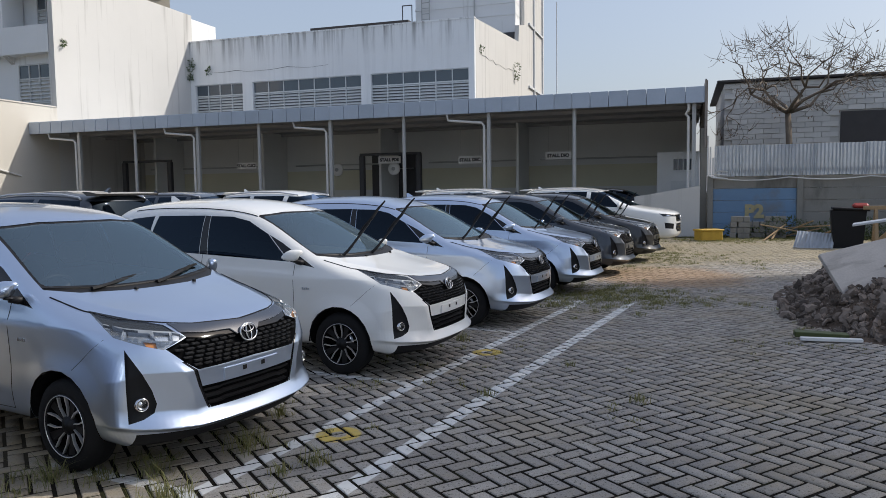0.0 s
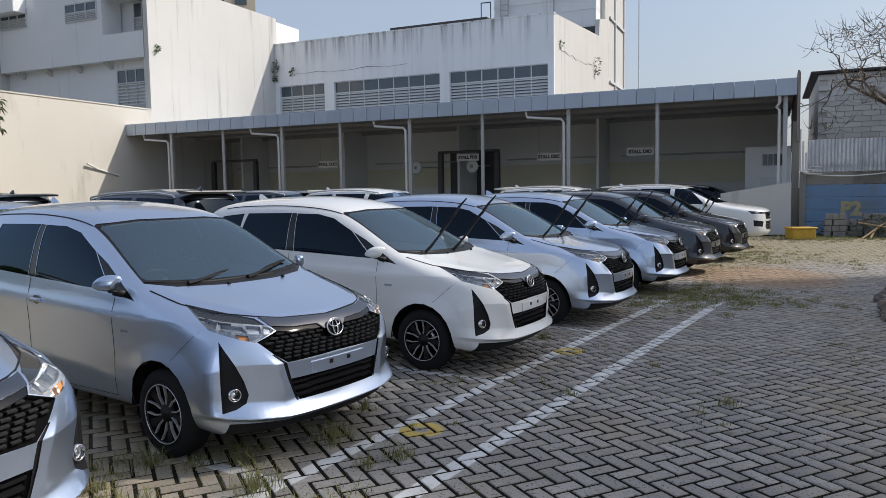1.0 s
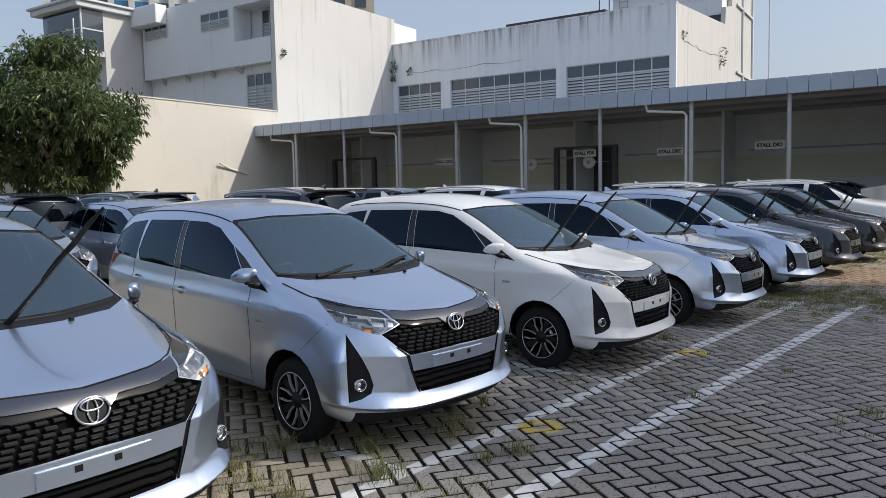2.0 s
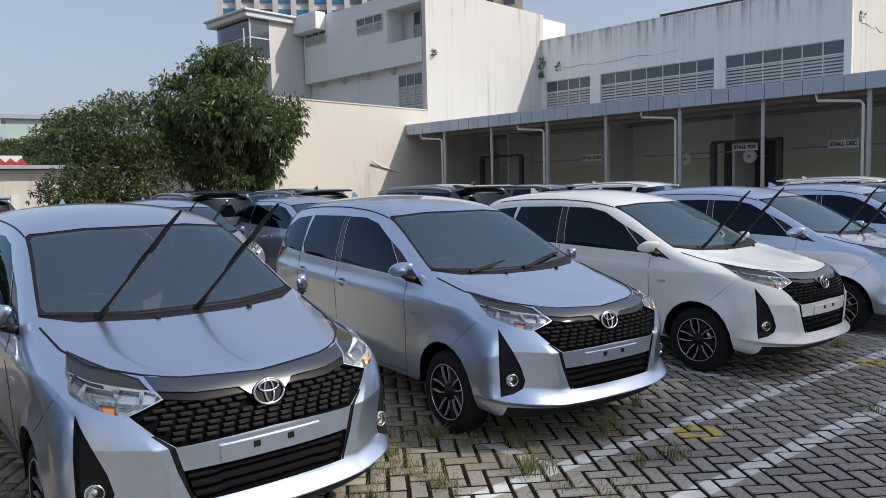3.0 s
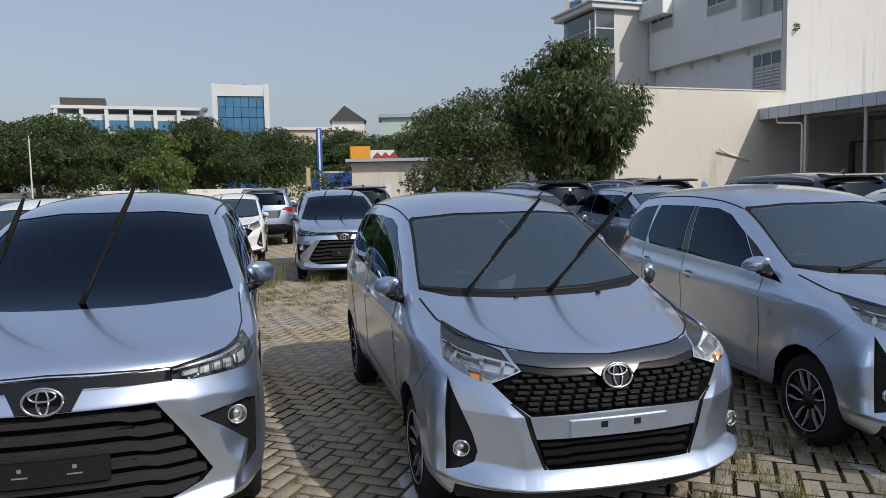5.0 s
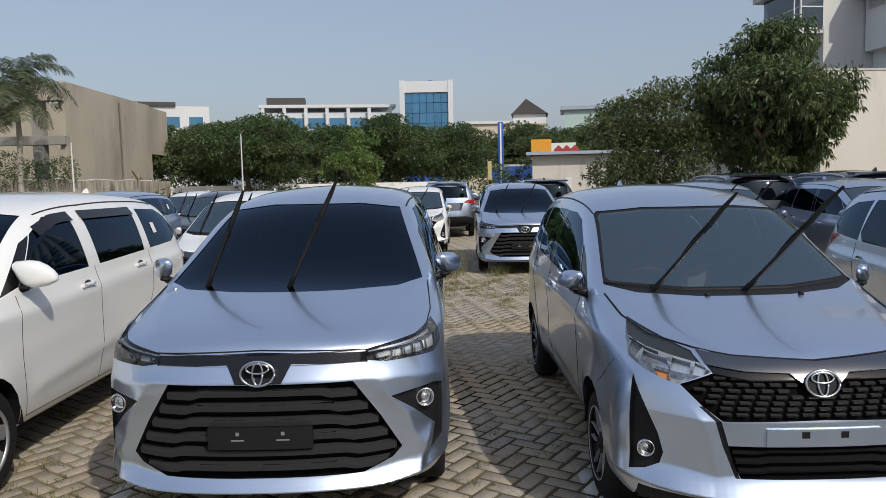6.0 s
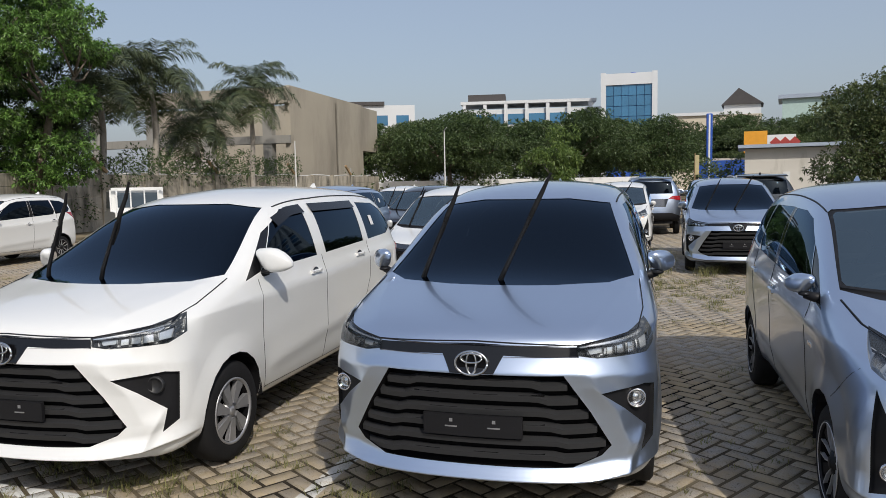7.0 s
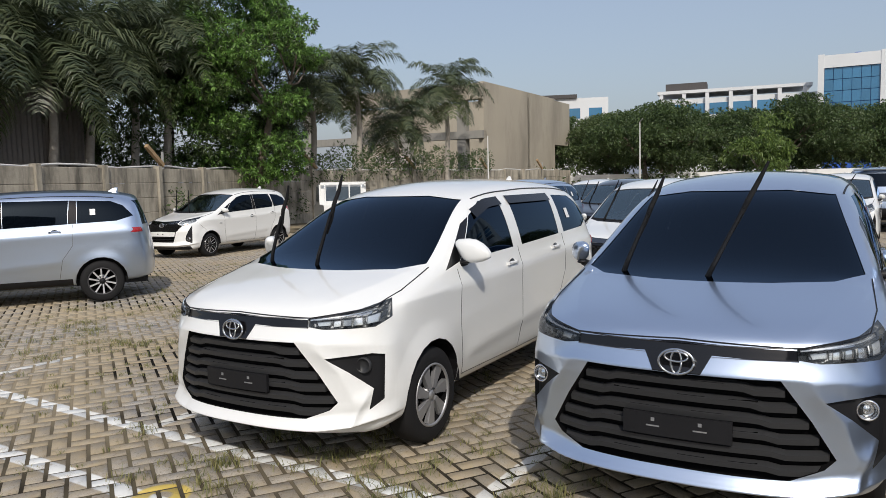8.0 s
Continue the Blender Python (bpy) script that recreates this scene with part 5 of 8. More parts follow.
def compact(c, car, bm, skin, paint, wipers="down"):
    shield = cut_out(bm, [(-0.70, 1.10), (-0.55, 1.072), (-0.25, 1.060), (0.25, 1.060), (0.55, 1.072), (0.70, 1.10), (0.600, 1.466), (0.575, 1.484), (0.30, 1.508), (-0.30, 1.508), (-0.575, 1.484), (-0.600, 1.466)], FRONT, lambda p: 0.0 < p.x < 1.4 and p.z > 1.02)
    cowl = cut_out(shield, [(-0.72, 1.02), (0.72, 1.02), (0.72, 1.112), (0.30, 1.088), (-0.30, 1.088), (-0.72, 1.112)], FRONT)
    skin.out("cowl", cowl, M["black"], car, lift=-0.008, rim=-0.008)
    pane = cut_out(shield, [(-0.665, 1.122), (-0.28, 1.098), (0.28, 1.098), (0.665, 1.122), (0.676, 1.14), (0.586, 1.455), (0.562, 1.474), (0.29, 1.497), (-0.29, 1.497), (-0.562, 1.474), (-0.586, 1.455), (-0.676, 1.14)], FRONT)
    skin.out("windscreen", pane, G_SHIELD, car, lift=-0.004).visible_shadow = False
    skin.out("windscreen_border", shield, M["black"], car, lift=-0.004, rim=0.01)
    rear = cut_out(bm, [(-0.60, 1.08), (0.60, 1.08), (0.54, 1.44), (-0.54, 1.44)], BACK, lambda p: p.x < -1.5)
    skin.out("tailgate_window", rear, G_DARK, car, lift=-0.004, rim=0.01)
    for side, view in ((-1, SIDE_R), (1, SIDE_L)):
        for name, mat, poly in (("front_window", G_DARK, [(0.70, 1.045), (-0.30, 1.09), (-0.34, 1.475), (-0.07, 1.468), (0.14, 1.425), (0.40, 1.30)]),
                                ("window_corner", M["gloss_black"], [(0.99, 0.995), (0.71, 1.045), (0.415, 1.295), (0.58, 1.22)]),
                                ("rear_window", G_DARK, [(-0.41, 1.095), (-1.06, 1.125), (-1.12, 1.20), (-1.05, 1.475), (-0.42, 1.48)]),
                                ("quarter_window", G_DARK, [(-1.14, 1.13), (-1.58, 1.165), (-1.70, 1.24), (-1.64, 1.36), (-1.42, 1.445), (-1.11, 1.472)]),
                                ("pillar_trim", M["gloss_black"], [(-0.305, 1.09), (-0.405, 1.095), (-0.415, 1.48), (-0.345, 1.475)])):
            skin.out(name, cut_out(bm, poly, view, lambda p: p.z > 0.96), mat, car, lift=-0.003, rim=0.008)
        seam(skin, car, [(0.77, 1.02), (0.76, 0.62), (0.70, 0.33)], view)
        seam(skin, car, [(-0.36, 1.09), (-0.37, 0.65), (-0.35, 0.32)], view)
        seam(skin, car, [(-1.16, 1.12), (-1.12, 0.80), (-0.98, 0.62), (-0.90, 0.33)], view)
        seam(skin, car, [(0.70, 0.325), (-0.35, 0.315), (-0.90, 0.325)], view, "sill_seam")
        seam(skin, car, [(1.40, 0.66), (1.55, 0.79), (1.62, 0.85)], view, "fender_seam", 0.0016)
        handle(skin, car, -0.22, 0.93, side, paint)
        handle(skin, car, -1.03, 0.975, side, paint)
        wing_mirror(car, 0.82, side, 0.868, 1.110, 0.80, paint, M["black"], 58)
        v = oblique(38, side)
        lamp_unit(bm, skin, car, v, [(1.33, 0.655, 0.99), (1.77, 0.47, 0.908), (1.93, 0.445, 0.838), (1.905, 0.585, 0.782), (1.66, 0.735, 0.862), (1.54, 0.72, 0.92)],
                  [("main_reflector", M["reflector"], [(1.70, 0.68, 0.89), (1.80, 0.60, 0.875), (1.84, 0.585, 0.838), (1.72, 0.685, 0.862)], -0.02),
                   ("high_beam", M["reflector"], [(1.80, 0.57, 0.880), (1.87, 0.515, 0.868), (1.89, 0.52, 0.826), (1.83, 0.58, 0.838)], -0.02),
                   ("daylight_strip", M["reflector"], [(1.88, 0.50, 0.868), (1.915, 0.47, 0.855), (1.92, 0.47, 0.822), (1.90, 0.51, 0.824)], -0.012),
                   ("side_strip", M["reflector"], [(1.58, 0.70, 0.925), (1.66, 0.665, 0.90), (1.68, 0.70, 0.866), (1.62, 0.72, 0.878)], -0.02),
                   ("indicator", M["amber"], [(1.80, 0.645, 0.836), (1.855, 0.60, 0.826), (1.868, 0.60, 0.794), (1.83, 0.64, 0.806)], -0.01),
                   ("upper_bezel", M["lamp_dark"], [(1.33, 0.655, 0.99), (1.77, 0.47, 0.908), (1.88, 0.455, 0.868), (1.80, 0.565, 0.886), (1.69, 0.67, 0.905), (1.54, 0.715, 0.93)], -0.008)], M["lamp_silver"], side)
        fogp = [(1.75, 0.735, 0.80), (1.84, 0.69, 0.66), (1.88, 0.660, 0.56), (1.895, 0.640, 0.475), (1.885, 0.652, 0.425), (1.85, 0.70, 0.395), (1.80, 0.765, 0.375), (1.79, 0.765, 0.56)]
        recess(skin, cut_out(bm, oblique_poly(flip(fogp, side), v), v, lambda p: p.x > 1.3), "fog_surround", M["black"], car, 0.018)
        fog_lamp(skin, car, side * 0.710, 0.478, 0.036)
        p = onto(skin, (0.90, side * 3, 0.80), (0, -side, 0))
        em = bmesh.new()
        for k in range(4):
            box(em, 0.865 + 0.022 * k, 0.881 + 0.022 * k, p.y - 0.004, p.y + 0.004, 0.79, 0.812 - 0.004 * (k % 2))
        part("fender_badge", em, M["chrome"], car, "small chrome engine badge on the fender")
    # nose
    top = [(-0.475, 0.912), (-0.34, 0.893), (0, 0.876), (0.34, 0.893), (0.475, 0.912)]
    bar = top + [(0.462, 0.866), (0.32, 0.846), (0.13, 0.838), (0.085, 0.80), (-0.085, 0.80), (-0.13, 0.838), (-0.32, 0.846), (-0.462, 0.866)]
    skin.out("grille_bar", cut_out(bm, bar, FRONT, lambda p: p.x > 1.5), M["dark_chrome"], car, "smoked chrome grille bar", lift=0.006, rim=0.008)
    under_bar = [(0.461, 0.8655), (0.32, 0.8455), (0.13, 0.8375), (0.101, 0.8125), (0.30, 0.812), (0.445, 0.836)]
    for poly in (under_bar, mirror_poly(under_bar)):
        skin.out("grille_shoulder", cut_out(bm, poly, FRONT, lambda p: p.x > 1.5), M["gloss_black"], car, lift=-0.004, rim=0.01)
    gr = [(-0.58, 0.785), (-0.44, 0.836), (-0.30, 0.818), (0.30, 0.818), (0.44, 0.836), (0.58, 0.785), (0.50, 0.70), (0.425, 0.642), (0, 0.652), (-0.425, 0.642), (-0.50, 0.70)]
    recess(skin, cut_out(bm, gr, FRONT, lambda p: p.x > 1.5), "grille", M["gap_shade"], car, 0.03)
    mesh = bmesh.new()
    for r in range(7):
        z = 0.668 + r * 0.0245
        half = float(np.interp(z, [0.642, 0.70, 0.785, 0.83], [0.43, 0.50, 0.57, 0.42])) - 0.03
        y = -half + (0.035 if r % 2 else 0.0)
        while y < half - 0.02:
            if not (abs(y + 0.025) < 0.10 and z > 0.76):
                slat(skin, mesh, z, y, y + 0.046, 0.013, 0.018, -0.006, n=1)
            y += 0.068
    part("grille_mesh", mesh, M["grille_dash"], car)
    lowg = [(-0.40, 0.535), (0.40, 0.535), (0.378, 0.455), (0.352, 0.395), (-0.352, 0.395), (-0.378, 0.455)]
    recess(skin, cut_out(bm, lowg, FRONT, lambda p: p.x > 1.5), "lower_grille", M["gap_shade"], car, 0.04)
    for z, h in ((0.515, 0.022), (0.472, 0.022), (0.428, 0.018)):
        band = bmesh.new()
        slat(skin, band, z, -0.385 + (0.535 - z) * 0.3, 0.385 - (0.535 - z) * 0.3, h, 0.03, -0.012, wave=-0.008)
        part("lower_slat", band, M["black"], car)
    for side in (-1, 1):
        pil = [(side * 0.50, 0.70), (side * 0.43, 0.642), (side * 0.40, 0.535), (side * 0.355, 0.395), (side * 0.372, 0.395), (side * 0.425, 0.535), (side * 0.455, 0.642), (side * 0.515, 0.70)]
        skin.out("grille_edge", cut_out(bm, pil if side > 0 else pil[::-1], FRONT, lambda p: p.x > 1.5), M["gloss_black"], car, lift=-0.006, rim=-0.006)
    pl = bmesh.new()
    front_plate(skin, pl, -0.25, 0.235, 0.54, 0.615, 0.012)
    holder = part("plate_holder", pl, paint, car, "bare number plate holder")
    for y in (-0.09, 0.075):
        pl = bmesh.new()
        front_plate(skin, pl, y - 0.016, y + 0.016, 0.578, 0.606, 0.0135, 0.004, 1)
        part("plate_hole", pl, M["black"], holder)
    badge(skin, car, 0, 0.80, 0.072, 0.056)
    for side in (-1, 1):
        seam(skin, car, [(side * 0.715, 1.06), (side * 0.69, 0.99), (side * 0.63, 0.945), (side * 0.48, 0.918), (side * 0.34, 0.898), (0, 0.881)], FRONT, "bonnet_seam", 0.0055)
        lampv = BACK
        tl = [(side * 0.56, 0.98), (side * 0.78, 0.98), (side * 0.76, 1.16), (side * 0.64, 1.16)]
        skin.out("tail_light", cut_out(bm, tl, lampv, lambda p: p.x < -1.5), M["tail_red"], car, lift=0.004, rim=0.02)
    under = cut_out(bm, [(-0.76, 0.10), (0.76, 0.10), (0.74, 0.305), (0.45, 0.283), (-0.45, 0.283), (-0.74, 0.305)], FRONT, lambda p: p.x > 1.4, facing=-0.2)
    skin.out("bumper_underside", under, M["black"], car, lift=-0.01)
    fin(skin, car, -1.45, paint)
    for y in (-0.20, 0.30):
        part("washer_nozzle", boxed(1.19, 1.215, y - 0.012, y + 0.012, 1.050, 1.075, 0.005), M["black"], car)
    for side in (-1, 1):
        seam(skin, car, [(0.20, side * 0.60), (-0.30, side * 0.605), (-0.90, side * 0.60), (-1.45, side * 0.585)], ABOVE, "roof_ditch", 0.006)
    interior(c, car, 1.05, 0.95)
    part("roof_light", boxed(0.05, 0.16, -0.10, 0.10, 1.47, 1.485, 0.004), M["sticker"], car)


def family(c, car, bm, skin, paint, wipers="down", visors=False, fogs=True, dark_pillars=False):
    shield = cut_out(bm, [(-0.735, 1.14), (-0.60, 1.118), (-0.30, 1.112), (0.30, 1.112), (0.60, 1.118), (0.735, 1.14), (0.565, 1.535), (0.30, 1.568), (-0.30, 1.568), (-0.565, 1.535)], FRONT, lambda p: 0.15 < p.x < 1.75 and p.z > 1.07)
    skin.out("windscreen", shield, G_DARK, car, lift=-0.004, rim=0.01)
    rear = cut_out(bm, [(-0.64, 1.14), (0.64, 1.14), (0.57, 1.51), (-0.57, 1.51)], BACK, lambda p: p.x < -1.6)
    skin.out("tailgate_window", rear, G_DARK, car, lift=-0.004, rim=0.01)
    for side, view in ((-1, SIDE_R), (1, SIDE_L)):
        for name, mat, poly in (("front_window", G_DARK, [(0.92, 1.125), (0.05, 1.15), (0.05, 1.535), (0.32, 1.52), (0.56, 1.42)]),
                                ("window_corner", M["gloss_black"], [(1.14, 1.085), (0.93, 1.125), (0.575, 1.415), (0.70, 1.37)]),
                                ("rear_window", G_DARK, [(-0.12, 1.155), (-0.95, 1.185), (-0.98, 1.535), (-0.12, 1.54)]),
                                ("quarter_window", G_DARK, [(-1.08, 1.19), (-1.62, 1.21), (-1.86, 1.28), (-1.72, 1.44), (-1.55, 1.51), (-1.09, 1.53)])):
            skin.out(name, cut_out(bm, poly, view, lambda p: p.z > 1.05), mat, car, lift=-0.003, rim=0.008)
        if dark_pillars:
            for poly in ([(0.045, 1.15), (-0.115, 1.155), (-0.115, 1.54), (0.045, 1.535)], [(-0.955, 1.186), (-1.075, 1.19), (-1.085, 1.53), (-0.985, 1.535)]):
                skin.out("pillar_trim", cut_out(bm, poly, view, lambda p: p.z > 1.05), M["gloss_black"], car, lift=-0.003, rim=0.008)
            skin.out("sill_trim", cut_out(bm, [(0.95, 0.27), (-0.98, 0.27), (-0.98, 0.37), (0.95, 0.37)], view, lambda p: p.z < 0.6), M["black"], car, "black plastic sill", lift=0.004, rim=0.01)
        p = onto(skin, (-1.30, side * 3, 1.40), (0, -side, 0))
        q = onto(skin, (-1.30, side * 3, 1.31), (0, -side, 0))
        stk = bmesh.new()
        stk.faces.new([stk.verts.new((x, c.y + side * 0.003, c.z)) for x, c in ((-1.26, p), (-1.335, p), (-1.335, q), (-1.26, q))])
        part("window_sticker", stk, M["sticker"], car, "small white paper sticker")
        seam(skin, car, [(0.99, 1.08), (0.98, 0.70), (0.92, 0.34)], view)
        seam(skin, car, [(-0.03, 1.15), (-0.05, 0.70), (-0.03, 0.33)], view)
        seam(skin, car, [(-1.02, 1.18), (-1.00, 0.86), (-0.86, 0.66), (-0.80, 0.34)], view)
        seam(skin, car, [(0.92, 0.335), (-0.03, 0.325), (-0.80, 0.335)], view, "sill_seam")
        handle(skin, car, 0.15, 1.035, side, paint)
        handle(skin, car, -0.78, 1.08, side, paint)
        wing_mirror(car, 0.90 if visors else 1.0, side, 0.965 if visors else 0.90, 1.195, 1.06 if visors else 0.95, paint, M["black"], 0 if visors and side > 0 else 55)
        v = oblique(35, side)
        lamp_unit(bm, skin, car, v, [(1.74, 0.80, 0.992), (1.95, 0.72, 0.952), (2.14, 0.49, 0.914), (2.145, 0.49, 0.866), (2.10, 0.57, 0.850), (1.92, 0.80, 0.852), (1.80, 0.84, 0.895)],
                  [("main_reflector", M["reflector"], [(1.945, 0.735, 0.915), (1.982, 0.70, 0.910), (1.990, 0.70, 0.868), (1.96, 0.745, 0.868)], -0.012),
                   ("middle_reflector", M["reflector"], [(1.992, 0.690, 0.908), (2.026, 0.656, 0.902), (2.034, 0.656, 0.868), (1.999, 0.69, 0.868)], -0.012),
                   ("inner_reflector", M["reflector"], [(2.036, 0.646, 0.900), (2.064, 0.616, 0.896), (2.072, 0.616, 0.866), (2.043, 0.646, 0.867)], -0.012),
                   ("inner_cell", M["lamp_silver"], [(2.075, 0.60, 0.898), (2.12, 0.535, 0.892), (2.12, 0.545, 0.870), (2.08, 0.60, 0.874)], -0.012),
                   ("daylight_strip", M["reflector"], [(1.84, 0.775, 0.958), (1.97, 0.70, 0.938), (2.13, 0.495, 0.908), (2.13, 0.50, 0.901), (1.97, 0.71, 0.928), (1.86, 0.78, 0.945)], -0.006),
                   ("side_cell", M["lamp_silver"], [(1.84, 0.795, 0.935), (1.92, 0.75, 0.92), (1.94, 0.76, 0.872), (1.87, 0.80, 0.88)], -0.015)], M["lamp_dark"], side)
        fogp = [(2.11, 0.575, 0.69), (1.95, 0.79, 0.705), (1.88, 0.835, 0.69), (1.90, 0.835, 0.43), (1.97, 0.775, 0.375), (1.94, 0.79, 0.50), (2.05, 0.695, 0.605)]
        recess(skin, cut_out(bm, oblique_poly(flip(fogp, side), v), v, lambda p: p.x > 1.5), "fog_surround", M["black"], car, 0.022)
        if fogs:
            fog_lamp(skin, car, side * 0.755, 0.64, 0.042)
        else:
            fog_cover(skin, car, side * 0.755, 0.635, 0.042)
        tl = [(side * 0.70, 1.03), (side * 0.82, 1.03), (side * 0.80, 1.10), (side * 0.71, 1.10)]
        skin.out("tail_light", cut_out(bm, tl, BACK, lambda p: p.x < -1.6), M["tail_red"], car, lift=0.006, rim=0.02)
    bar = [(-0.50, 0.905), (0, 0.922), (0.50, 0.905), (0.495, 0.858), (0, 0.872), (-0.495, 0.858)]
    strip = skin.out("grille_bar", cut_out(bm, bar, FRONT, lambda p: p.x > 1.7), M["gloss_black"], car, "gloss black bar with chrome lines", lift=-0.004, rim=-0.004)
    ch = bmesh.new()
    slat(skin, ch, 0.913, -0.49, 0.49, 0.008, 0.012, 0.004)
    slat(skin, ch, 0.862, -0.49, -0.14, 0.007, 0.012, 0.004)
    slat(skin, ch, 0.862, 0.14, 0.49, 0.007, 0.012, 0.004)
    part("chrome_line", ch, M["chrome"], strip)
    plate = [(-0.15, 0.872), (0.15, 0.872), (0.105, 0.785), (-0.105, 0.785)]
    skin.out("badge_panel", cut_out(bm, plate, FRONT, lambda p: p.x > 1.7), M["gloss_black"], car, lift=0.006, rim=0.02)
    badge(skin, car, 0, 0.834, 0.078, 0.056, tilt=6, lift=0.02)
    gr = [(-0.43, 0.782), (0.43, 0.782), (0.55, 0.60), (0.645, 0.43), (0.60, 0.385), (0.47, 0.335), (-0.47, 0.335), (-0.60, 0.385), (-0.645, 0.43), (-0.55, 0.60)]
    recess(skin, cut_out(bm, gr, FRONT, lambda p: p.x > 1.6), "grille", M["gap_shade"], car, 0.05)
    for k in range(6):
        g2 = bmesh.new()
        z = 0.742 - 0.071 * k
        half = float(np.interp(z, [0.335, 0.385, 0.43, 0.60, 0.782], [0.47, 0.60, 0.645, 0.55, 0.43])) - 0.012
        slat(skin, g2, z, -half, half, 0.040, 0.035, -0.008, wave=-0.016)
        part("grille_slat", g2, M["slat_grey"], car)
    for k in range(6):
        z = 0.762 - 0.071 * k
        for y in ((-0.30, -0.17), (0.0, 0.12), (0.22, 0.34)) if k % 2 else ((-0.22, -0.08), (0.06, 0.2)):
            g3 = bmesh.new()
            slat(skin, g3, z - 0.012, y[0], y[1], 0.006, 0.01, -0.014, n=2)
            part("grille_rib", g3, M["gloss_black"], car)
    pl = bmesh.new()
    front_plate(skin, pl, -0.245, 0.24, 0.478, 0.58, 0.014)
    holder = part("plate_holder", pl, M["black"], car, "black number plate holder without plate")
    for y in (-0.105, 0.105):
        pl = bmesh.new()
        front_plate(skin, pl, y - 0.008, y + 0.008, 0.545, 0.561, 0.016, 0.004, 1)
        front_plate(skin, pl, y - 0.03, y + 0.03, 0.52, 0.526, 0.016, 0.004, 1)
        part("plate_clip", pl, M["alloy_grey"], holder)
    under = cut_out(bm, [(-0.70, 0.10), (0.70, 0.10), (0.70, 0.235), (-0.70, 0.235)], FRONT, lambda p: p.x > 1.5, facing=-0.2)
    skin.out("bumper_underside", under, M["black"], car, lift=-0.008)
    for side in (-1, 1):
        seam(skin, car, [(side * 0.765, 1.12), (side * 0.785, 1.02), (side * 0.76, 0.955), (side * 0.50, 0.915), (0, 0.93)], FRONT, "bonnet_seam", 0.004)
    if visors:
        for side, view in ((-1, SIDE_R), (1, SIDE_L)):
            for x0, x1 in ((0.50, 0.03), (-0.10, -0.98)):
                vz = bmesh.new()
                top, low = [], []
                for i in range(9):
                    x = x0 + (x1 - x0) * i / 8
                    zt = float(np.interp(-x, [-0.50, -0.25, 0.0, 1.0], [1.465, 1.535, 1.55, 1.55]))
                    p, q = onto(skin, (x, side * 3, zt), (0, -side, 0)), onto(skin, (x, side * 3, zt - 0.062), (0, -side, 0))
                    top.append(vz.verts.new(p + Vector((0, side * 0.006, 0))))
                    low.append(vz.verts.new(q + Vector((0, side * 0.016, 0))))
                for i in range(8):
                    vz.faces.new((top[i], top[i + 1], low[i + 1], low[i]))
                part("window_visor", vz, M["gloss_black"], car, "smoked rain visor over the door window", smooth=True)
    fin(skin, car, -1.6, paint)
    if wipers == "up":
        wiper(car, (1.37, -0.49, 1.125), (1.45, -0.25, 1.66))
        wiper(car, (1.45, -0.01, 1.118), (1.54, 0.29, 1.72))
    else:
        wiper(car, (1.36, -0.53, 1.13), (1.22, 0.02, 1.19))
        wiper(car, (1.45, -0.12, 1.122), (1.22, 0.45, 1.20))
    for side in (-1, 1):
        seam(skin, car, [(0.36, side * 0.605), (-0.20, side * 0.625), (-0.90, side * 0.62), (-1.60, side * 0.60)], ABOVE, "roof_ditch", 0.007)
    interior(c, car, 1.10, 1.18)


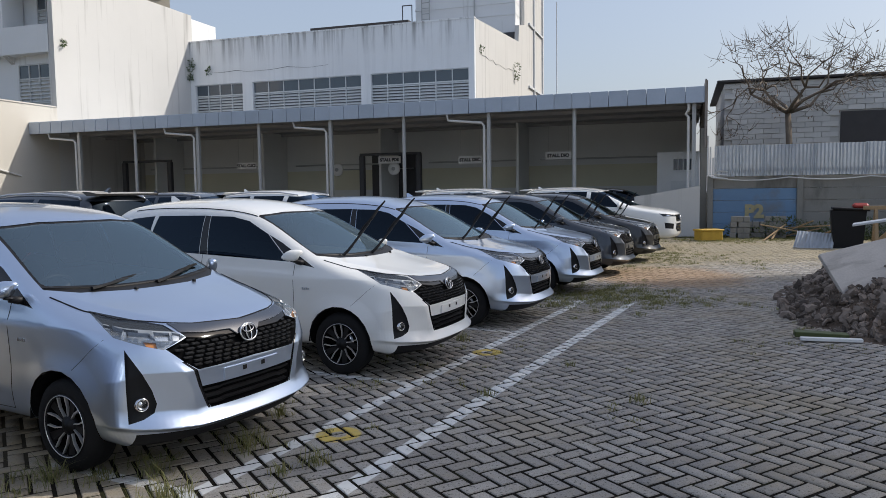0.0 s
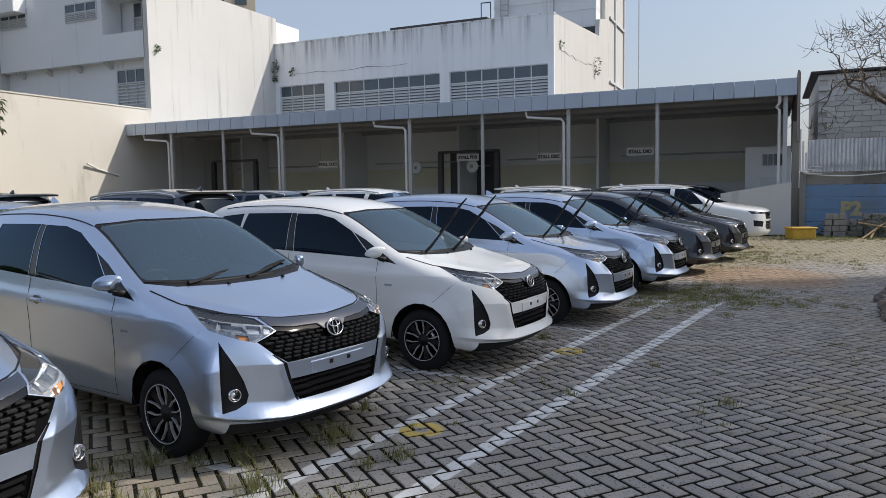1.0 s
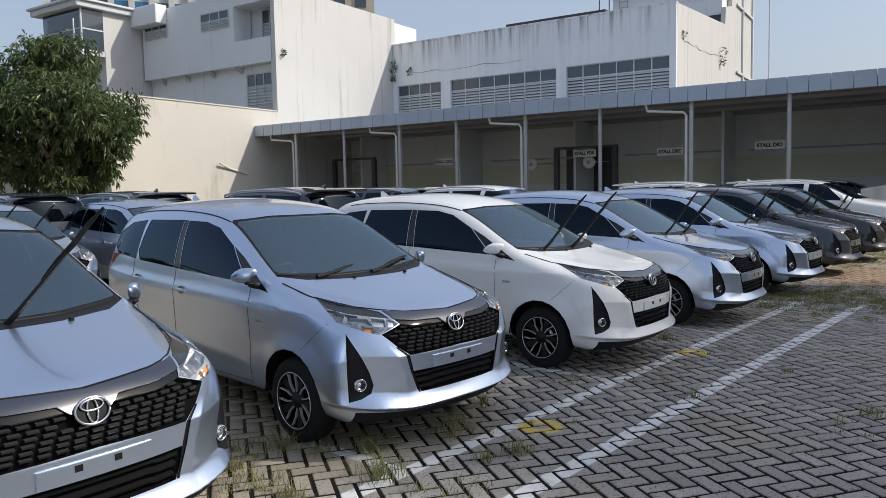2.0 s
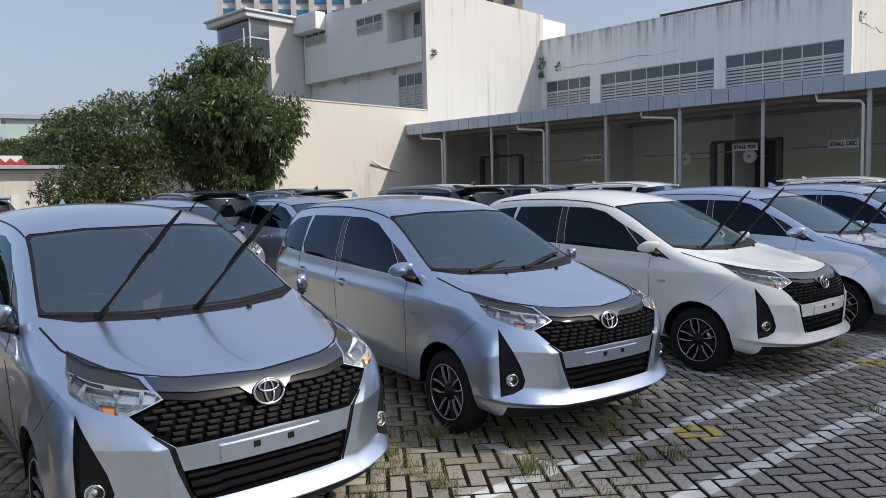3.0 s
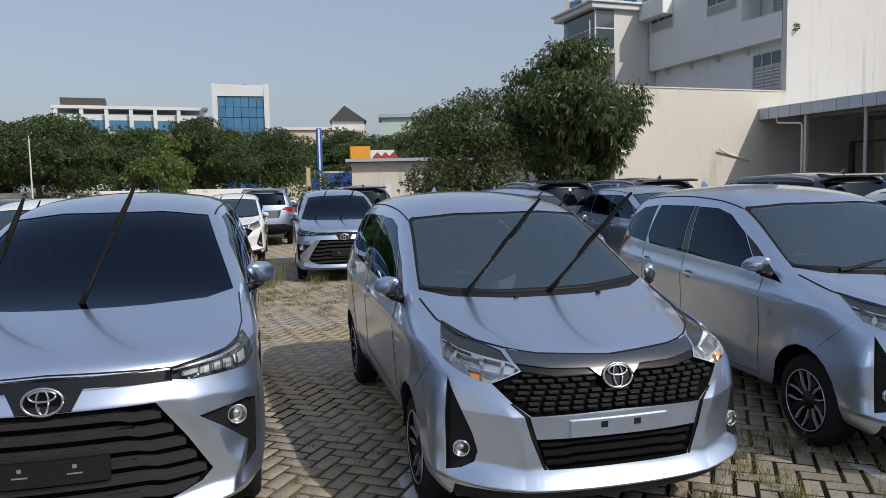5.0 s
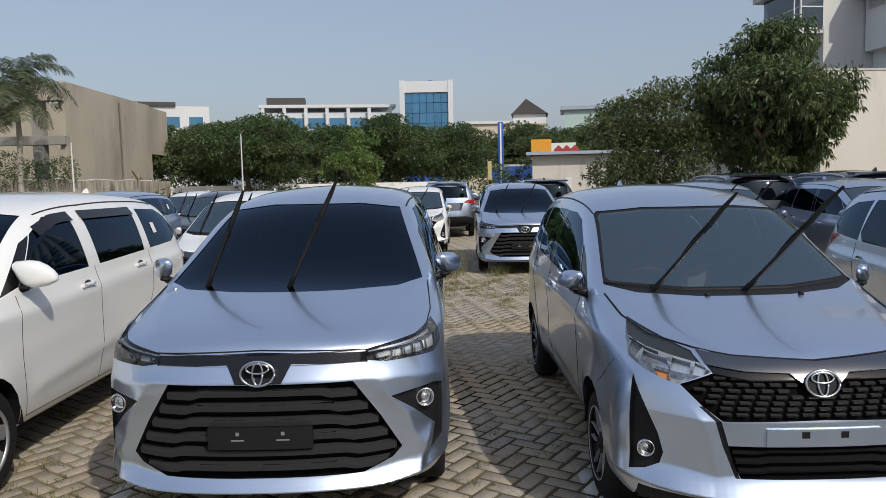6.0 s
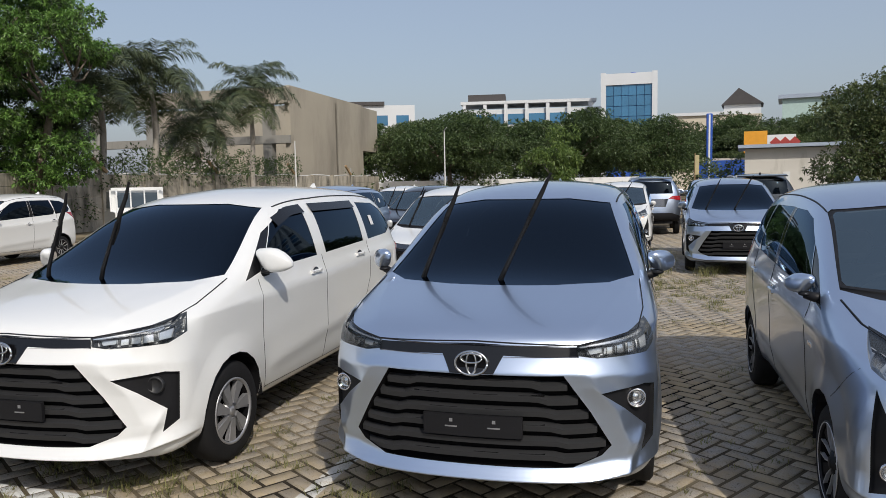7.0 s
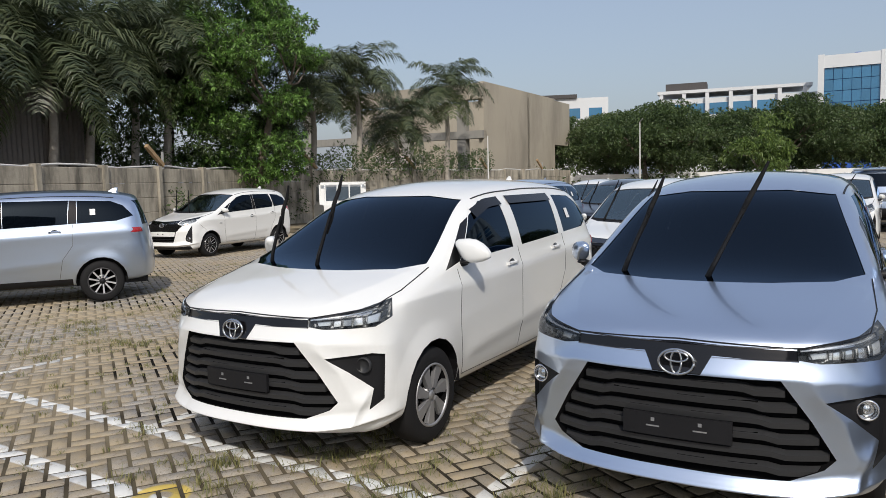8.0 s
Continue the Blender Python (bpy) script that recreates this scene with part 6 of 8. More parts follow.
def suv(c, car, bm, skin, paint, wipers="down"):
    shield = cut_out(bm, [(-0.74, 1.25), (0.74, 1.25), (0.63, 1.64), (0.30, 1.67), (-0.30, 1.67), (-0.63, 1.64)], FRONT, lambda p: 0.1 < p.x < 1.7 and p.z > 1.18)
    skin.out("windscreen", shield, G_DARK, car, lift=-0.004, rim=0.01)
    rear = cut_out(bm, [(-0.64, 1.26), (0.64, 1.26), (0.58, 1.62), (-0.58, 1.62)], BACK, lambda p: p.x < -1.7)
    skin.out("tailgate_window", rear, G_DARK, car, lift=-0.004, rim=0.01)
    for side, view in ((-1, SIDE_R), (1, SIDE_L)):
        for name, poly in (("front_window", [(0.82, 1.21), (-0.02, 1.24), (-0.02, 1.65), (0.25, 1.63), (0.46, 1.54)]),
                           ("rear_window", [(-0.14, 1.25), (-0.95, 1.28), (-0.98, 1.66), (-0.14, 1.66)]),
                           ("quarter_window", [(-1.08, 1.30), (-1.75, 1.34), (-1.95, 1.55), (-1.90, 1.63), (-1.09, 1.66)])):
            skin.out(name, cut_out(bm, poly, view, lambda p: p.z > 1.15), G_DARK, car, lift=-0.003, rim=0.008)
        wing_mirror(car, 0.85, side, 1.06, 1.27, 1.15, paint, M["black"])
        seam(skin, car, [(0.95, 1.15), (0.94, 0.75), (0.90, 0.45)], view)
        seam(skin, car, [(-0.08, 1.24), (-0.10, 0.75), (-0.08, 0.45)], view)
        handle(skin, car, 0.10, 1.13, side, M["chrome"])
        handle(skin, car, -0.82, 1.16, side, M["chrome"])
        v = oblique(35, side)
        lamp_unit(bm, skin, car, v, [(1.95, 0.86, 1.03), (2.32, 0.52, 0.99), (2.33, 0.52, 0.94), (2.05, 0.85, 0.95)],
                  [("main_reflector", M["reflector"], [(2.10, 0.78, 1.0), (2.24, 0.63, 0.985), (2.25, 0.63, 0.955), (2.12, 0.78, 0.965)], -0.012)], M["lamp_dark"], side)
        recess(skin, cut_out(bm, oblique_poly(flip([(2.30, 0.60, 0.74), (2.10, 0.86, 0.78), (2.12, 0.86, 0.62), (2.28, 0.64, 0.60)], side), v), v, lambda p: p.x > 1.6), "fog_surround", M["black"], car, 0.02)
        rl = bmesh.new()
        pts = [onto(skin, (x, side * 0.62, 4), (0, 0, -1)) + Vector((0, 0, 0.035)) for x in (0.2, -0.3, -0.9, -1.5, -1.85)]
        tube(rl, [pts[0] - Vector((0, 0, 0.04))] + pts + [pts[-1] - Vector((0.05, 0, 0.04))], 0.016, 6)
        part("roof_rail", rl, M["alloy"], car, smooth=True)
        tl = [(side * 0.50, 1.11), (side * 0.93, 1.04), (side * 0.92, 1.19), (side * 0.62, 1.19)]
        skin.out("tail_light", cut_out(bm, tl, BACK, lambda p: p.x < -1.7), M["tail_red"], car, lift=0.006, rim=0.02)
    skin.out("rear_bumper", cut_out(bm, [(-0.82, 0.40), (0.82, 0.40), (0.86, 0.58), (0.60, 0.68), (-0.60, 0.68), (-0.86, 0.58)], BACK, lambda p: p.x < -1.7), M["black"], car, "black plastic lower rear bumper", lift=0.006, rim=0.02)
    skin.out("plate_recess", cut_out(bm, [(-0.42, 0.86), (0.42, 0.86), (0.50, 1.10), (-0.50, 1.10)], BACK, lambda p: p.x < -1.7), M["dark_chrome"], car, lift=-0.01, rim=-0.01)
    gr = [(-0.50, 0.99), (0.50, 0.99), (0.46, 0.80), (0.52, 0.60), (0.45, 0.52), (-0.45, 0.52), (-0.52, 0.60), (-0.46, 0.80)]
    recess(skin, cut_out(bm, gr, FRONT, lambda p: p.x > 1.7), "grille", M["black"], car, 0.04)
    g2 = bmesh.new()
    for z in (0.96, 0.91, 0.86, 0.68, 0.60):
        slat(skin, g2, z, -0.46, 0.46, 0.025, 0.03, -0.008)
    part("grille_slats", g2, M["dark_chrome"], car)
    g3 = bmesh.new()
    slat(skin, g3, 0.77, -0.52, 0.52, 0.05, 0.05, 0.01)
    part("bumper_bar", g3, paint, car)
    badge(skin, car, 0, 0.91, 0.08, 0.058, tilt=5)
    sp = bmesh.new()
    pr = [(-1.90, 1.765), (-2.06, 1.755), (-2.22, 1.735), (-2.20, 1.705), (-2.0, 1.70)]
    prism(sp, [(x, z) for x, z in pr], 1, -0.60, 0.60)
    part("roof_spoiler", sp, paint, car)
    fin(skin, car, -1.75, paint)
    if wipers == "up":
        wiper(car, (1.28, -0.50, 1.25), (1.25, -0.2, 1.80))
        wiper(car, (1.32, 0.02, 1.24), (1.28, 0.33, 1.82))
    interior(c, car, 1.22, 1.10)


def park(ob, x, y, deg):
    ob.matrix_world = pose(x, y, 0, 0, 0, deg)
    return ob


def repaint(model, old, paint, label, x, y, deg):
    """A copy of a car in another colour."""
    ob = copy_thing(model, pose(x, y, 0, 0, 0, deg))
    for c in ob.children_recursive:
        if c.type == "MESH" and c.data.materials[0] == old:
            c.material_slots[0].link = "OBJECT"
            c.material_slots[0].material = paint
    return tagged(ob, label, "car", group="parked cars")


# ---- the parked cars
compact_silver = build_car(COMPACT, M["paint_silver"], "silver compact people carrier with raised wiper arms", "car", compact)
compact_lowered = copy_thing(compact_silver, pose(-3.03, 5.70, 0, 0, 0, -29.0))
tagged(compact_lowered, "silver compact people carrier with lowered wiper arms")
wiper(compact_lowered, (1.10, -0.46, 1.088), (0.995, 0.06, 1.135))
wiper(compact_lowered, (1.14, 0.02, 1.082), (0.965, 0.55, 1.15))
wiper(compact_silver, (1.10, -0.46, 1.085), (1.40, -0.13, 1.60))
wiper(compact_silver, (1.14, 0.02, 1.075), (1.48, 0.36, 1.62))
park(compact_silver, -4.11, 3.29, -23.9)
compact_white = repaint(compact_silver, M["paint_silver"], M["paint_white"], "white compact people carrier with raised wiper arms", -1.78, 8.0, -24.5)
copy_thing(compact_silver, pose(-0.56, 10.36, 0, 0, 0, -24.5))
copy_thing(compact_silver, pose(0.72, 13.1, 0, 0, 0, -24.5))
compact_grey = repaint(compact_silver, M["paint_silver"], M["paint_grey"], "dark grey compact people carrier with raised wiper arms", 1.95, 15.7, -24.5)
compact_black = repaint(compact_silver, M["paint_silver"], M["paint_black"], "black compact people carrier with raised wiper arms", 3.25, 18.3, -24.5)
family_silver = build_car(FAMILY, M["paint_silver"], "silver family people carrier with raised wiper arms", "car", family, style="ten", wipers="up")
park(family_silver, -5.54, 1.24, -24.3)
family_white = build_car(FAMILY, M["paint_white"], "white family people carrier with grey wheel covers", "car", family, style="cap", wipers="up", visors=True, fogs=False)
park(family_white, -6.33, -1.14, -24.5)
suv_white = build_car(SUV, M["paint_white"], "white tall sport utility vehicle with roof rails", "car", suv, style="ten")
park(suv_white, 4.62, 22.0, -24.5)
family_lowered = build_car(FAMILY, M["paint_silver"], "silver family people carrier with black window pillars", "car", family, style="ten", dark_pillars=True)
park(family_lowered, -10.63, -8.22, -60.0)
suv_dark = repaint(suv_white, M["paint_white"], M["paint_grey"], "dark grey tall sport utility vehicle with roof rails", -12.3, 11.9, 156)
suv_silver = repaint(suv_white, M["paint_white"], M["paint_silver"], "silver tall sport utility vehicle with red tail lights", -23.2, 10.3, 156)
# rows behind
copy_thing(family_silver, pose(-13.75, 7.6, 0, 0, 0, -26))
copy_thing(compact_white, pose(-18.4, 7.25, 0, 0, 0, -26))
copy_thing(suv_dark, pose(-19.5, 11.6, 0, 0, 0, 156))
copy_thing(suv_dark, pose(-10.8, 13.2, 0, 0, 0, 156))
copy_thing(suv_dark, pose(-9.3, 16.4, 0, 0, 0, 156))
copy_thing(compact_silver, pose(-9.6, 9.0, 0, 0, 0, -24))
copy_thing(compact_lowered, pose(-8.4, 11.3, 0, 0, 0, -24))
copy_thing(suv_white, pose(-3.2, 17.4, 0, 0, 0, -24))
copy_thing(suv_dark, pose(-5.6, 17.9, 0, 0, 0, -24))
copy_thing(suv_dark, pose(-6.9, 12.4, 0, 0, 0, 156))
copy_thing(suv_dark, pose(6.9, 28.6, 0, 0, 0, -24))
copy_thing(suv_white, pose(1.5, 20.6, 0, 0, 0, -24))
copy_thing(compact_white, pose(-11.4, 1.7, 0, 0, 0, -24))
copy_thing(family_lowered, pose(-15.3, -0.4, 0, 0, 0, -24))
copy_thing(compact_white, pose(-20.6, -0.4, 0, 0, 0, -24))
copy_thing(compact_white, pose(-22.4, 1.9, 0, 0, 0, -24))
copy_thing(compact_black, pose(-18.6, 2.2, 0, 0, 0, -24))
copy_thing(family_silver, pose(-27.0, 14.5, 0, 0, 0, -26))
copy_thing(compact_lowered, pose(-20.8, 5.8, 0, 0, 0, -26))
copy_thing(compact_white, pose(-18.9, -8.1, 0, 0, 0, -22))


def pickup(label, m):
    """A small white pickup: cab with side windows, open bed with rails."""
    t = thing("pickup", label, "pickup truck", m)
    cab = bmesh.new()
    prism(cab, [(-0.55, 0.45), (1.9, 0.45), (1.95, 0.8), (1.75, 1.0), (1.0, 1.08), (0.45, 1.72), (-0.50, 1.74), (-0.55, 1.0)], 1, -0.78, 0.78)
    bmesh.ops.bevel(cab, geom=list(cab.edges), offset=0.05, segments=2, affect="EDGES")
    part("cab", cab, M["paint_white"], t, smooth=False)
    for s in (-1, 1):
        g = bmesh.new()
        prism(g, [(-0.40, 1.12), (0.80, 1.12), (0.42, 1.62), (-0.40, 1.63)], 1, s * 0.785 - 0.004, s * 0.785 + 0.004)
        part("side_window", g, M["far_glass"], t)
    g = bmesh.new()
    prism(g, [(0.93, 1.15), (0.50, 1.66), (0.52, 1.68), (0.97, 1.16)], 1, -0.68, 0.68)
    part("windscreen", g, M["far_glass"], t)
    g = boxed(-0.562, -0.552, -0.6, 0.6, 1.15, 1.6)
    part("back_window", g, M["far_glass"], t)
    bed = bmesh.new()
    box(bed, -2.4, -0.65, -0.82, -0.76, 0.55, 1.05)
    box(bed, -2.4, -0.65, 0.76, 0.82, 0.55, 1.05)
    box(bed, -2.45, -2.4, -0.82, 0.82, 0.55, 1.05)
    box(bed, -2.4, -0.65, -0.76, 0.76, 0.50, 0.58)
    part("bed", bed, M["paint_white"], t)
    for y in (-0.6, -0.2, 0.2, 0.6):
        part("rack_bar", boxed(-0.66, -0.62, y - 0.02, y + 0.02, 1.0, 1.72), M["paint_white"], t)
    part("rack_top", boxed(-0.67, -0.61, -0.75, 0.75, 1.70, 1.76), M["paint_white"], t)
    c = dict(track=0.70, tyre=0.29, rim=0.18)
    for x in (1.25, -1.45):
        for s in (-1, 1):
            wheel(c, t, x, s, "cap")
    return t


pickup("small white pickup truck with a rear window rack", pose(-24.8, -6.3, 0, 0, 0, 200))


# ---- trees and plants
def leaf_cloud(rng, centres, radii, count, size, flat=0.0, droop=0.3, aspect=0.42):
    """Many small bent leaves round clump centres: verts and faces."""
    c = np.asarray(centres, float)
    r = np.asarray(radii, float)
    w = r ** 2
    idx = rng.choice(len(c), count, p=w / w.sum())
    d = rng.normal(size=(count, 3))
    d /= np.linalg.norm(d, axis=1)[:, None]
    rad = r[idx] * rng.uniform(0.35, 1.0, count) ** 0.5
    off = d * rad[:, None]
    off[:, 2] *= 1 - flat
    p = c[idx] + off
    ax = d + rng.normal(size=(count, 3)) * 0.9
    ax[:, 2] -= droop
    ax /= np.linalg.norm(ax, axis=1)[:, None]
    side = np.cross(ax, rng.normal(size=(count, 3)))
    side /= np.linalg.norm(side, axis=1)[:, None]
    nrm = np.cross(ax, side)
    s = size * rng.uniform(0.6, 1.35, count)[:, None]
    a, b = p, p + ax * s
    mid = p + ax * s * 0.5 + nrm * s * 0.07
    v = np.stack([a, mid + side * s * aspect * 0.5, b - nrm * s * 0.08, mid - side * s * aspect * 0.5], 1).reshape(-1, 3)
    f = np.arange(4 * count).reshape(-1, 4)
    return v, f


def spray_cloud(rng, centres, radii, sprays, per, size, flat=0.2, droop=0.5, aspect=0.3, fan=0.8):
    """Leaves in sprays: each spray sits on the outside of a clump and fans out and down from one twig end."""
    c, r = np.asarray(centres, float), np.asarray(radii, float)
    w = r ** 2
    idx = rng.choice(len(c), sprays, p=w / w.sum())
    d = rng.normal(size=(sprays, 3))
    d[:, 2] += 0.25
    d /= np.linalg.norm(d, axis=1)[:, None]
    off = d * (r[idx] * rng.uniform(0.55, 1.05, sprays))[:, None]
    off[:, 2] *= 1 - flat
    root = np.repeat(c[idx] + off, per, axis=0)
    n = sprays * per
    ax = np.repeat(d, per, axis=0) * 0.6 + rng.normal(size=(n, 3)) * fan
    ax[:, 2] -= droop
    ax /= np.linalg.norm(ax, axis=1)[:, None]
    side = np.cross(ax, rng.normal(size=(n, 3)) * 0.5 + np.array((0, 0, 1.0)))
    side /= np.linalg.norm(side, axis=1)[:, None]
    nrm = np.cross(side, ax)
    s = size * rng.uniform(0.65, 1.3, n)[:, None]
    root = root + ax * s * 0.15
    mid = root + ax * s * 0.5 + nrm * s * 0.06
    tip = root + ax * s
    tip[:, 2] -= (s * 0.16)[:, 0]
    v = np.stack([root, mid + side * s * aspect * 0.5, tip, mid - side * s * aspect * 0.5], 1).reshape(-1, 3)
    return v, np.arange(4 * n).reshape(-1, 4)


def limbs(bm, rng, base, height, spread, radius, n, levels=2, fork=0.42, reach=0.16):
    """A tapered trunk with forked limbs; returns the tips."""
    top = Vector((rng.normal() * 0.08 * height, rng.normal() * 0.08 * height, height * fork)) + Vector(base)
    tube(bm, [base, Vector(base) * 0.55 + top * 0.45 + Vector((0.05, 0.03, 0)), top], [radius * 1.25, radius, radius * 0.8], 8)
    tips = []

    def grow(p, d, length, r, lev):
        q = p + d * length
        m = p + d * length * 0.5 + Vector((rng.normal(), rng.normal(), rng.normal())) * length * 0.09
        tube(bm, [p, m, q], [r, r * 0.75, r * 0.5], 6)
        if lev == 0:
            tips.append(q)
            return
        for _ in range(2 + int(rng.random() < 0.6)):
            e = (d + Vector((rng.normal(), rng.normal(), rng.normal() * 0.7)) * 0.55).normalized()
            grow(q, e, length * rng.uniform(0.55, 0.8), r * 0.55, lev - 1)
    for k in range(n):
        a = 2 * math.pi * (k + rng.uniform(-0.3, 0.3)) / n
        d = Vector((math.cos(a) * spread, math.sin(a) * spread, 1.0)).normalized()
        grow(top, d, height * reach, radius * 0.6, levels)
    return tips


def broadleaf(name, label, m, height, crown, trunk_r, leaves, size, leaf_mat, bark, seed, spread=0.8, flat=0.15, low=0.3, clumps=26, droop=0.3, group="", extra=(), per=7, aspect=0.34, fan=0.8):
    rng = np.random.default_rng(seed)
    t = thing(name, label, "tree", m, group=group)
    bm = bmesh.new()
    tips = limbs(bm, rng, (0, 0, 0), height, spread, trunk_r, 5, reach=0.16 if flat < 0.6 else 0.26)
    part("trunk", bm, bark, t, smooth=True)
    cs, rs = [], []
    for k in range(clumps):
        a, u = rng.uniform(0, 2 * math.pi), rng.uniform(0, 1)
        rr = crown * math.sqrt(rng.uniform(0.05, 1.0)) * (0.75 + 0.25 * math.sin(math.pi * u))
        z = height * (low + (1 - low) * u)
        lim = math.sqrt(max(0.08, 1 - ((u - 0.45) / 0.62) ** 2))
        cs.append((rr * lim * math.cos(a), rr * lim * math.sin(a), z - 0.3))
        rs.append(crown * rng.uniform(0.20, 0.38))
    for q in tips:
        cs.append(tuple(q))
        rs.append(crown * rng.uniform(0.16, 0.28))
    v, f = spray_cloud(rng, cs, rs, leaves // per, per, size, flat, droop, aspect, fan)
    arrays_ob("crown", v, f, leaf_mat, t)
    # extra inner leaves in a darker green put the crown's inner shade into colour
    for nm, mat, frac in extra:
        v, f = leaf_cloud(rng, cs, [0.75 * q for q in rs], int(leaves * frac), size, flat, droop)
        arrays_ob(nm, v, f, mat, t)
    return t


def palm(name, label, m, height, frond, count, seed, droop=1.0):
    """A feather palm: ringed trunk and arched fronds of many leaflets, each frond a part."""
    rng = np.random.default_rng(seed)
    t = thing(name, label, "palm tree", m, group="palms along the fence")
    bm = bmesh.new()
    tube(bm, [(0.06 * math.sin(k * 0.5), 0.05 * math.cos(k * 0.7), height * k / 14) for k in range(15)], [0.17 - 0.005 * k + (0.012 if k % 2 else 0) for k in range(15)], 10)
    part("trunk", bm, M["bark_pale"], t, smooth=True)
    for k in range(count):
        a = 2.4 * k + rng.uniform(-0.2, 0.2)
        el = rng.uniform(-0.65, 1.2)
        L = frond * rng.uniform(0.8, 1.1)
        verts, faces = [], []
        p = Vector((0, 0, height))
        d = Vector((math.cos(a) * math.cos(el), math.sin(a) * math.cos(el), math.sin(el)))
        n = 20
        pts = []
        for i in range(n + 1):
            pts.append(p.copy())
            p = p + d * (L / n)
            d = (d + Vector((0, 0, -0.085 * droop * (0.6 + 0.9 * i / n)))).normalized()
        for i in range(2, n):
            tang = (pts[i + 1] - pts[i]).normalized()
            side = tang.cross(Vector((0, 0, 1))).normalized()
            ll = frond * 0.30 * math.sin(math.pi * min(1, (i + 2) / (n + 3))) + 0.05
            for s in (-1, 1):
                for h in (0.0, 0.5):
                    b0 = pts[i] + (pts[i + 1] - pts[i]) * h
                    out = (side * s * 0.85 + tang * 0.5 + Vector((0, 0, rng.uniform(-0.25, 0.35)))).normalized()
                    mid = b0 + out * ll * 0.5
                    tip = mid + (out + Vector((0, 0, -rng.uniform(0.5, 1.3)))).normalized() * ll * 0.6
                    w = tang * rng.uniform(0.022, 0.034)
                    o = len(verts)
                    verts += [b0 - w * 0.6, b0 + w * 0.6, mid + w, mid - w, tip]
                    faces += [(o, o + 1, o + 2, o + 3), (o + 3, o + 2, o + 4)]
        ob = arrays_ob("frond", verts, faces, M["leaf_palm"] if el > -0.25 else M["leaf_olive"], t)
    return t


def dead_tree(name, label, m, height, seed):
    rng = np.random.default_rng(seed)
    t = thing(name, label, "tree", m)
    bm = bmesh.new()
    tips = limbs(bm, rng, (0, 0, 0), height, 1.7, 0.14, 7, levels=4, fork=0.62, reach=0.21)
    for q in tips:
        for _ in range(2):
            d = Vector((rng.normal(), rng.normal(), rng.normal() * 0.6 + 0.3)).normalized()
            tube(bm, [q, q + d * 0.35, q + d * 0.6 + Vector((0, 0, 0.1))], [0.012, 0.008, 0.003], 4)
    part("crown_wood", bm, M["bark"], t, smooth=True)
    v, f = leaf_cloud(rng, [tuple(q) for q in tips], [0.35] * len(tips), 420, 0.10)
    arrays_ob("dry_leaves", v, f, M["leaf_brown"], t)
    return t


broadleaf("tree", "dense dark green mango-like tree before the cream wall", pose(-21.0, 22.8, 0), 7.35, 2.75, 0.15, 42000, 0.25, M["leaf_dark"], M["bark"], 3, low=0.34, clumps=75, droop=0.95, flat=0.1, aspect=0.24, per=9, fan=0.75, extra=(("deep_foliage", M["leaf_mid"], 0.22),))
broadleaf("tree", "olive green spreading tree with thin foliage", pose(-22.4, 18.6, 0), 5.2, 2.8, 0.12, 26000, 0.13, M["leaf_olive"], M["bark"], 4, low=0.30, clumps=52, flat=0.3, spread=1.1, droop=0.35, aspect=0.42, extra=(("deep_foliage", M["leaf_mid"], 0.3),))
broadleaf("tree", "light green young tree behind the parked cars", pose(-40.0, 12.8, 0), 4.9, 1.7, 0.07, 6500, 0.24, M["leaf_fresh"], M["bark_pale"], 5, low=0.36, clumps=24, droop=0.8, aspect=0.26, flat=0.25)
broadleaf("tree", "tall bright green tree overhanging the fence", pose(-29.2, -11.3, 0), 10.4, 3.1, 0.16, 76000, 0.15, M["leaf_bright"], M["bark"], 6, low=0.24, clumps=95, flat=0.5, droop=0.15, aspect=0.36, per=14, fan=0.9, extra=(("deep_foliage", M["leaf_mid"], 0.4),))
for x, y, h, sd in ((-28.0, -14.0, 9.4, 7), (-24.5, -17.5, 10.0, 8), (-19.5, -18.5, 9.6, 9)):
    broadleaf("tree", "dark tree mass behind the fence", pose(x, y, 0), h, 3.4, 0.20, 24000, 0.2, M["leaf_mid"], M["bark"], sd, low=0.2, clumps=70)
for x, y, h, fr, n, sd in ((-42.0, -4.2, 7.0, 3.0, 34, 11), (-36.0, -8.0, 6.9, 3.0, 34, 12), (-33.5, -9.6, 6.6, 3.0, 34, 13), (-23.5, -14.4, 6.8, 3.4, 36, 14), (-20.3, -15.8, 7.0, 3.5, 36, 15), (-25.5, -13.9, 6.6, 3.2, 34, 16), (-18.0, -15.9, 6.0, 3.2, 34, 18), (-21.8, -14.6, 5.8, 3.4, 34, 19), (-26.6, -13.2, 7.4, 3.2, 34, 20), (-31.6, -10.8, 5.0, 2.8, 30, 22), (-38.6, -6.6, 4.8, 2.6, 30, 23)):
    palm("palm", "feather palm with drooping grey-green fronds", pose(x, y, 0), h, fr, n, sd, 1.25)
dead_tree("tree", "bare dry tree with a few brown leaves", pose(13.45, 28.4, 0), 7.5, 21)
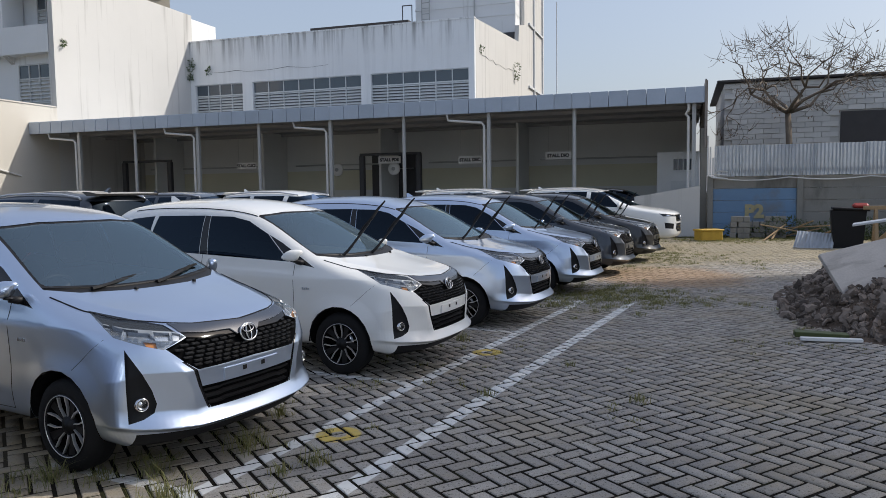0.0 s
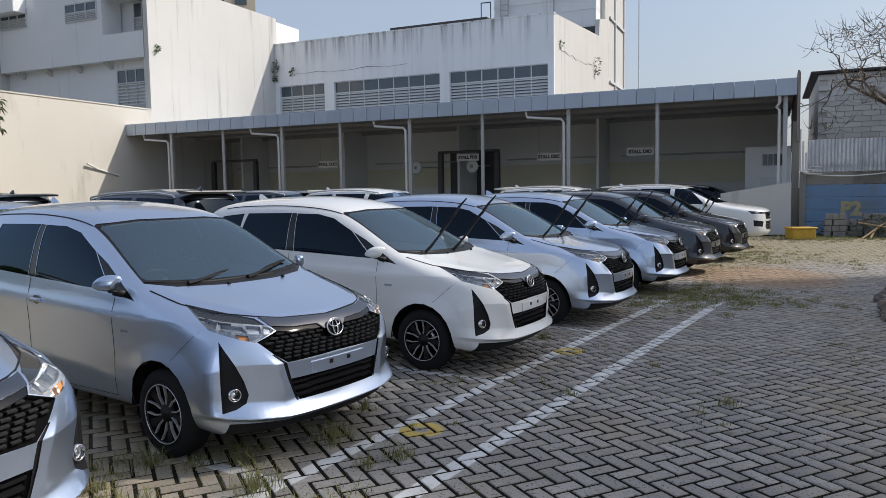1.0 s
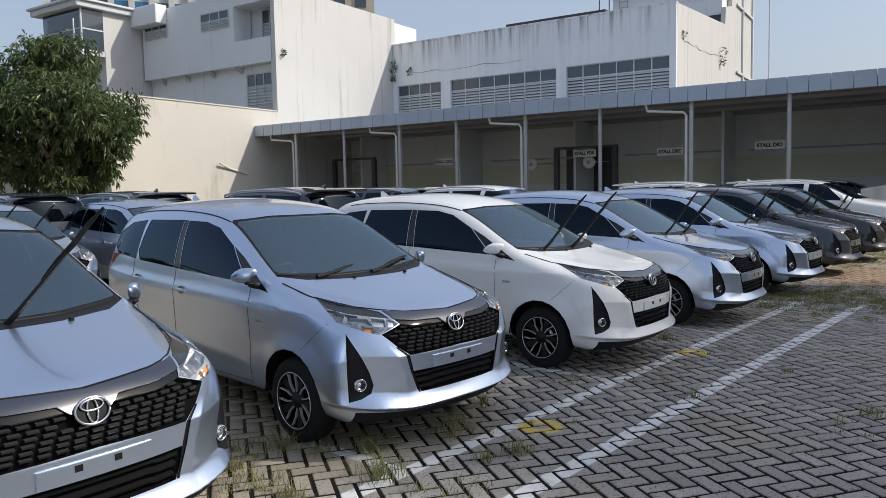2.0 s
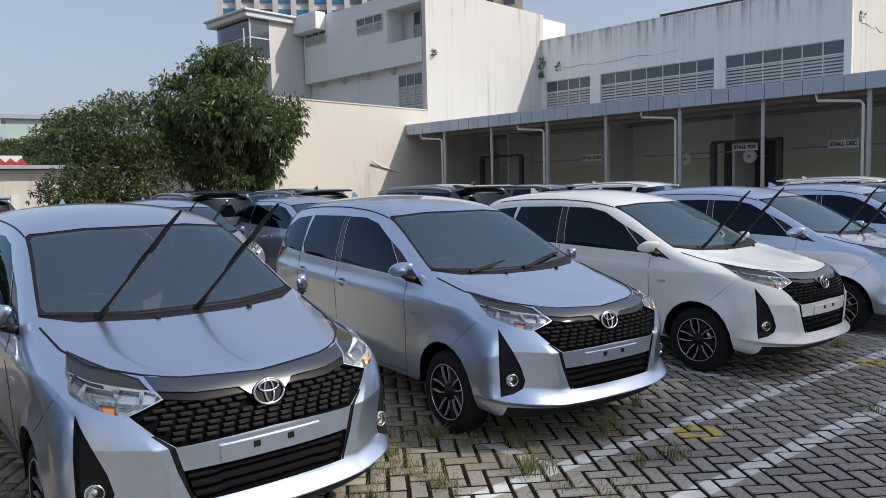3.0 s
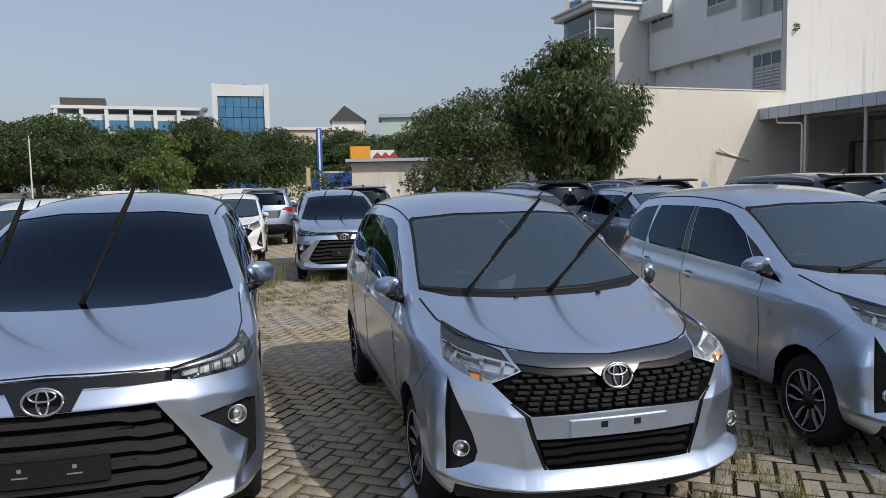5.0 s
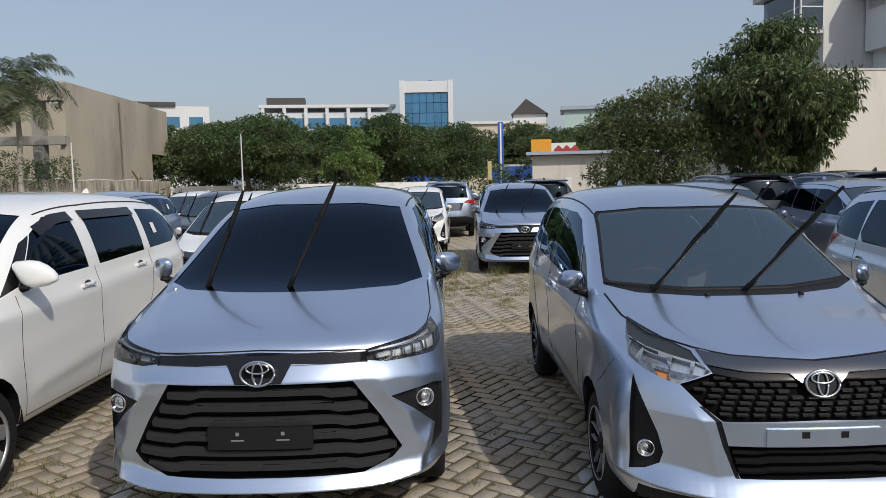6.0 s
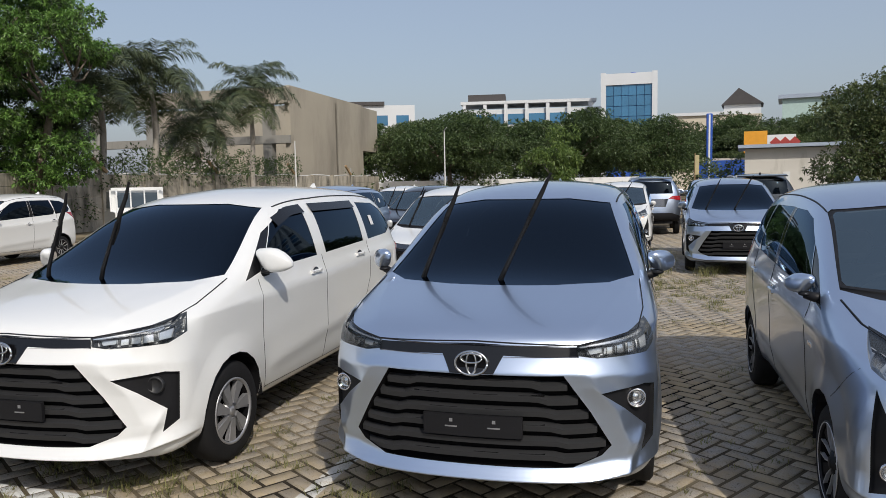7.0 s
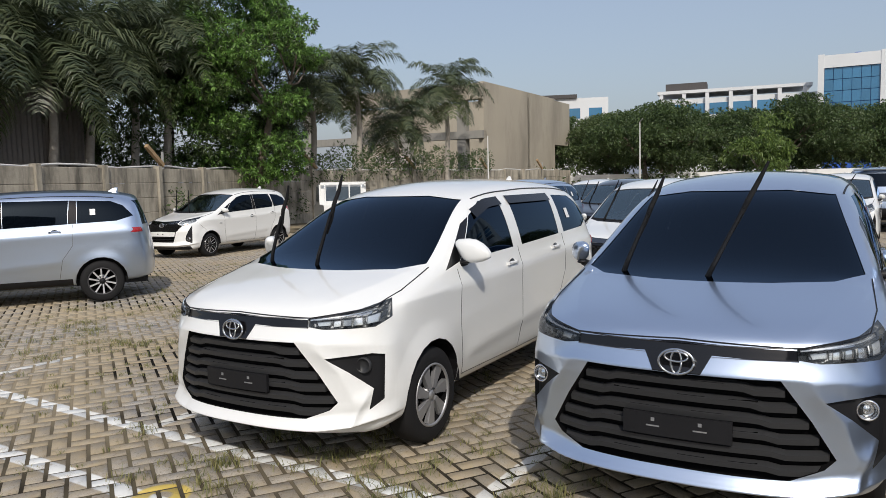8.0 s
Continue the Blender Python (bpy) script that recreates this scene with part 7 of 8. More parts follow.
# the belt of umbrella trees across the far side
BELT = [(-70, 3.5, 8.6), (-65, 8.5, 8.2), (-63, 12, 8.4), (-66, 18, 8.0), (-60, 22, 7.6), (-62, 28, 7.7), (-74, 14, 8.8), (-76, 40, 7.6), (-78, 48, 7.0), (-72, 10, 8.8), (-72, 24, 8.6), (-74, 0, 9.0), (-70, 32, 8.2), (-62, 8.0, 7.0), (-56, 9.5, 6.8), (-56, 20, 6.6), (-70, 44, 6.4)]
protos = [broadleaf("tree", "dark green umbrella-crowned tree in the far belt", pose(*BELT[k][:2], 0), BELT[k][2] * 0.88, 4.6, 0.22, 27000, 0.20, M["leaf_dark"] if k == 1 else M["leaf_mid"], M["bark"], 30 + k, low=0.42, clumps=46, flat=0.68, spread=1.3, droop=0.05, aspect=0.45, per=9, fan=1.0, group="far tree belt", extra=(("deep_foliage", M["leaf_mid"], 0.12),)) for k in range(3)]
for k, (x, y, h) in enumerate(BELT[3:]):
    copy_thing(protos[k % 3], pose(x, y, -0.3, 0, 0, 47 * k + 13))
for k, (x, y, s) in enumerate(((-76, 45, 1.2), (-72, 53, 1.2), (-82, 57, 1.25), (-66, 60, 1.2), (-86, 36, 1.1), (-88, 18, 1.1), (-90, 2, 1.1))):
    copy_thing(protos[k % 3], pose(x, y, -0.3, 0, 0, 31 * k) @ Matrix.Scale(s, 4))
hedge_rng = np.random.default_rng(77)
cs = [(-58 + hedge_rng.uniform(-3, 3), y, hedge_rng.uniform(0.6, 2.4)) for y in np.arange(-8, 46, 1.1)]
v, f = leaf_cloud(hedge_rng, cs, [1.5] * len(cs), 16000, 0.34)
hb = arrays_ob("undergrowth", v, f, M["leaf_dark"])
tagged(hb, "dark shrubs under the far tree belt", "shrubs", kind="stuff")
cs = [(-24 - k * 1.6, -12.0 + 0.31 * k + hedge_rng.uniform(-0.3, 0.3), hedge_rng.uniform(0.2, 1.0)) for k in range(6)] + [(-33 - k * 1.0, -9.6 + 0.55 * k, 2.5 + hedge_rng.uniform(-0.1, 0.5)) for k in range(14)]
v, f = leaf_cloud(hedge_rng, cs, [0.85] * len(cs), 9000, 0.15)
cr = arrays_ob("creeper", v, f, M["leaf_mid"])
tagged(cr, "green weeds and creepers along the concrete fence", "plants", kind="stuff")
cs = [tuple(SITE @ Vector((0.9 + 0.28 * k, -0.7 + hedge_rng.uniform(-0.4, 0.3), hedge_rng.uniform(0.05, 0.45)))) for k in range(26)]
v, f = leaf_cloud(hedge_rng, cs, [0.34] * len(cs), 4200, 0.10)
sb = arrays_ob("wall_shrubs", v, f, M["leaf_olive"])
tagged(sb, "low scrub and dry weeds along the blue wall", "plants", kind="stuff")
for x, y, h, sd in ((13.0, 27.9, 2.2, 51), (12.4, 28.6, 1.9, 52), (14.9, 28.2, 2.0, 53)):
    palm("palm_shrub", "young palm shrub behind the zinc sheets", pose(x, y, 1.2), h * 0.5, 1.2, 12, sd, 0.9)


# ---- weeds rooted in wall cracks
crack_rng = np.random.default_rng(91)
for way in ([(-12.015, 13.9, 9.78), (-12.015, 14.3, 9.70), (-12.015, 15.2, 9.78), (-12.015, 16.1, 9.66), (-12.015, 16.9, 9.86), (-12.015, 17.6, 9.68), (-12.015, 18.6, 9.84), (-12.015, 20.2, 9.80), (-12.015, 21.4, 10.02), (-12.015, 22.8, 10.05)],
            [(-29.6, 12.67, 9.58), (-28.6, 12.67, 9.50), (-27.6, 12.67, 9.56), (-26.8, 12.67, 9.44), (-25.1, 12.67, 9.46), (-24.0, 12.67, 9.56), (-22.6, 12.67, 9.42), (-21.2, 12.67, 9.50)]):
    site("wall_crack", tubed(way, [0.004 + 0.005 * (k % 3) for k in range(len(way))], 5), M["dark_metal"], "dark crack running across the plaster", "crack")
for x, y, z, r, n in ((-11.95, 13.9, 9.95, 0.16, 30), (-11.9, 22.9, 10.3, 0.30, 60), (-11.9, 23.1, 9.7, 0.2, 60), (-30.95, 12.55, 10.0, 0.32, 150), (-30.95, 12.5, 9.3, 0.16, 70), (-29.6, 12.6, 9.62, 0.2, 60), (-31.0, 2.3, 9.55, 0.14, 50)):
    v, f = leaf_cloud(crack_rng, [(0, 0, 0), (0, 0.1, r * 0.8)], [r, r * 0.6], n, 0.16)
    w = arrays_ob("wall_weed", v, f, M["leaf_mid"])
    w.matrix_world = SITE @ pose(x, y, z)
    tagged(w, "small weed rooted in a crack of the plaster", "weed", group="wall weeds")


# ---- buildings in the distance
def facing(x, y, dx, dy):
    """Axes for a far building: its front runs from (x, y) along (dx, dy), its depth away from the lot."""
    return pose(x, y, 0, 0, 0, math.degrees(math.atan2(dy, dx)))


bg = thing("office_tower", "white office block with a blue curtain-wall front", "building", facing(-140.0, 53.8, 4.2, 9.8))
part("frame_left", boxed(0, 1.0, -0.4, 8, 0, 22.6), M["far_white"], bg)
part("frame_right", boxed(9.7, 10.7, -0.4, 8, 0, 22.6), M["far_white"], bg)
part("frame_top", boxed(1.0, 9.7, -0.3, 8, 20.2, 22.4), M["far_white"], bg)
for i in range(6):
    for k in range(8):
        part("pane", boxed(1.0 + 1.45 * i + 0.04, 1.0 + 1.45 * (i + 1) - 0.04, 0, 0.3, 4.0 + 2.02 * k + 0.05, 4.0 + 2.02 * (k + 1) - 0.05), M["blue_glass"], bg)
part("core", boxed(1.0, 9.7, 0.3, 8, 0, 20.2), M["blue"], bg)
tank = part("water_tank", lathe([(0.001, 0.9), (0.5, 0.85), (0.55, 0), (0.55, -0.1)], 14), M["blue"], bg)
tank.matrix_local = pose(6.2, 1.5, 22.6, -90, 0, 0)
lb = thing("long_office_block", "long white office block with columns and a flat roof", "building", facing(-156.5, 29.3, 8.07, 28.4))
part("storey", boxed(0, 34, 0.4, 10, 0, 17.2), M["far_white"], lb)
part("roof_slab", boxed(-0.4, 28, -0.6, 10, 18.3, 18.9), M["far_white"], lb)
for i in range(7):
    part("column", boxed(4.4 * i, 4.4 * i + 0.7, -0.5, 0.4, 0, 18.3), M["far_white"], lb)
for i in range(6):
    part("window", boxed(4.4 * i + 0.8, 4.4 * i + 4.3, 0.25, 0.4, 14.0, 16.2), M["blue_glass"], lb)
part("roof_room", boxed(1.0, 9.0, 2, 8, 18.9, 20.6), M["roof_dark"], lb)
wl = thing("shop_house", "white shop house with a red roof tank", "building", facing(-150.0, -4.0, 1.5, 20.0))
part("wall", boxed(0, 22, 0, 10, 0, 17.5), M["far_white"], wl)
part("roof", boxed(-0.5, 16, -0.5, 10, 17.5, 18.2), M["roof_dark"], wl)
for i in range(5):
    part("window", boxed(1.5 + 4.2 * i, 4.0 + 4.2 * i, -0.1, 0.05, 13.5, 15.5), M["blue_glass"], wl)
gh = thing("gable_house", "grey gabled house with a dark tiled roof", "house", facing(-121.0, 69.0, 3.4, 5.5))
part("wall", boxed(0, 6.0, 0, 8, 0, 14.6), M["far_white"], gh)
rf = bmesh.new()
prism(rf, [(-0.4, 14.4), (2.4, 17.2), (6.4, 14.4)], 1, -0.5, 8)
part("roof", rf, M["roof_dark"], gh)
th = thing("flat_roof_house", "pale teal building with a flat grey roof", "building", facing(-108.0, 71.5, 5.5, 8.2))
part("wall", boxed(0, 12, 0, 9, 0, 14.0), M["teal"], th)
part("roof", boxed(-0.6, 12.6, -0.6, 9.6, 14.0, 14.6), M["fascia"], th)
lo = thing("low_store", "low beige store roof between the trees", "building", facing(-118.0, 58.0, 4.0, 9.0))
part("wall", boxed(0, 14, 0, 9, 0, 12.2), M["far_beige"], lo)
part("roof", boxed(-0.4, 9, -0.4, 9, 12.2, 12.7), M["far_white"], lo)
ob = thing("billboard", "orange and white painted shop front", "billboard", facing(-64.5, 38.2, 1.5, 2.4))
part("orange_panel", boxed(0.4, 2.4, 0, 0.4, 4.0, 6.0), M["orange"], ob)
part("white_panel", boxed(2.4, 4.8, 0, 0.4, 4.0, 5.6), M["white"], ob)
for k in range(3):
    part("diamond", boxed(-0.35, 0.35, -0.03, 0.03, -0.35, 0.35, 0, pose(3.1 + 0.8 * k, 0, 4.9, 0, 45, 0)), M["red"], ob)
part("blue_panel", boxed(-3.6, 5.2, 0.5, 0.8, 1.6, 3.4), M["blue"], ob)
part("wall", boxed(-3.6, 6.5, 0.8, 6, 0, 3.6), M["far_beige"], ob)
po = thing("blue_pylon", "tall blue and white sign pylon", "sign", pose(-61.3, 33.4, 0, 0, 0, 62))
part("panel", boxed(-0.26, 0.26, -0.2, 0.2, 1.0, 7.4, 0.05), M["blue"], po)
part("stripe", boxed(-0.06, 0.08, -0.215, 0.2, 1.0, 7.3), M["white"], po)
lw2 = thing("low_white_building", "low cream building with a thin flat roof", "building", facing(-53.0, 31.8, 5.0, 8.2))
part("wall", boxed(0, 16, 0, 6, 0, 3.9), M["plaster_cream"], lw2)
part("roof", boxed(-0.5, 16.5, -0.7, 6.4, 3.95, 4.2), M["fascia"], lw2)
part("door", boxed(2.7, 3.2, -0.06, 0.02, 0, 2.1), M["stall_wall"], lw2)
bw = mesh_ob("wall_white", boxed(0, 20, 0, 0.2, 0, 1.95), M["white"])
bw.matrix_world = facing(-57.9, 3.8, 3.6, 15.3)
tagged(bw, "low white boundary wall before the far trees", "wall", kind="structure")
cb = thing("concrete_hall", "unfinished tan concrete hall with open beams", "building", pose(-47.1, -2.3, 0, 0, 0, 157) @ Matrix.Scale(1.22, 4))
part("side_wall", boxed(0, 10.6, 0, 0.3, 0, 6.5), M["concrete_tan"], cb)
part("far_block", boxed(10.6, 13.5, 0, 3.0, 3.6, 6.4), M["concrete_tan"], cb)
part("roof_beam", boxed(-0.3, 0.3, 0, 12, 5.6, 6.4), M["concrete_tan"], cb)
part("floor_beam", boxed(-0.2, 0.3, 0, 12, 3.6, 4.0), M["concrete"], cb)
for k in range(4):
    part("column", boxed(-0.15, 0.3, 1.0 + 3.4 * k, 1.5 + 3.4 * k, 0, 5.6), M["concrete"], cb)
part("back_wall", boxed(6, 6.3, 0, 12, 0, 6.2), M["concrete_tan"], cb)
part("debris", boxed(-0.6, 1.0, 4.2, 6.4, 2.4, 2.9, 0.05), M["pale_board"], cb)
sf = thing("sheet_fence", "tall dark rusty corrugated sheet screen", "fence", pose(-19.2, -15.3, 0, 0, 0, 169))
for i in range(14):
    s = part("sheet", corrugated(0.0, 0.82, 0, 4.7 + 0.25 * random.random(), 0.18, 0.025), M["rust_sheet"], sf)
    s.location = (-7 + 0.8 * i, 0.01 * (i % 2), 0)
bk = mesh_ob("wall_far_left", boxed(-16, 2, 0, 0.3, 0, 5.0), M["concrete"])
bk.matrix_world = pose(-26, -17, 0, 0, 0, 170)
tagged(bk, "shaded wall behind the palms", "wall", kind="structure")

tw = thing("hotel_tower", "tall pale hotel tower with rows of windows", "building", facing(-88.0, 96.0, 21.9, 15.7))
part("core", boxed(0, 27, 0.6, 16, 0, 62), M["far_tower"], tw)
for i in range(9):
    part("pier", boxed(3 * i, 3 * i + 0.9, 0, 0.6, 0, 62), M["far_tower"], tw)
for i in range(9):
    for k in range(4):
        part("window", boxed(3 * i + 0.9, 3 * i + 3.0, 0.4, 0.6, 27.5 + 3.2 * k, 29.6 + 3.2 * k), M["blue_glass"] if (i + k) % 3 else M["far_glass"], tw)
tw2 = thing("hotel_wing", "beige hotel wing beside the tower", "building", facing(-64.0, 113.0, 20.0, 9.0))
part("core", boxed(0, 22.2, 0.6, 16, 0, 58), M["far_beige"], tw2)
for i in range(6):
    for k in range(3):
        part("window", boxed(3.6 * i + 0.9, 3.6 * i + 2.8, 0.45, 0.65, 27.0 + 3.2 * k, 29.2 + 3.2 * k), M["far_glass"], tw2)
for x, y, h, nm, lb2 in ((-44.5, 6.9, 4.9, "lamp_post", "thin grey lamp post"), (-42.0, -1.9, 4.2, "white_post", "slim white post at the fence"), (-23.9, 27.6, 9.5, "antenna_mast", "thin tall radio mast behind the roofs"), (5.9, 38.0, 11.2, "antenna_mast", "thin tall radio mast behind the roofs")):
    t = thing(nm, lb2, "post", pose(x, y, 0))
    part("pole", tubed([(0, 0, 0), (0, 0, h)], [0.05, 0.03], 8), M["pipe_white"], t)
    if nm == "lamp_post":
        part("arm", tubed([(0, 0, h), (0.3, 0.1, h + 0.15)], 0.03, 6), M["steel"], t)
fl = thing("flag_pole", "short pole with a faded cloth", "flag", pose(-35.5, 18.4, 0))
part("pole", tubed([(0, 0, 0), (0, 0, 3.0)], 0.025, 6), M["wood"], fl)
part("cloth", boxed(-0.02, 0.02, 0, 0.22, 1.9, 2.9), M["yellow"], fl)


# ---- rubble heap, boards, bins
def stone(bm, rng, p, s):
    """A small broken lump: a jittered, flattened ball of few faces."""
    n = 6
    q = Euler((rng.uniform(0, 6), rng.uniform(0, 6), rng.uniform(0, 6))).to_matrix()
    sc = Vector((s * rng.uniform(0.7, 1.3), s * rng.uniform(0.6, 1.1), s * rng.uniform(0.35, 0.8)))
    rings = []
    for k, (z, r) in enumerate(((-0.6, 0.65), (0.0, 1.0), (0.6, 0.6))):
        rings.append([bm.verts.new(Vector(p) + q @ Vector((sc.x * r * math.cos(a + k * 0.4) * rng.uniform(0.75, 1.2), sc.y * r * math.sin(a + k * 0.4) * rng.uniform(0.75, 1.2), sc.z * z * rng.uniform(0.8, 1.2)))) for a in [2 * math.pi * i / n for i in range(n)]])
    for a, b in zip(rings, rings[1:]):
        for i in range(n):
            bm.faces.new((a[i], a[(i + 1) % n], b[(i + 1) % n], b[i]))
    bm.faces.new(rings[0][::-1])
    bm.faces.new(rings[-1])


heap_rng = np.random.default_rng(5)
HEAP = (7.4, 10.6)


def heap_reach(x, y):
    """1 at the foot of the heap, 0 at its middle; the heap leans along the aisle."""
    dx, dy = (x - HEAP[0] - 0.42 * (y - 9.5)) / 2.9, (y - HEAP[1]) / 3.1
    return (np.abs(dx) ** 2.6 + np.abs(dy) ** 2.6) ** (1 / 2.6)


def heap_height(x, y):
    d = heap_reach(x, y)
    return max(0.0, 1.0 * (1 - d ** 1.8)) + (0.09 * noise.noise(Vector((x * 1.7, y * 1.7, 0))) if d < 1.05 else 0)


hm = bmesh.new()
N = 64
grid = [[hm.verts.new((HEAP[0] - 5.0 + 10.0 * i / N, HEAP[1] - 4.2 + 8.4 * j / N, heap_height(HEAP[0] - 5.0 + 10.0 * i / N, HEAP[1] - 4.2 + 8.4 * j / N) - 0.012)) for j in range(N + 1)] for i in range(N + 1)]
for i in range(N):
    for j in range(N):
        hm.faces.new((grid[i][j], grid[i + 1][j], grid[i + 1][j + 1], grid[i][j + 1]))
heap = mesh_ob("soil_mound", hm, M["soil"], smooth=True)
tagged(heap, "heap of brown soil and building rubble", "rubble")
st = bmesh.new()
for k in range(15000):
    x, y = heap_rng.uniform(-3.0, 3.0), HEAP[1] + heap_rng.uniform(-3.4, 3.4)
    x += HEAP[0] + 0.42 * (y - 9.5)
    if heap_reach(x, y) > 1.04 or x > 8.8:
        continue
    s = 0.012 + 0.095 * heap_rng.random() ** 6
    stone(st, heap_rng, (x, y, heap_height(x, y) + s * 0.15), s)
rub = mesh_ob("rubble", st, M["rubble"])
tagged(rub, "broken concrete and brick lumps on the heap", "rubble", kind="stuff")
big_rng = np.random.default_rng(9)
for k in range(26):
    a, r = big_rng.uniform(2.2, 5.2), math.sqrt(big_rng.uniform(0.1, 1)) * 1.0
    y = HEAP[1] + 2.9 * r * math.sin(a)
    x = HEAP[0] + 0.42 * (y - 9.5) + 2.7 * r * math.cos(a)
    s = big_rng.uniform(0.06, 0.15)
    b = bmesh.new()
    stone(b, big_rng, (0, 0, 0), s)
    o = mesh_ob("rubble_stone", b, M["rubble"] if k % 3 else M["concrete"])
    o.location = (x, y, heap_height(x, y) + 0.25 * s)
    tagged(o, "broken lump of concrete on the heap", "stone", group="large rubble")


def board(label, m, l, w, t, mat, name="board"):
    b = bmesh.new()
    box(b, -l / 2, l / 2, -w / 2, w / 2, -t / 2, t / 2, 0.006)
    o = mesh_ob(name, b, mat)
    o.matrix_world = m
    return tagged(o, label, "board")


eu = Vector((0.96, 0.10, 0.20)).normalized()
en = (Vector((0.02, -0.78, 0.60)) - eu * Vector((0.02, -0.78, 0.60)).dot(eu)).normalized()
ev = en.cross(eu)
board("large pale stained board lying on the rubble", Matrix(((eu.x, ev.x, en.x, 6.05), (eu.y, ev.y, en.y, 9.6), (eu.z, ev.z, en.z, 0.76), (0, 0, 0, 1))), 2.1, 0.64, 0.06, M["pale_board"])
board("long white trim strip at the foot of the heap", pose(4.22, 7.92, 0.03, 0, 0, -15), 0.62, 0.06, 0.04, M["white"])
board("mossy green batten beside the heap", pose(4.20, 8.10, 0.05, 4, 2, -15), 0.55, 0.12, 0.06, M["leaf_olive"])
board("white broken tile leaning on rubble", pose(5.15, 7.65, 0.14, 55, 10, -50), 0.5, 0.35, 0.02, M["white"])
board("pale plank sticking out of the heap", pose(6.0, 8.6, 0.55, 10, -22, 60), 0.8, 0.10, 0.03, M["wood"])
board("pale plank across the rubble", pose(8.6, 13.4, 1.15, 6, -10, -35), 2.0, 0.22, 0.04, M["white"])
zs = mesh_ob("zinc_sheet", corrugated(0, 1.0, 0, 0.62, 0.09, 0.012), M["zinc"])
zs.matrix_world = pose(10.0, 20.95, 0.0, -42, 4, -36)
tagged(zs, "loose corrugated zinc sheet leaning low", "sheet")
bn = thing("rubbish_bin", "black rubbish bin with a torn lid", "bin", pose(11.4, 20.7, 0, 0, 0, -25))
bb = bmesh.new()
prism(bb, [(-0.36, 0), (0.36, 0), (0.44, 1.05), (-0.44, 1.05)], 1, -0.36, 0.36)
part("bin_body", bb, M["black"], bn)
part("lid", boxed(-0.46, 0.46, -0.4, 0.4, 1.05, 1.12, 0.02, pose(0, 0, 0, 0, 3, 0)), M["black"], bn)
part("red_bag", boxed(0.1, 0.5, -0.3, 0.2, 1.1, 1.25, 0.06), M["red"], bn)
fr = thing("timber_frame", "rough timber saw horse", "trestle", pose(12.2, 19.75, 0, 0, 0, -20))
for x in (-0.5, 0.5):
    for s in (-1, 1):
        part("leg", boxed(-0.04, 0.04, -0.04, 0.04, 0, 1.15, 0, pose(x, s * 0.28, 0, s * 14, 0, 0)), M["wood"], fr)
part("top_beam", boxed(-0.8, 0.8, -0.05, 0.05, 1.08, 1.18, 0.008), M["wood"], fr)
part("brace", boxed(-0.05, 0.05, -0.03, 0.03, 0, 1.2, 0, pose(-0.5, 0.2, 0.1, 0, 45, 0)), M["wood"], fr)
# brick stacks and bucket by the blue wall
stack_rng = np.random.default_rng(3)
for k, (x, y) in enumerate(((10.15, 25.1), (10.72, 25.2), (11.3, 25.0))):
    s = thing("brick_stack", "untidy stack of grey concrete bricks", "bricks", pose(x, y, 0, 0, 0, -18), group="brick stacks")
    for r in range(4 - k % 2):
        for c in range(3):
            part("brick", boxed(-0.3 + 0.21 * c, -0.3 + 0.21 * c + 0.2, -0.15, 0.15, 0.19 * r, 0.19 * r + 0.18, 0.01, pose(stack_rng.uniform(-0.03, 0.03), 0, 0, 0, 0, stack_rng.uniform(-8, 8))), M["concrete"], s)
bu = thing("yellow_crate", "small yellow plastic crate on the ground", "crate", pose(8.75, 24.2, 0, 0, 0, 10))
part("crate_body", boxed(-0.38, 0.38, -0.25, 0.25, 0, 0.34, 0.03), M["crate_yellow"], bu)
part("crate_rim", boxed(-0.41, 0.41, -0.28, 0.28, 0.32, 0.38, 0.015), M["crate_yellow"], bu)
for k in range(7):
    board("dry branch and batten heap by the wall", pose(11.7 + stack_rng.uniform(-0.9, 0.9), 24.3 + stack_rng.uniform(-0.4, 0.4), 0.12 + 0.05 * k, 0, stack_rng.uniform(-25, 25), stack_rng.uniform(0, 180)), 1.5, 0.05, 0.04, M["wood"], "batten")


# ---- weeds
def blades(rng, spots, per, height, width=0.008, lean=0.6):
    v, f = [], []
    for (x, y, s) in spots:
        for _ in range(int(per * s)):
            a = rng.uniform(0, 2 * math.pi)
            r = 0.13 * s * rng.random()
            bx, by = x + r * math.cos(a), y + r * math.sin(a)
            h = height * s * rng.uniform(0.4, 1.1)
            d = rng.uniform(0, 2 * math.pi)
            k = lean * h * rng.uniform(0.2, 1.0)
            wx, wy = -math.sin(d) * width, math.cos(d) * width
            o = len(v)
            v += [(bx - wx, by - wy, -0.01), (bx + wx, by + wy, -0.01), (bx + math.cos(d) * k * 0.35 + wx * 0.8, by + math.sin(d) * k * 0.35 + wy * 0.8, h * 0.65), (bx + math.cos(d) * k * 0.35 - wx * 0.8, by + math.sin(d) * k * 0.35 - wy * 0.8, h * 0.65), (bx + math.cos(d) * k, by + math.sin(d) * k, h)]
            f += [(o, o + 1, o + 2, o + 3), (o + 3, o + 2, o + 4)]
    return v, f


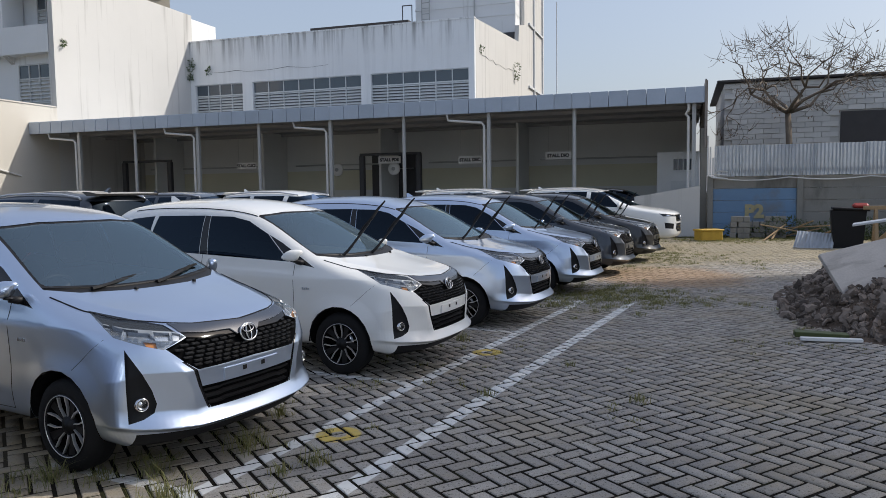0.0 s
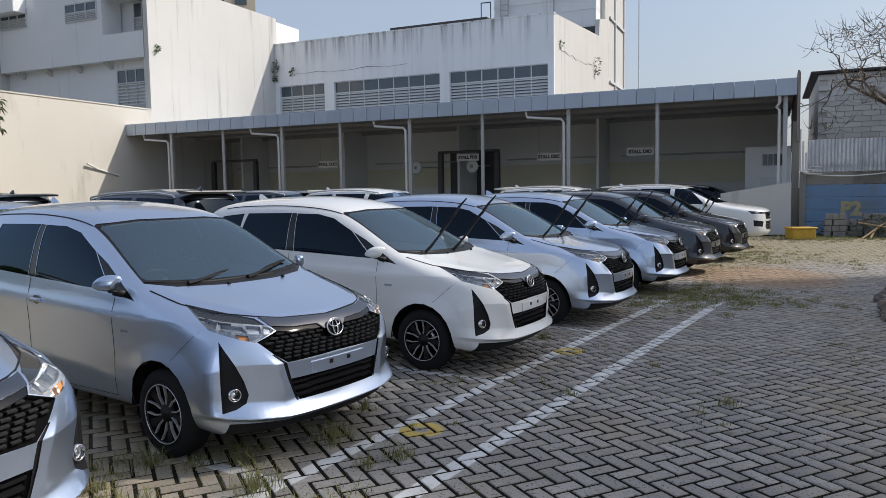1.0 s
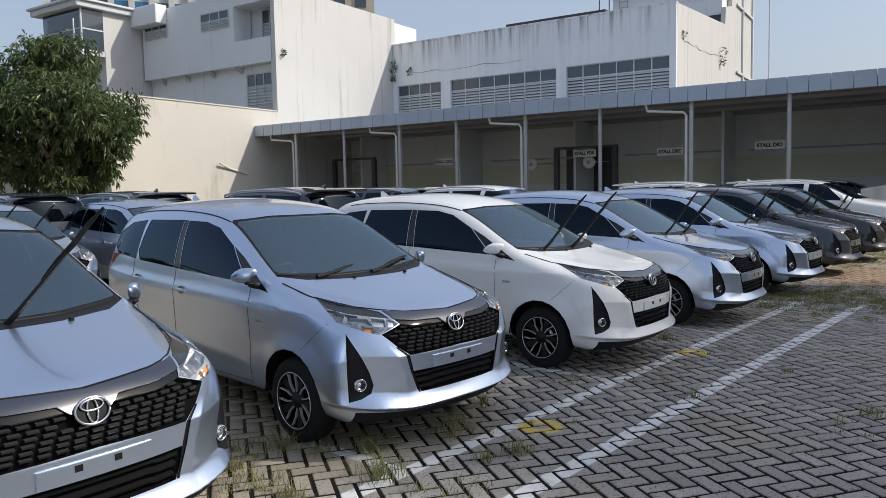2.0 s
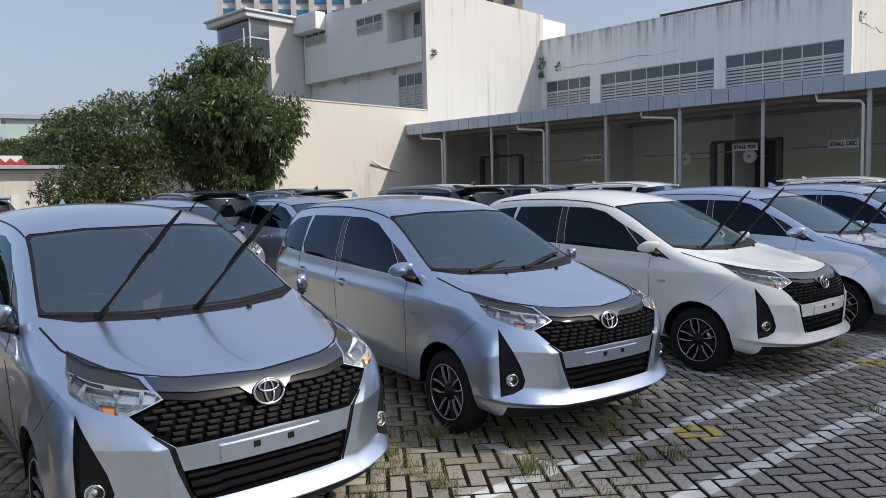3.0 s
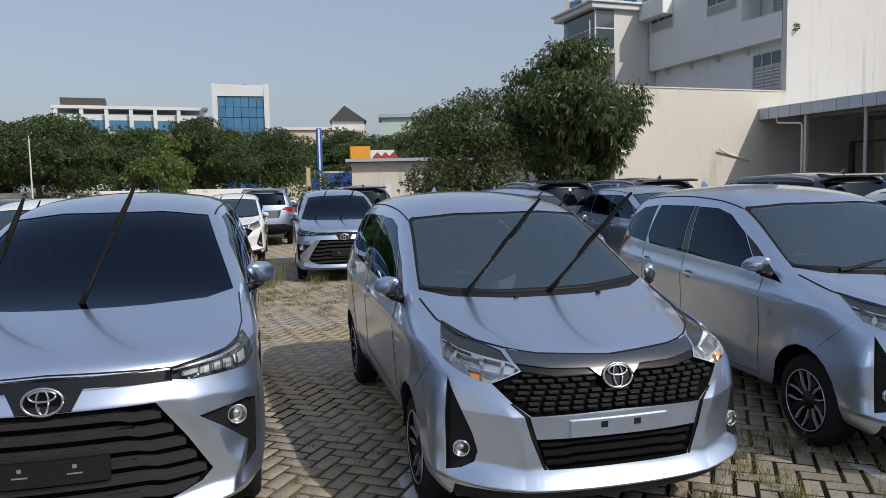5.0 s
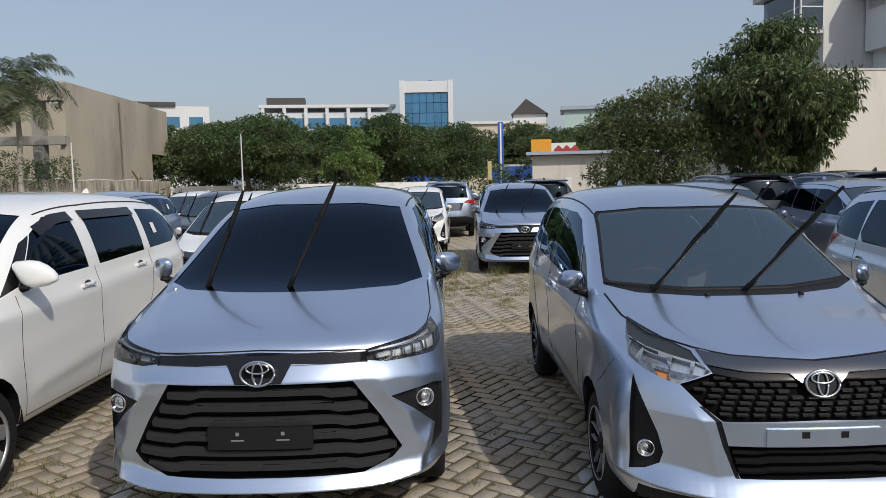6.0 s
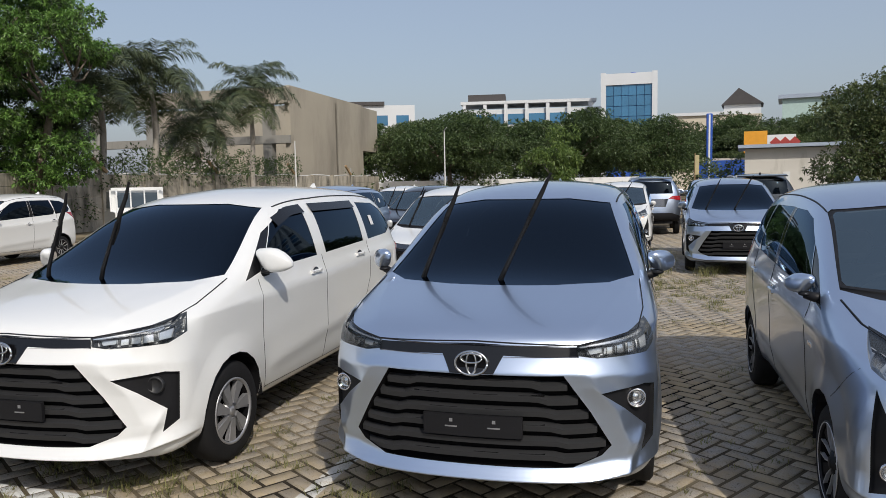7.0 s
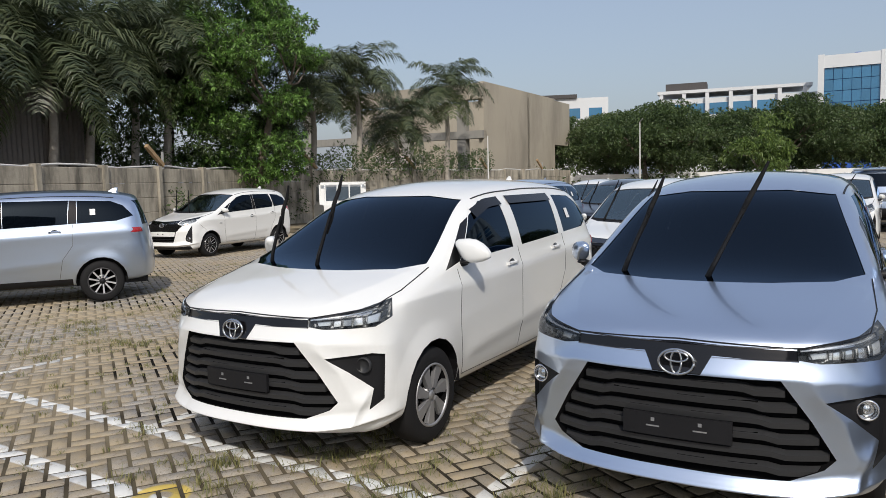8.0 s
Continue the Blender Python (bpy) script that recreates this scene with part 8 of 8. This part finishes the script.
weed_rng = np.random.default_rng(12)
TUFTS = [(-0.83, 4.5, 0.9), (-1.32, 4.77, 1.3), (-1.0, 4.35, 0.7), (-1.75, 4.35, 0.9), (-1.55, 3.95, 1.3), (-2.35, 4.25, 1.2), (-2.55, 3.85, 1.0), (-1.25, 5.5, 0.8), (-1.95, 3.55, 0.8), (0.35, 6.0, 0.6), (1.55, 5.75, 0.7), (1.2, 7.0, 0.5), (0.2, 8.3, 0.9), (-2.9, 2.9, 1.0), (-3.2, 2.6, 0.8), (-2.2, 3.2, 0.9), (-5.3, -2.6, 0.9), (-4.9, -1.9, 0.8), (-4.3, -2.2, 0.7), (-6.2, -3.4, 0.8), (-3.9, -0.2, 0.8), (-11.9, 6.1, 1.6), (-12.3, 6.6, 1.4), (-12.6, 5.3, 4.2), (-13.0, 5.6, 3.6), (-12.2, 5.2, 2.4)]
for k, (x, y, s) in enumerate(TUFTS):
    v, f = blades(weed_rng, [(x, y, s)], 80, 0.12, 0.0026, 1.6)
    o = arrays_ob("grass_tuft", v, f, M["grass"])
    tagged(o, "green and straw grass tuft in a paving joint", "grass", group="grass tufts")
spots = []
for _ in range(10000):
    x, y = weed_rng.uniform(-16, 10), weed_rng.uniform(-11, 25)
    d = noise.noise(Vector((x * 0.35, y * 0.35, 3.0))) + 0.55 * noise.noise(Vector((x * 1.3, y * 1.3, 7.0)))
    near_row = abs((x + 1.2) * 0.896 - (y - 4.5) * 0.444 + 0.5) < 1.0
    if d > (-0.08 if near_row or x < -3 else 0.5):
        spots.append((x, y, weed_rng.uniform(0.2, 0.6)))
for (cx, cy, rx, ry, n) in ((2.6, 11.6, 1.3, 1.2, 330), (4.6, 18.5, 2.5, 2.2, 300), (9.6, 24.6, 2.2, 1.4, 460), (13.0, 24.8, 2.0, 1.2, 300), (-20.5, -10.6, 4.0, 1.2, 300), (-13.0, -2.6, 2.5, 3.0, 260), (-10.5, 4.0, 1.6, 2.6, 260), (-4.6, -1.2, 1.3, 1.6, 90), (-2.46, 3.83, 0.22, 0.16, 5), (-2.2, 3.70, 0.20, 0.18, 5), (-2.10, 4.23, 0.16, 0.14, 5), (-2.64, 4.25, 0.16, 0.20, 4), (-1.85, 4.67, 0.14, 0.10, 3), (-1.11, 3.78, 0.12, 0.08, 3), (-2.40, 3.20, 0.25, 0.16, 4), (-1.95, 3.40, 0.20, 0.12, 3), (-3.2, 3.1, 0.7, 0.7, 30), (-8.6, -5.0, 2.2, 1.8, 120)):
    for _ in range(n):
        spots.append((cx + rx * weed_rng.normal() * 0.6, cy + ry * weed_rng.normal() * 0.6, weed_rng.uniform(0.35, 1.25)))
v, f = blades(weed_rng, spots, 34, 0.056, 0.0028, 2.4)
gr = arrays_ob("grass", v, f, M["grass"])
tagged(gr, "sparse weeds and dry grass growing between paving blocks", "grass", kind="stuff")


# ---- herringbone block paving
PAVE_TURN, BRICK_W, GAP = 31.5, 0.115, 0.024
LINE = Vector((math.cos(radians(63.6)), math.sin(radians(63.6))))


def paving_material():
    m = bpy.data.materials.new("paving_block")
    m.use_nodes = True
    nt = m.node_tree
    n, l = nt.nodes, nt.links
    p = n["Principled BSDF"]
    geo = n.new("ShaderNodeNewGeometry")
    info = n.new("ShaderNodeObjectInfo")
    sep = n.new("ShaderNodeSeparateXYZ")
    l.new(geo.outputs["Position"], sep.inputs[0])

    def mth(op, a, b=0.0, c=0.0, clamp=False):
        k = n.new("ShaderNodeMath")
        k.operation, k.use_clamp = op, clamp
        for i, v in enumerate((a, b, c)):
            if isinstance(v, (int, float)):
                k.inputs[i].default_value = v
            else:
                l.new(v, k.inputs[i])
        return k.outputs[0]

    def tex(scale, detail=4, rough=0.55):
        t = n.new("ShaderNodeTexNoise")
        t.inputs["Scale"].default_value, t.inputs["Detail"].default_value, t.inputs["Roughness"].default_value = scale, detail, rough
        l.new(geo.outputs["Position"], t.inputs["Vector"])
        return t.outputs["Fac"]

    def ramp(v, lo, hi, out=1.0):
        r = n.new("ShaderNodeMapRange")
        r.inputs["From Min"].default_value, r.inputs["From Max"].default_value, r.inputs["To Max"].default_value = lo, hi, out
        l.new(v, r.inputs["Value"])
        return r.outputs[0]

    def mixc(f, a, b):
        x = n.new("ShaderNodeMix")
        x.data_type = "RGBA"
        for s, v in (("Factor", f), ("A", a), ("B", b)):
            if isinstance(v, tuple):
                x.inputs[s].default_value = (*v, 1)
            elif isinstance(v, (int, float)):
                x.inputs[s].default_value = v
            else:
                l.new(v, x.inputs[s])
        return x.outputs["Result"]
    fine, mid, wide = tex(140, 3), tex(9, 5), tex(0.55, 5)
    rnd = mth("FRACT", mth("ADD", geo.outputs["Random Per Island"], info.outputs["Random"]))
    col = mixc(rnd, (0.275, 0.259, 0.242), (0.425, 0.402, 0.372))
    col = mixc(ramp(fine, 0.46, 0.68, 0.6), col, (0.12, 0.115, 0.105))
    col = mixc(ramp(tex(46, 2, 0.5), 0.60, 0.67, 0.85), col, (0.05, 0.046, 0.04))
    col = mixc(ramp(mid, 0.48, 0.75, 0.5), col, (0.30, 0.26, 0.19))
    col = mixc(ramp(wide, 0.50, 0.68, 0.65), col, (0.30, 0.25, 0.165))
    # brown earth on the sunny bays, sunlight's warm tone also put into the colour
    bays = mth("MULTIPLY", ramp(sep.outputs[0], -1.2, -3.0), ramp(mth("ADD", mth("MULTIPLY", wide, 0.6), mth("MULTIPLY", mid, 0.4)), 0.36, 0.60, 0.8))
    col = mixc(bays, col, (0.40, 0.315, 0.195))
    # sandy soil drifted over the blocks at the far end of the aisle
    dx = mth("DIVIDE", mth("SUBTRACT", sep.outputs[0], 4.3), 1.5)
    dy = mth("DIVIDE", mth("SUBTRACT", sep.outputs[1], 14.4), 1.9)
    far = mth("SQRT", mth("ADD", mth("MULTIPLY", dx, dx), mth("MULTIPLY", dy, dy)))
    sand = ramp(mth("ADD", far, mth("MULTIPLY", mth("SUBTRACT", mid, 0.5), 1.2)), 1.15, 0.75, 0.9)
    col = mixc(sand, col, (0.34, 0.23, 0.14))
    # dry yellow soil and dead grass beyond it
    beyond = ramp(mth("ADD", mth("SUBTRACT", sep.outputs[1], mth("MULTIPLY", sep.outputs[0], 0.15)), mth("MULTIPLY", mth("SUBTRACT", mid, 0.5), 5.0)), 14.2, 16.4, 0.6)
    col = mixc(mth("MULTIPLY", beyond, ramp(sep.outputs[0], 1.0, 3.0)), col, (0.33, 0.27, 0.15))
    # painted lines, worn through
    off = mth("SUBTRACT", mth("MULTIPLY", sep.outputs[0], LINE.y), mth("MULTIPLY", sep.outputs[1], LINE.x))
    along = mth("ADD", mth("MULTIPLY", sep.outputs[0], LINE.x), mth("MULTIPLY", sep.outputs[1], LINE.y))
    worn = ramp(mth("ADD", mth("MULTIPLY", mid, 0.6), mth("MULTIPLY", fine, 0.4)), 0.68, 0.54)
    paint = 0.0
    for at, half in ((-3.08, 0.06), (-2.34, 0.065)):
        paint = mth("MAXIMUM", paint, ramp(mth("ABSOLUTE", mth("SUBTRACT", off, at)), half + 0.006, half - 0.006))
    bay = mth("ABSOLUTE", mth("SUBTRACT", mth("MODULO", mth("ADD", along, 2.62 * 20 + 0.95), 2.62), 1.31))
    cross = mth("MULTIPLY", ramp(bay, 0.055, 0.045), mth("MULTIPLY", ramp(off, -4.3, -4.1), ramp(off, -3.02, -3.04)))
    paint = mth("MAXIMUM", paint, mth("MULTIPLY", cross, 0.75))
    paint = mth("MULTIPLY", mth("MULTIPLY", paint, worn), ramp(along, 11.2, 11.0))
    col = mixc(mth("MULTIPLY", paint, 0.92), col, (0.74, 0.75, 0.74))
    # worn yellow bay marks
    mark = 0.0
    for mx, my in ((-0.75, 5.05), (-4.75, -4.3), (-3.85, -2.35), (0.45, 7.65)):
        d = mth("SQRT", mth("ADD", mth("POWER", mth("SUBTRACT", sep.outputs[0], mx), 2.0), mth("POWER", mth("SUBTRACT", sep.outputs[1], my), 2.0)))
        ring = mth("MULTIPLY", ramp(d, 0.17, 0.15), ramp(d, 0.05, 0.07))
        mark = mth("MAXIMUM", mark, ring)
    col = mixc(mth("MULTIPLY", mth("MULTIPLY", mark, worn), 0.95), col, (0.62, 0.46, 0.10))
    l.new(col, p.inputs["Base Color"])
    l.new(mth("ADD", 0.62, mth("MULTIPLY", fine, 0.3)), p.inputs["Roughness"])
    b = n.new("ShaderNodeBump")
    b.inputs["Strength"].default_value, b.inputs["Distance"].default_value = 0.9, 0.009
    l.new(mth("ADD", fine, mth("MULTIPLY", mid, 0.8)), b.inputs["Height"])
    l.new(b.outputs[0], p.inputs["Normal"])
    return m


M["paving"] = paving_material()
paving = thing("paving", "grey herringbone concrete block paving with worn lines", "paving", kind="structure")
pave_rng = np.random.default_rng(8)
cosr, sinr = math.cos(radians(PAVE_TURN)), math.sin(radians(PAVE_TURN))
R = 300
ii, jj = np.meshgrid(np.arange(-R, R), np.arange(-R, R), indexing="ij")
s = (ii + jj) % 4
sel = s == 0
flatx = np.concatenate([(ii[sel] + 1.0), (ii[s == 2] + 0.5)]) * BRICK_W
flaty = np.concatenate([(jj[sel] + 0.5), (jj[s == 2] + 1.0)]) * BRICK_W
lying = np.concatenate([np.ones(sel.sum(), bool), np.zeros((s == 2).sum(), bool)])
wx, wy = cosr * flatx - sinr * flaty, sinr * flatx + cosr * flaty
dist = np.hypot(wx, wy)
bear = np.degrees(np.arctan2(-wx, wy))
keep = (((dist < 27) & (bear > -36) & (bear < 132)) | (dist < 9)) & ((-(wx - 9.42) * math.sin(radians(-18.1)) + (wy - 26.57) * math.cos(radians(-18.1))) < -0.3)
keep &= heap_reach(wx, wy) > 0.9
wx, wy, lying = wx[keep], wy[keep], lying[keep]
near = (wx > -2.3) & (wx < 1.2) & (wy > 3.3) & (wy < 5.3)
order = np.argsort(np.where(near, np.hypot(wx + 0.4, wy - 4.2), 1e9))[:300]
single = np.zeros(len(wx), bool)
single[order] = True
single &= near


def block_verts(x, y, z, lie, tx, ty):
    """Corners of blocks: lower outline and chamfered top."""
    a = (np.where(lie, BRICK_W, BRICK_W / 2) - GAP / 2)
    b = (np.where(lie, BRICK_W / 2, BRICK_W) - GAP / 2)
    out = []
    for inset, zz in ((0.0, -0.04), (0.0, -0.005), (0.0035, 0.0)):
        for sx, sy in ((-1, -1), (1, -1), (1, 1), (-1, 1)):
            u, v = sx * (a - inset), sy * (b - inset)
            out.append(np.stack([x + cosr * u - sinr * v, y + sinr * u + cosr * v, z + zz + tx * u + ty * v], 1))
    return np.stack(out, 1)


q = ~single
k = int(q.sum())
vv = block_verts(wx[q], wy[q], pave_rng.normal(0, 0.0016, k), lying[q], pave_rng.normal(0, 0.009, k), pave_rng.normal(0, 0.009, k)).reshape(-1, 3)
cell = np.array([(8, 9, 10, 11), (4, 5, 9, 8), (5, 6, 10, 9), (6, 7, 11, 10), (7, 4, 8, 11), (0, 1, 5, 4), (1, 2, 6, 5), (2, 3, 7, 6), (3, 0, 4, 7)])
ff = (np.arange(k)[:, None, None] * 12 + cell[None]).reshape(-1, 4)
me = bpy.data.meshes.new("paving_field")
me.vertices.add(len(vv))
me.vertices.foreach_set("co", vv.ravel())
me.loops.add(ff.size)
me.loops.foreach_set("vertex_index", ff.ravel().astype(np.int32))
me.polygons.add(len(ff))
me.polygons.foreach_set("loop_start", np.arange(0, ff.size, 4, dtype=np.int32))
me.update(calc_edges=True)
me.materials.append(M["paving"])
field = new("paving_field", me)
field.parent = paving
tagged(field, kind="stuff")
one = bmesh.new()
bv = block_verts(np.zeros(1), np.zeros(1), np.zeros(1), np.ones(1, bool), np.zeros(1), np.zeros(1))[0]
back = Matrix.Rotation(-radians(PAVE_TURN), 4, "Z")
bvs = [one.verts.new(back @ Vector(p)) for p in bv]
for c in cell:
    one.faces.new([bvs[i] for i in c])
bme = bpy.data.meshes.new("block")
one.to_mesh(bme)
one.free()
bme.materials.append(M["paving"])
for x, y, lie in zip(wx[single], wy[single], lying[single]):
    o = new("block", bme)
    o.parent = paving
    o.matrix_local = pose(x, y, pave_rng.normal(0, 0.0016), pave_rng.normal(0, 0.5), pave_rng.normal(0, 0.5), PAVE_TURN + (0 if lie else 90))
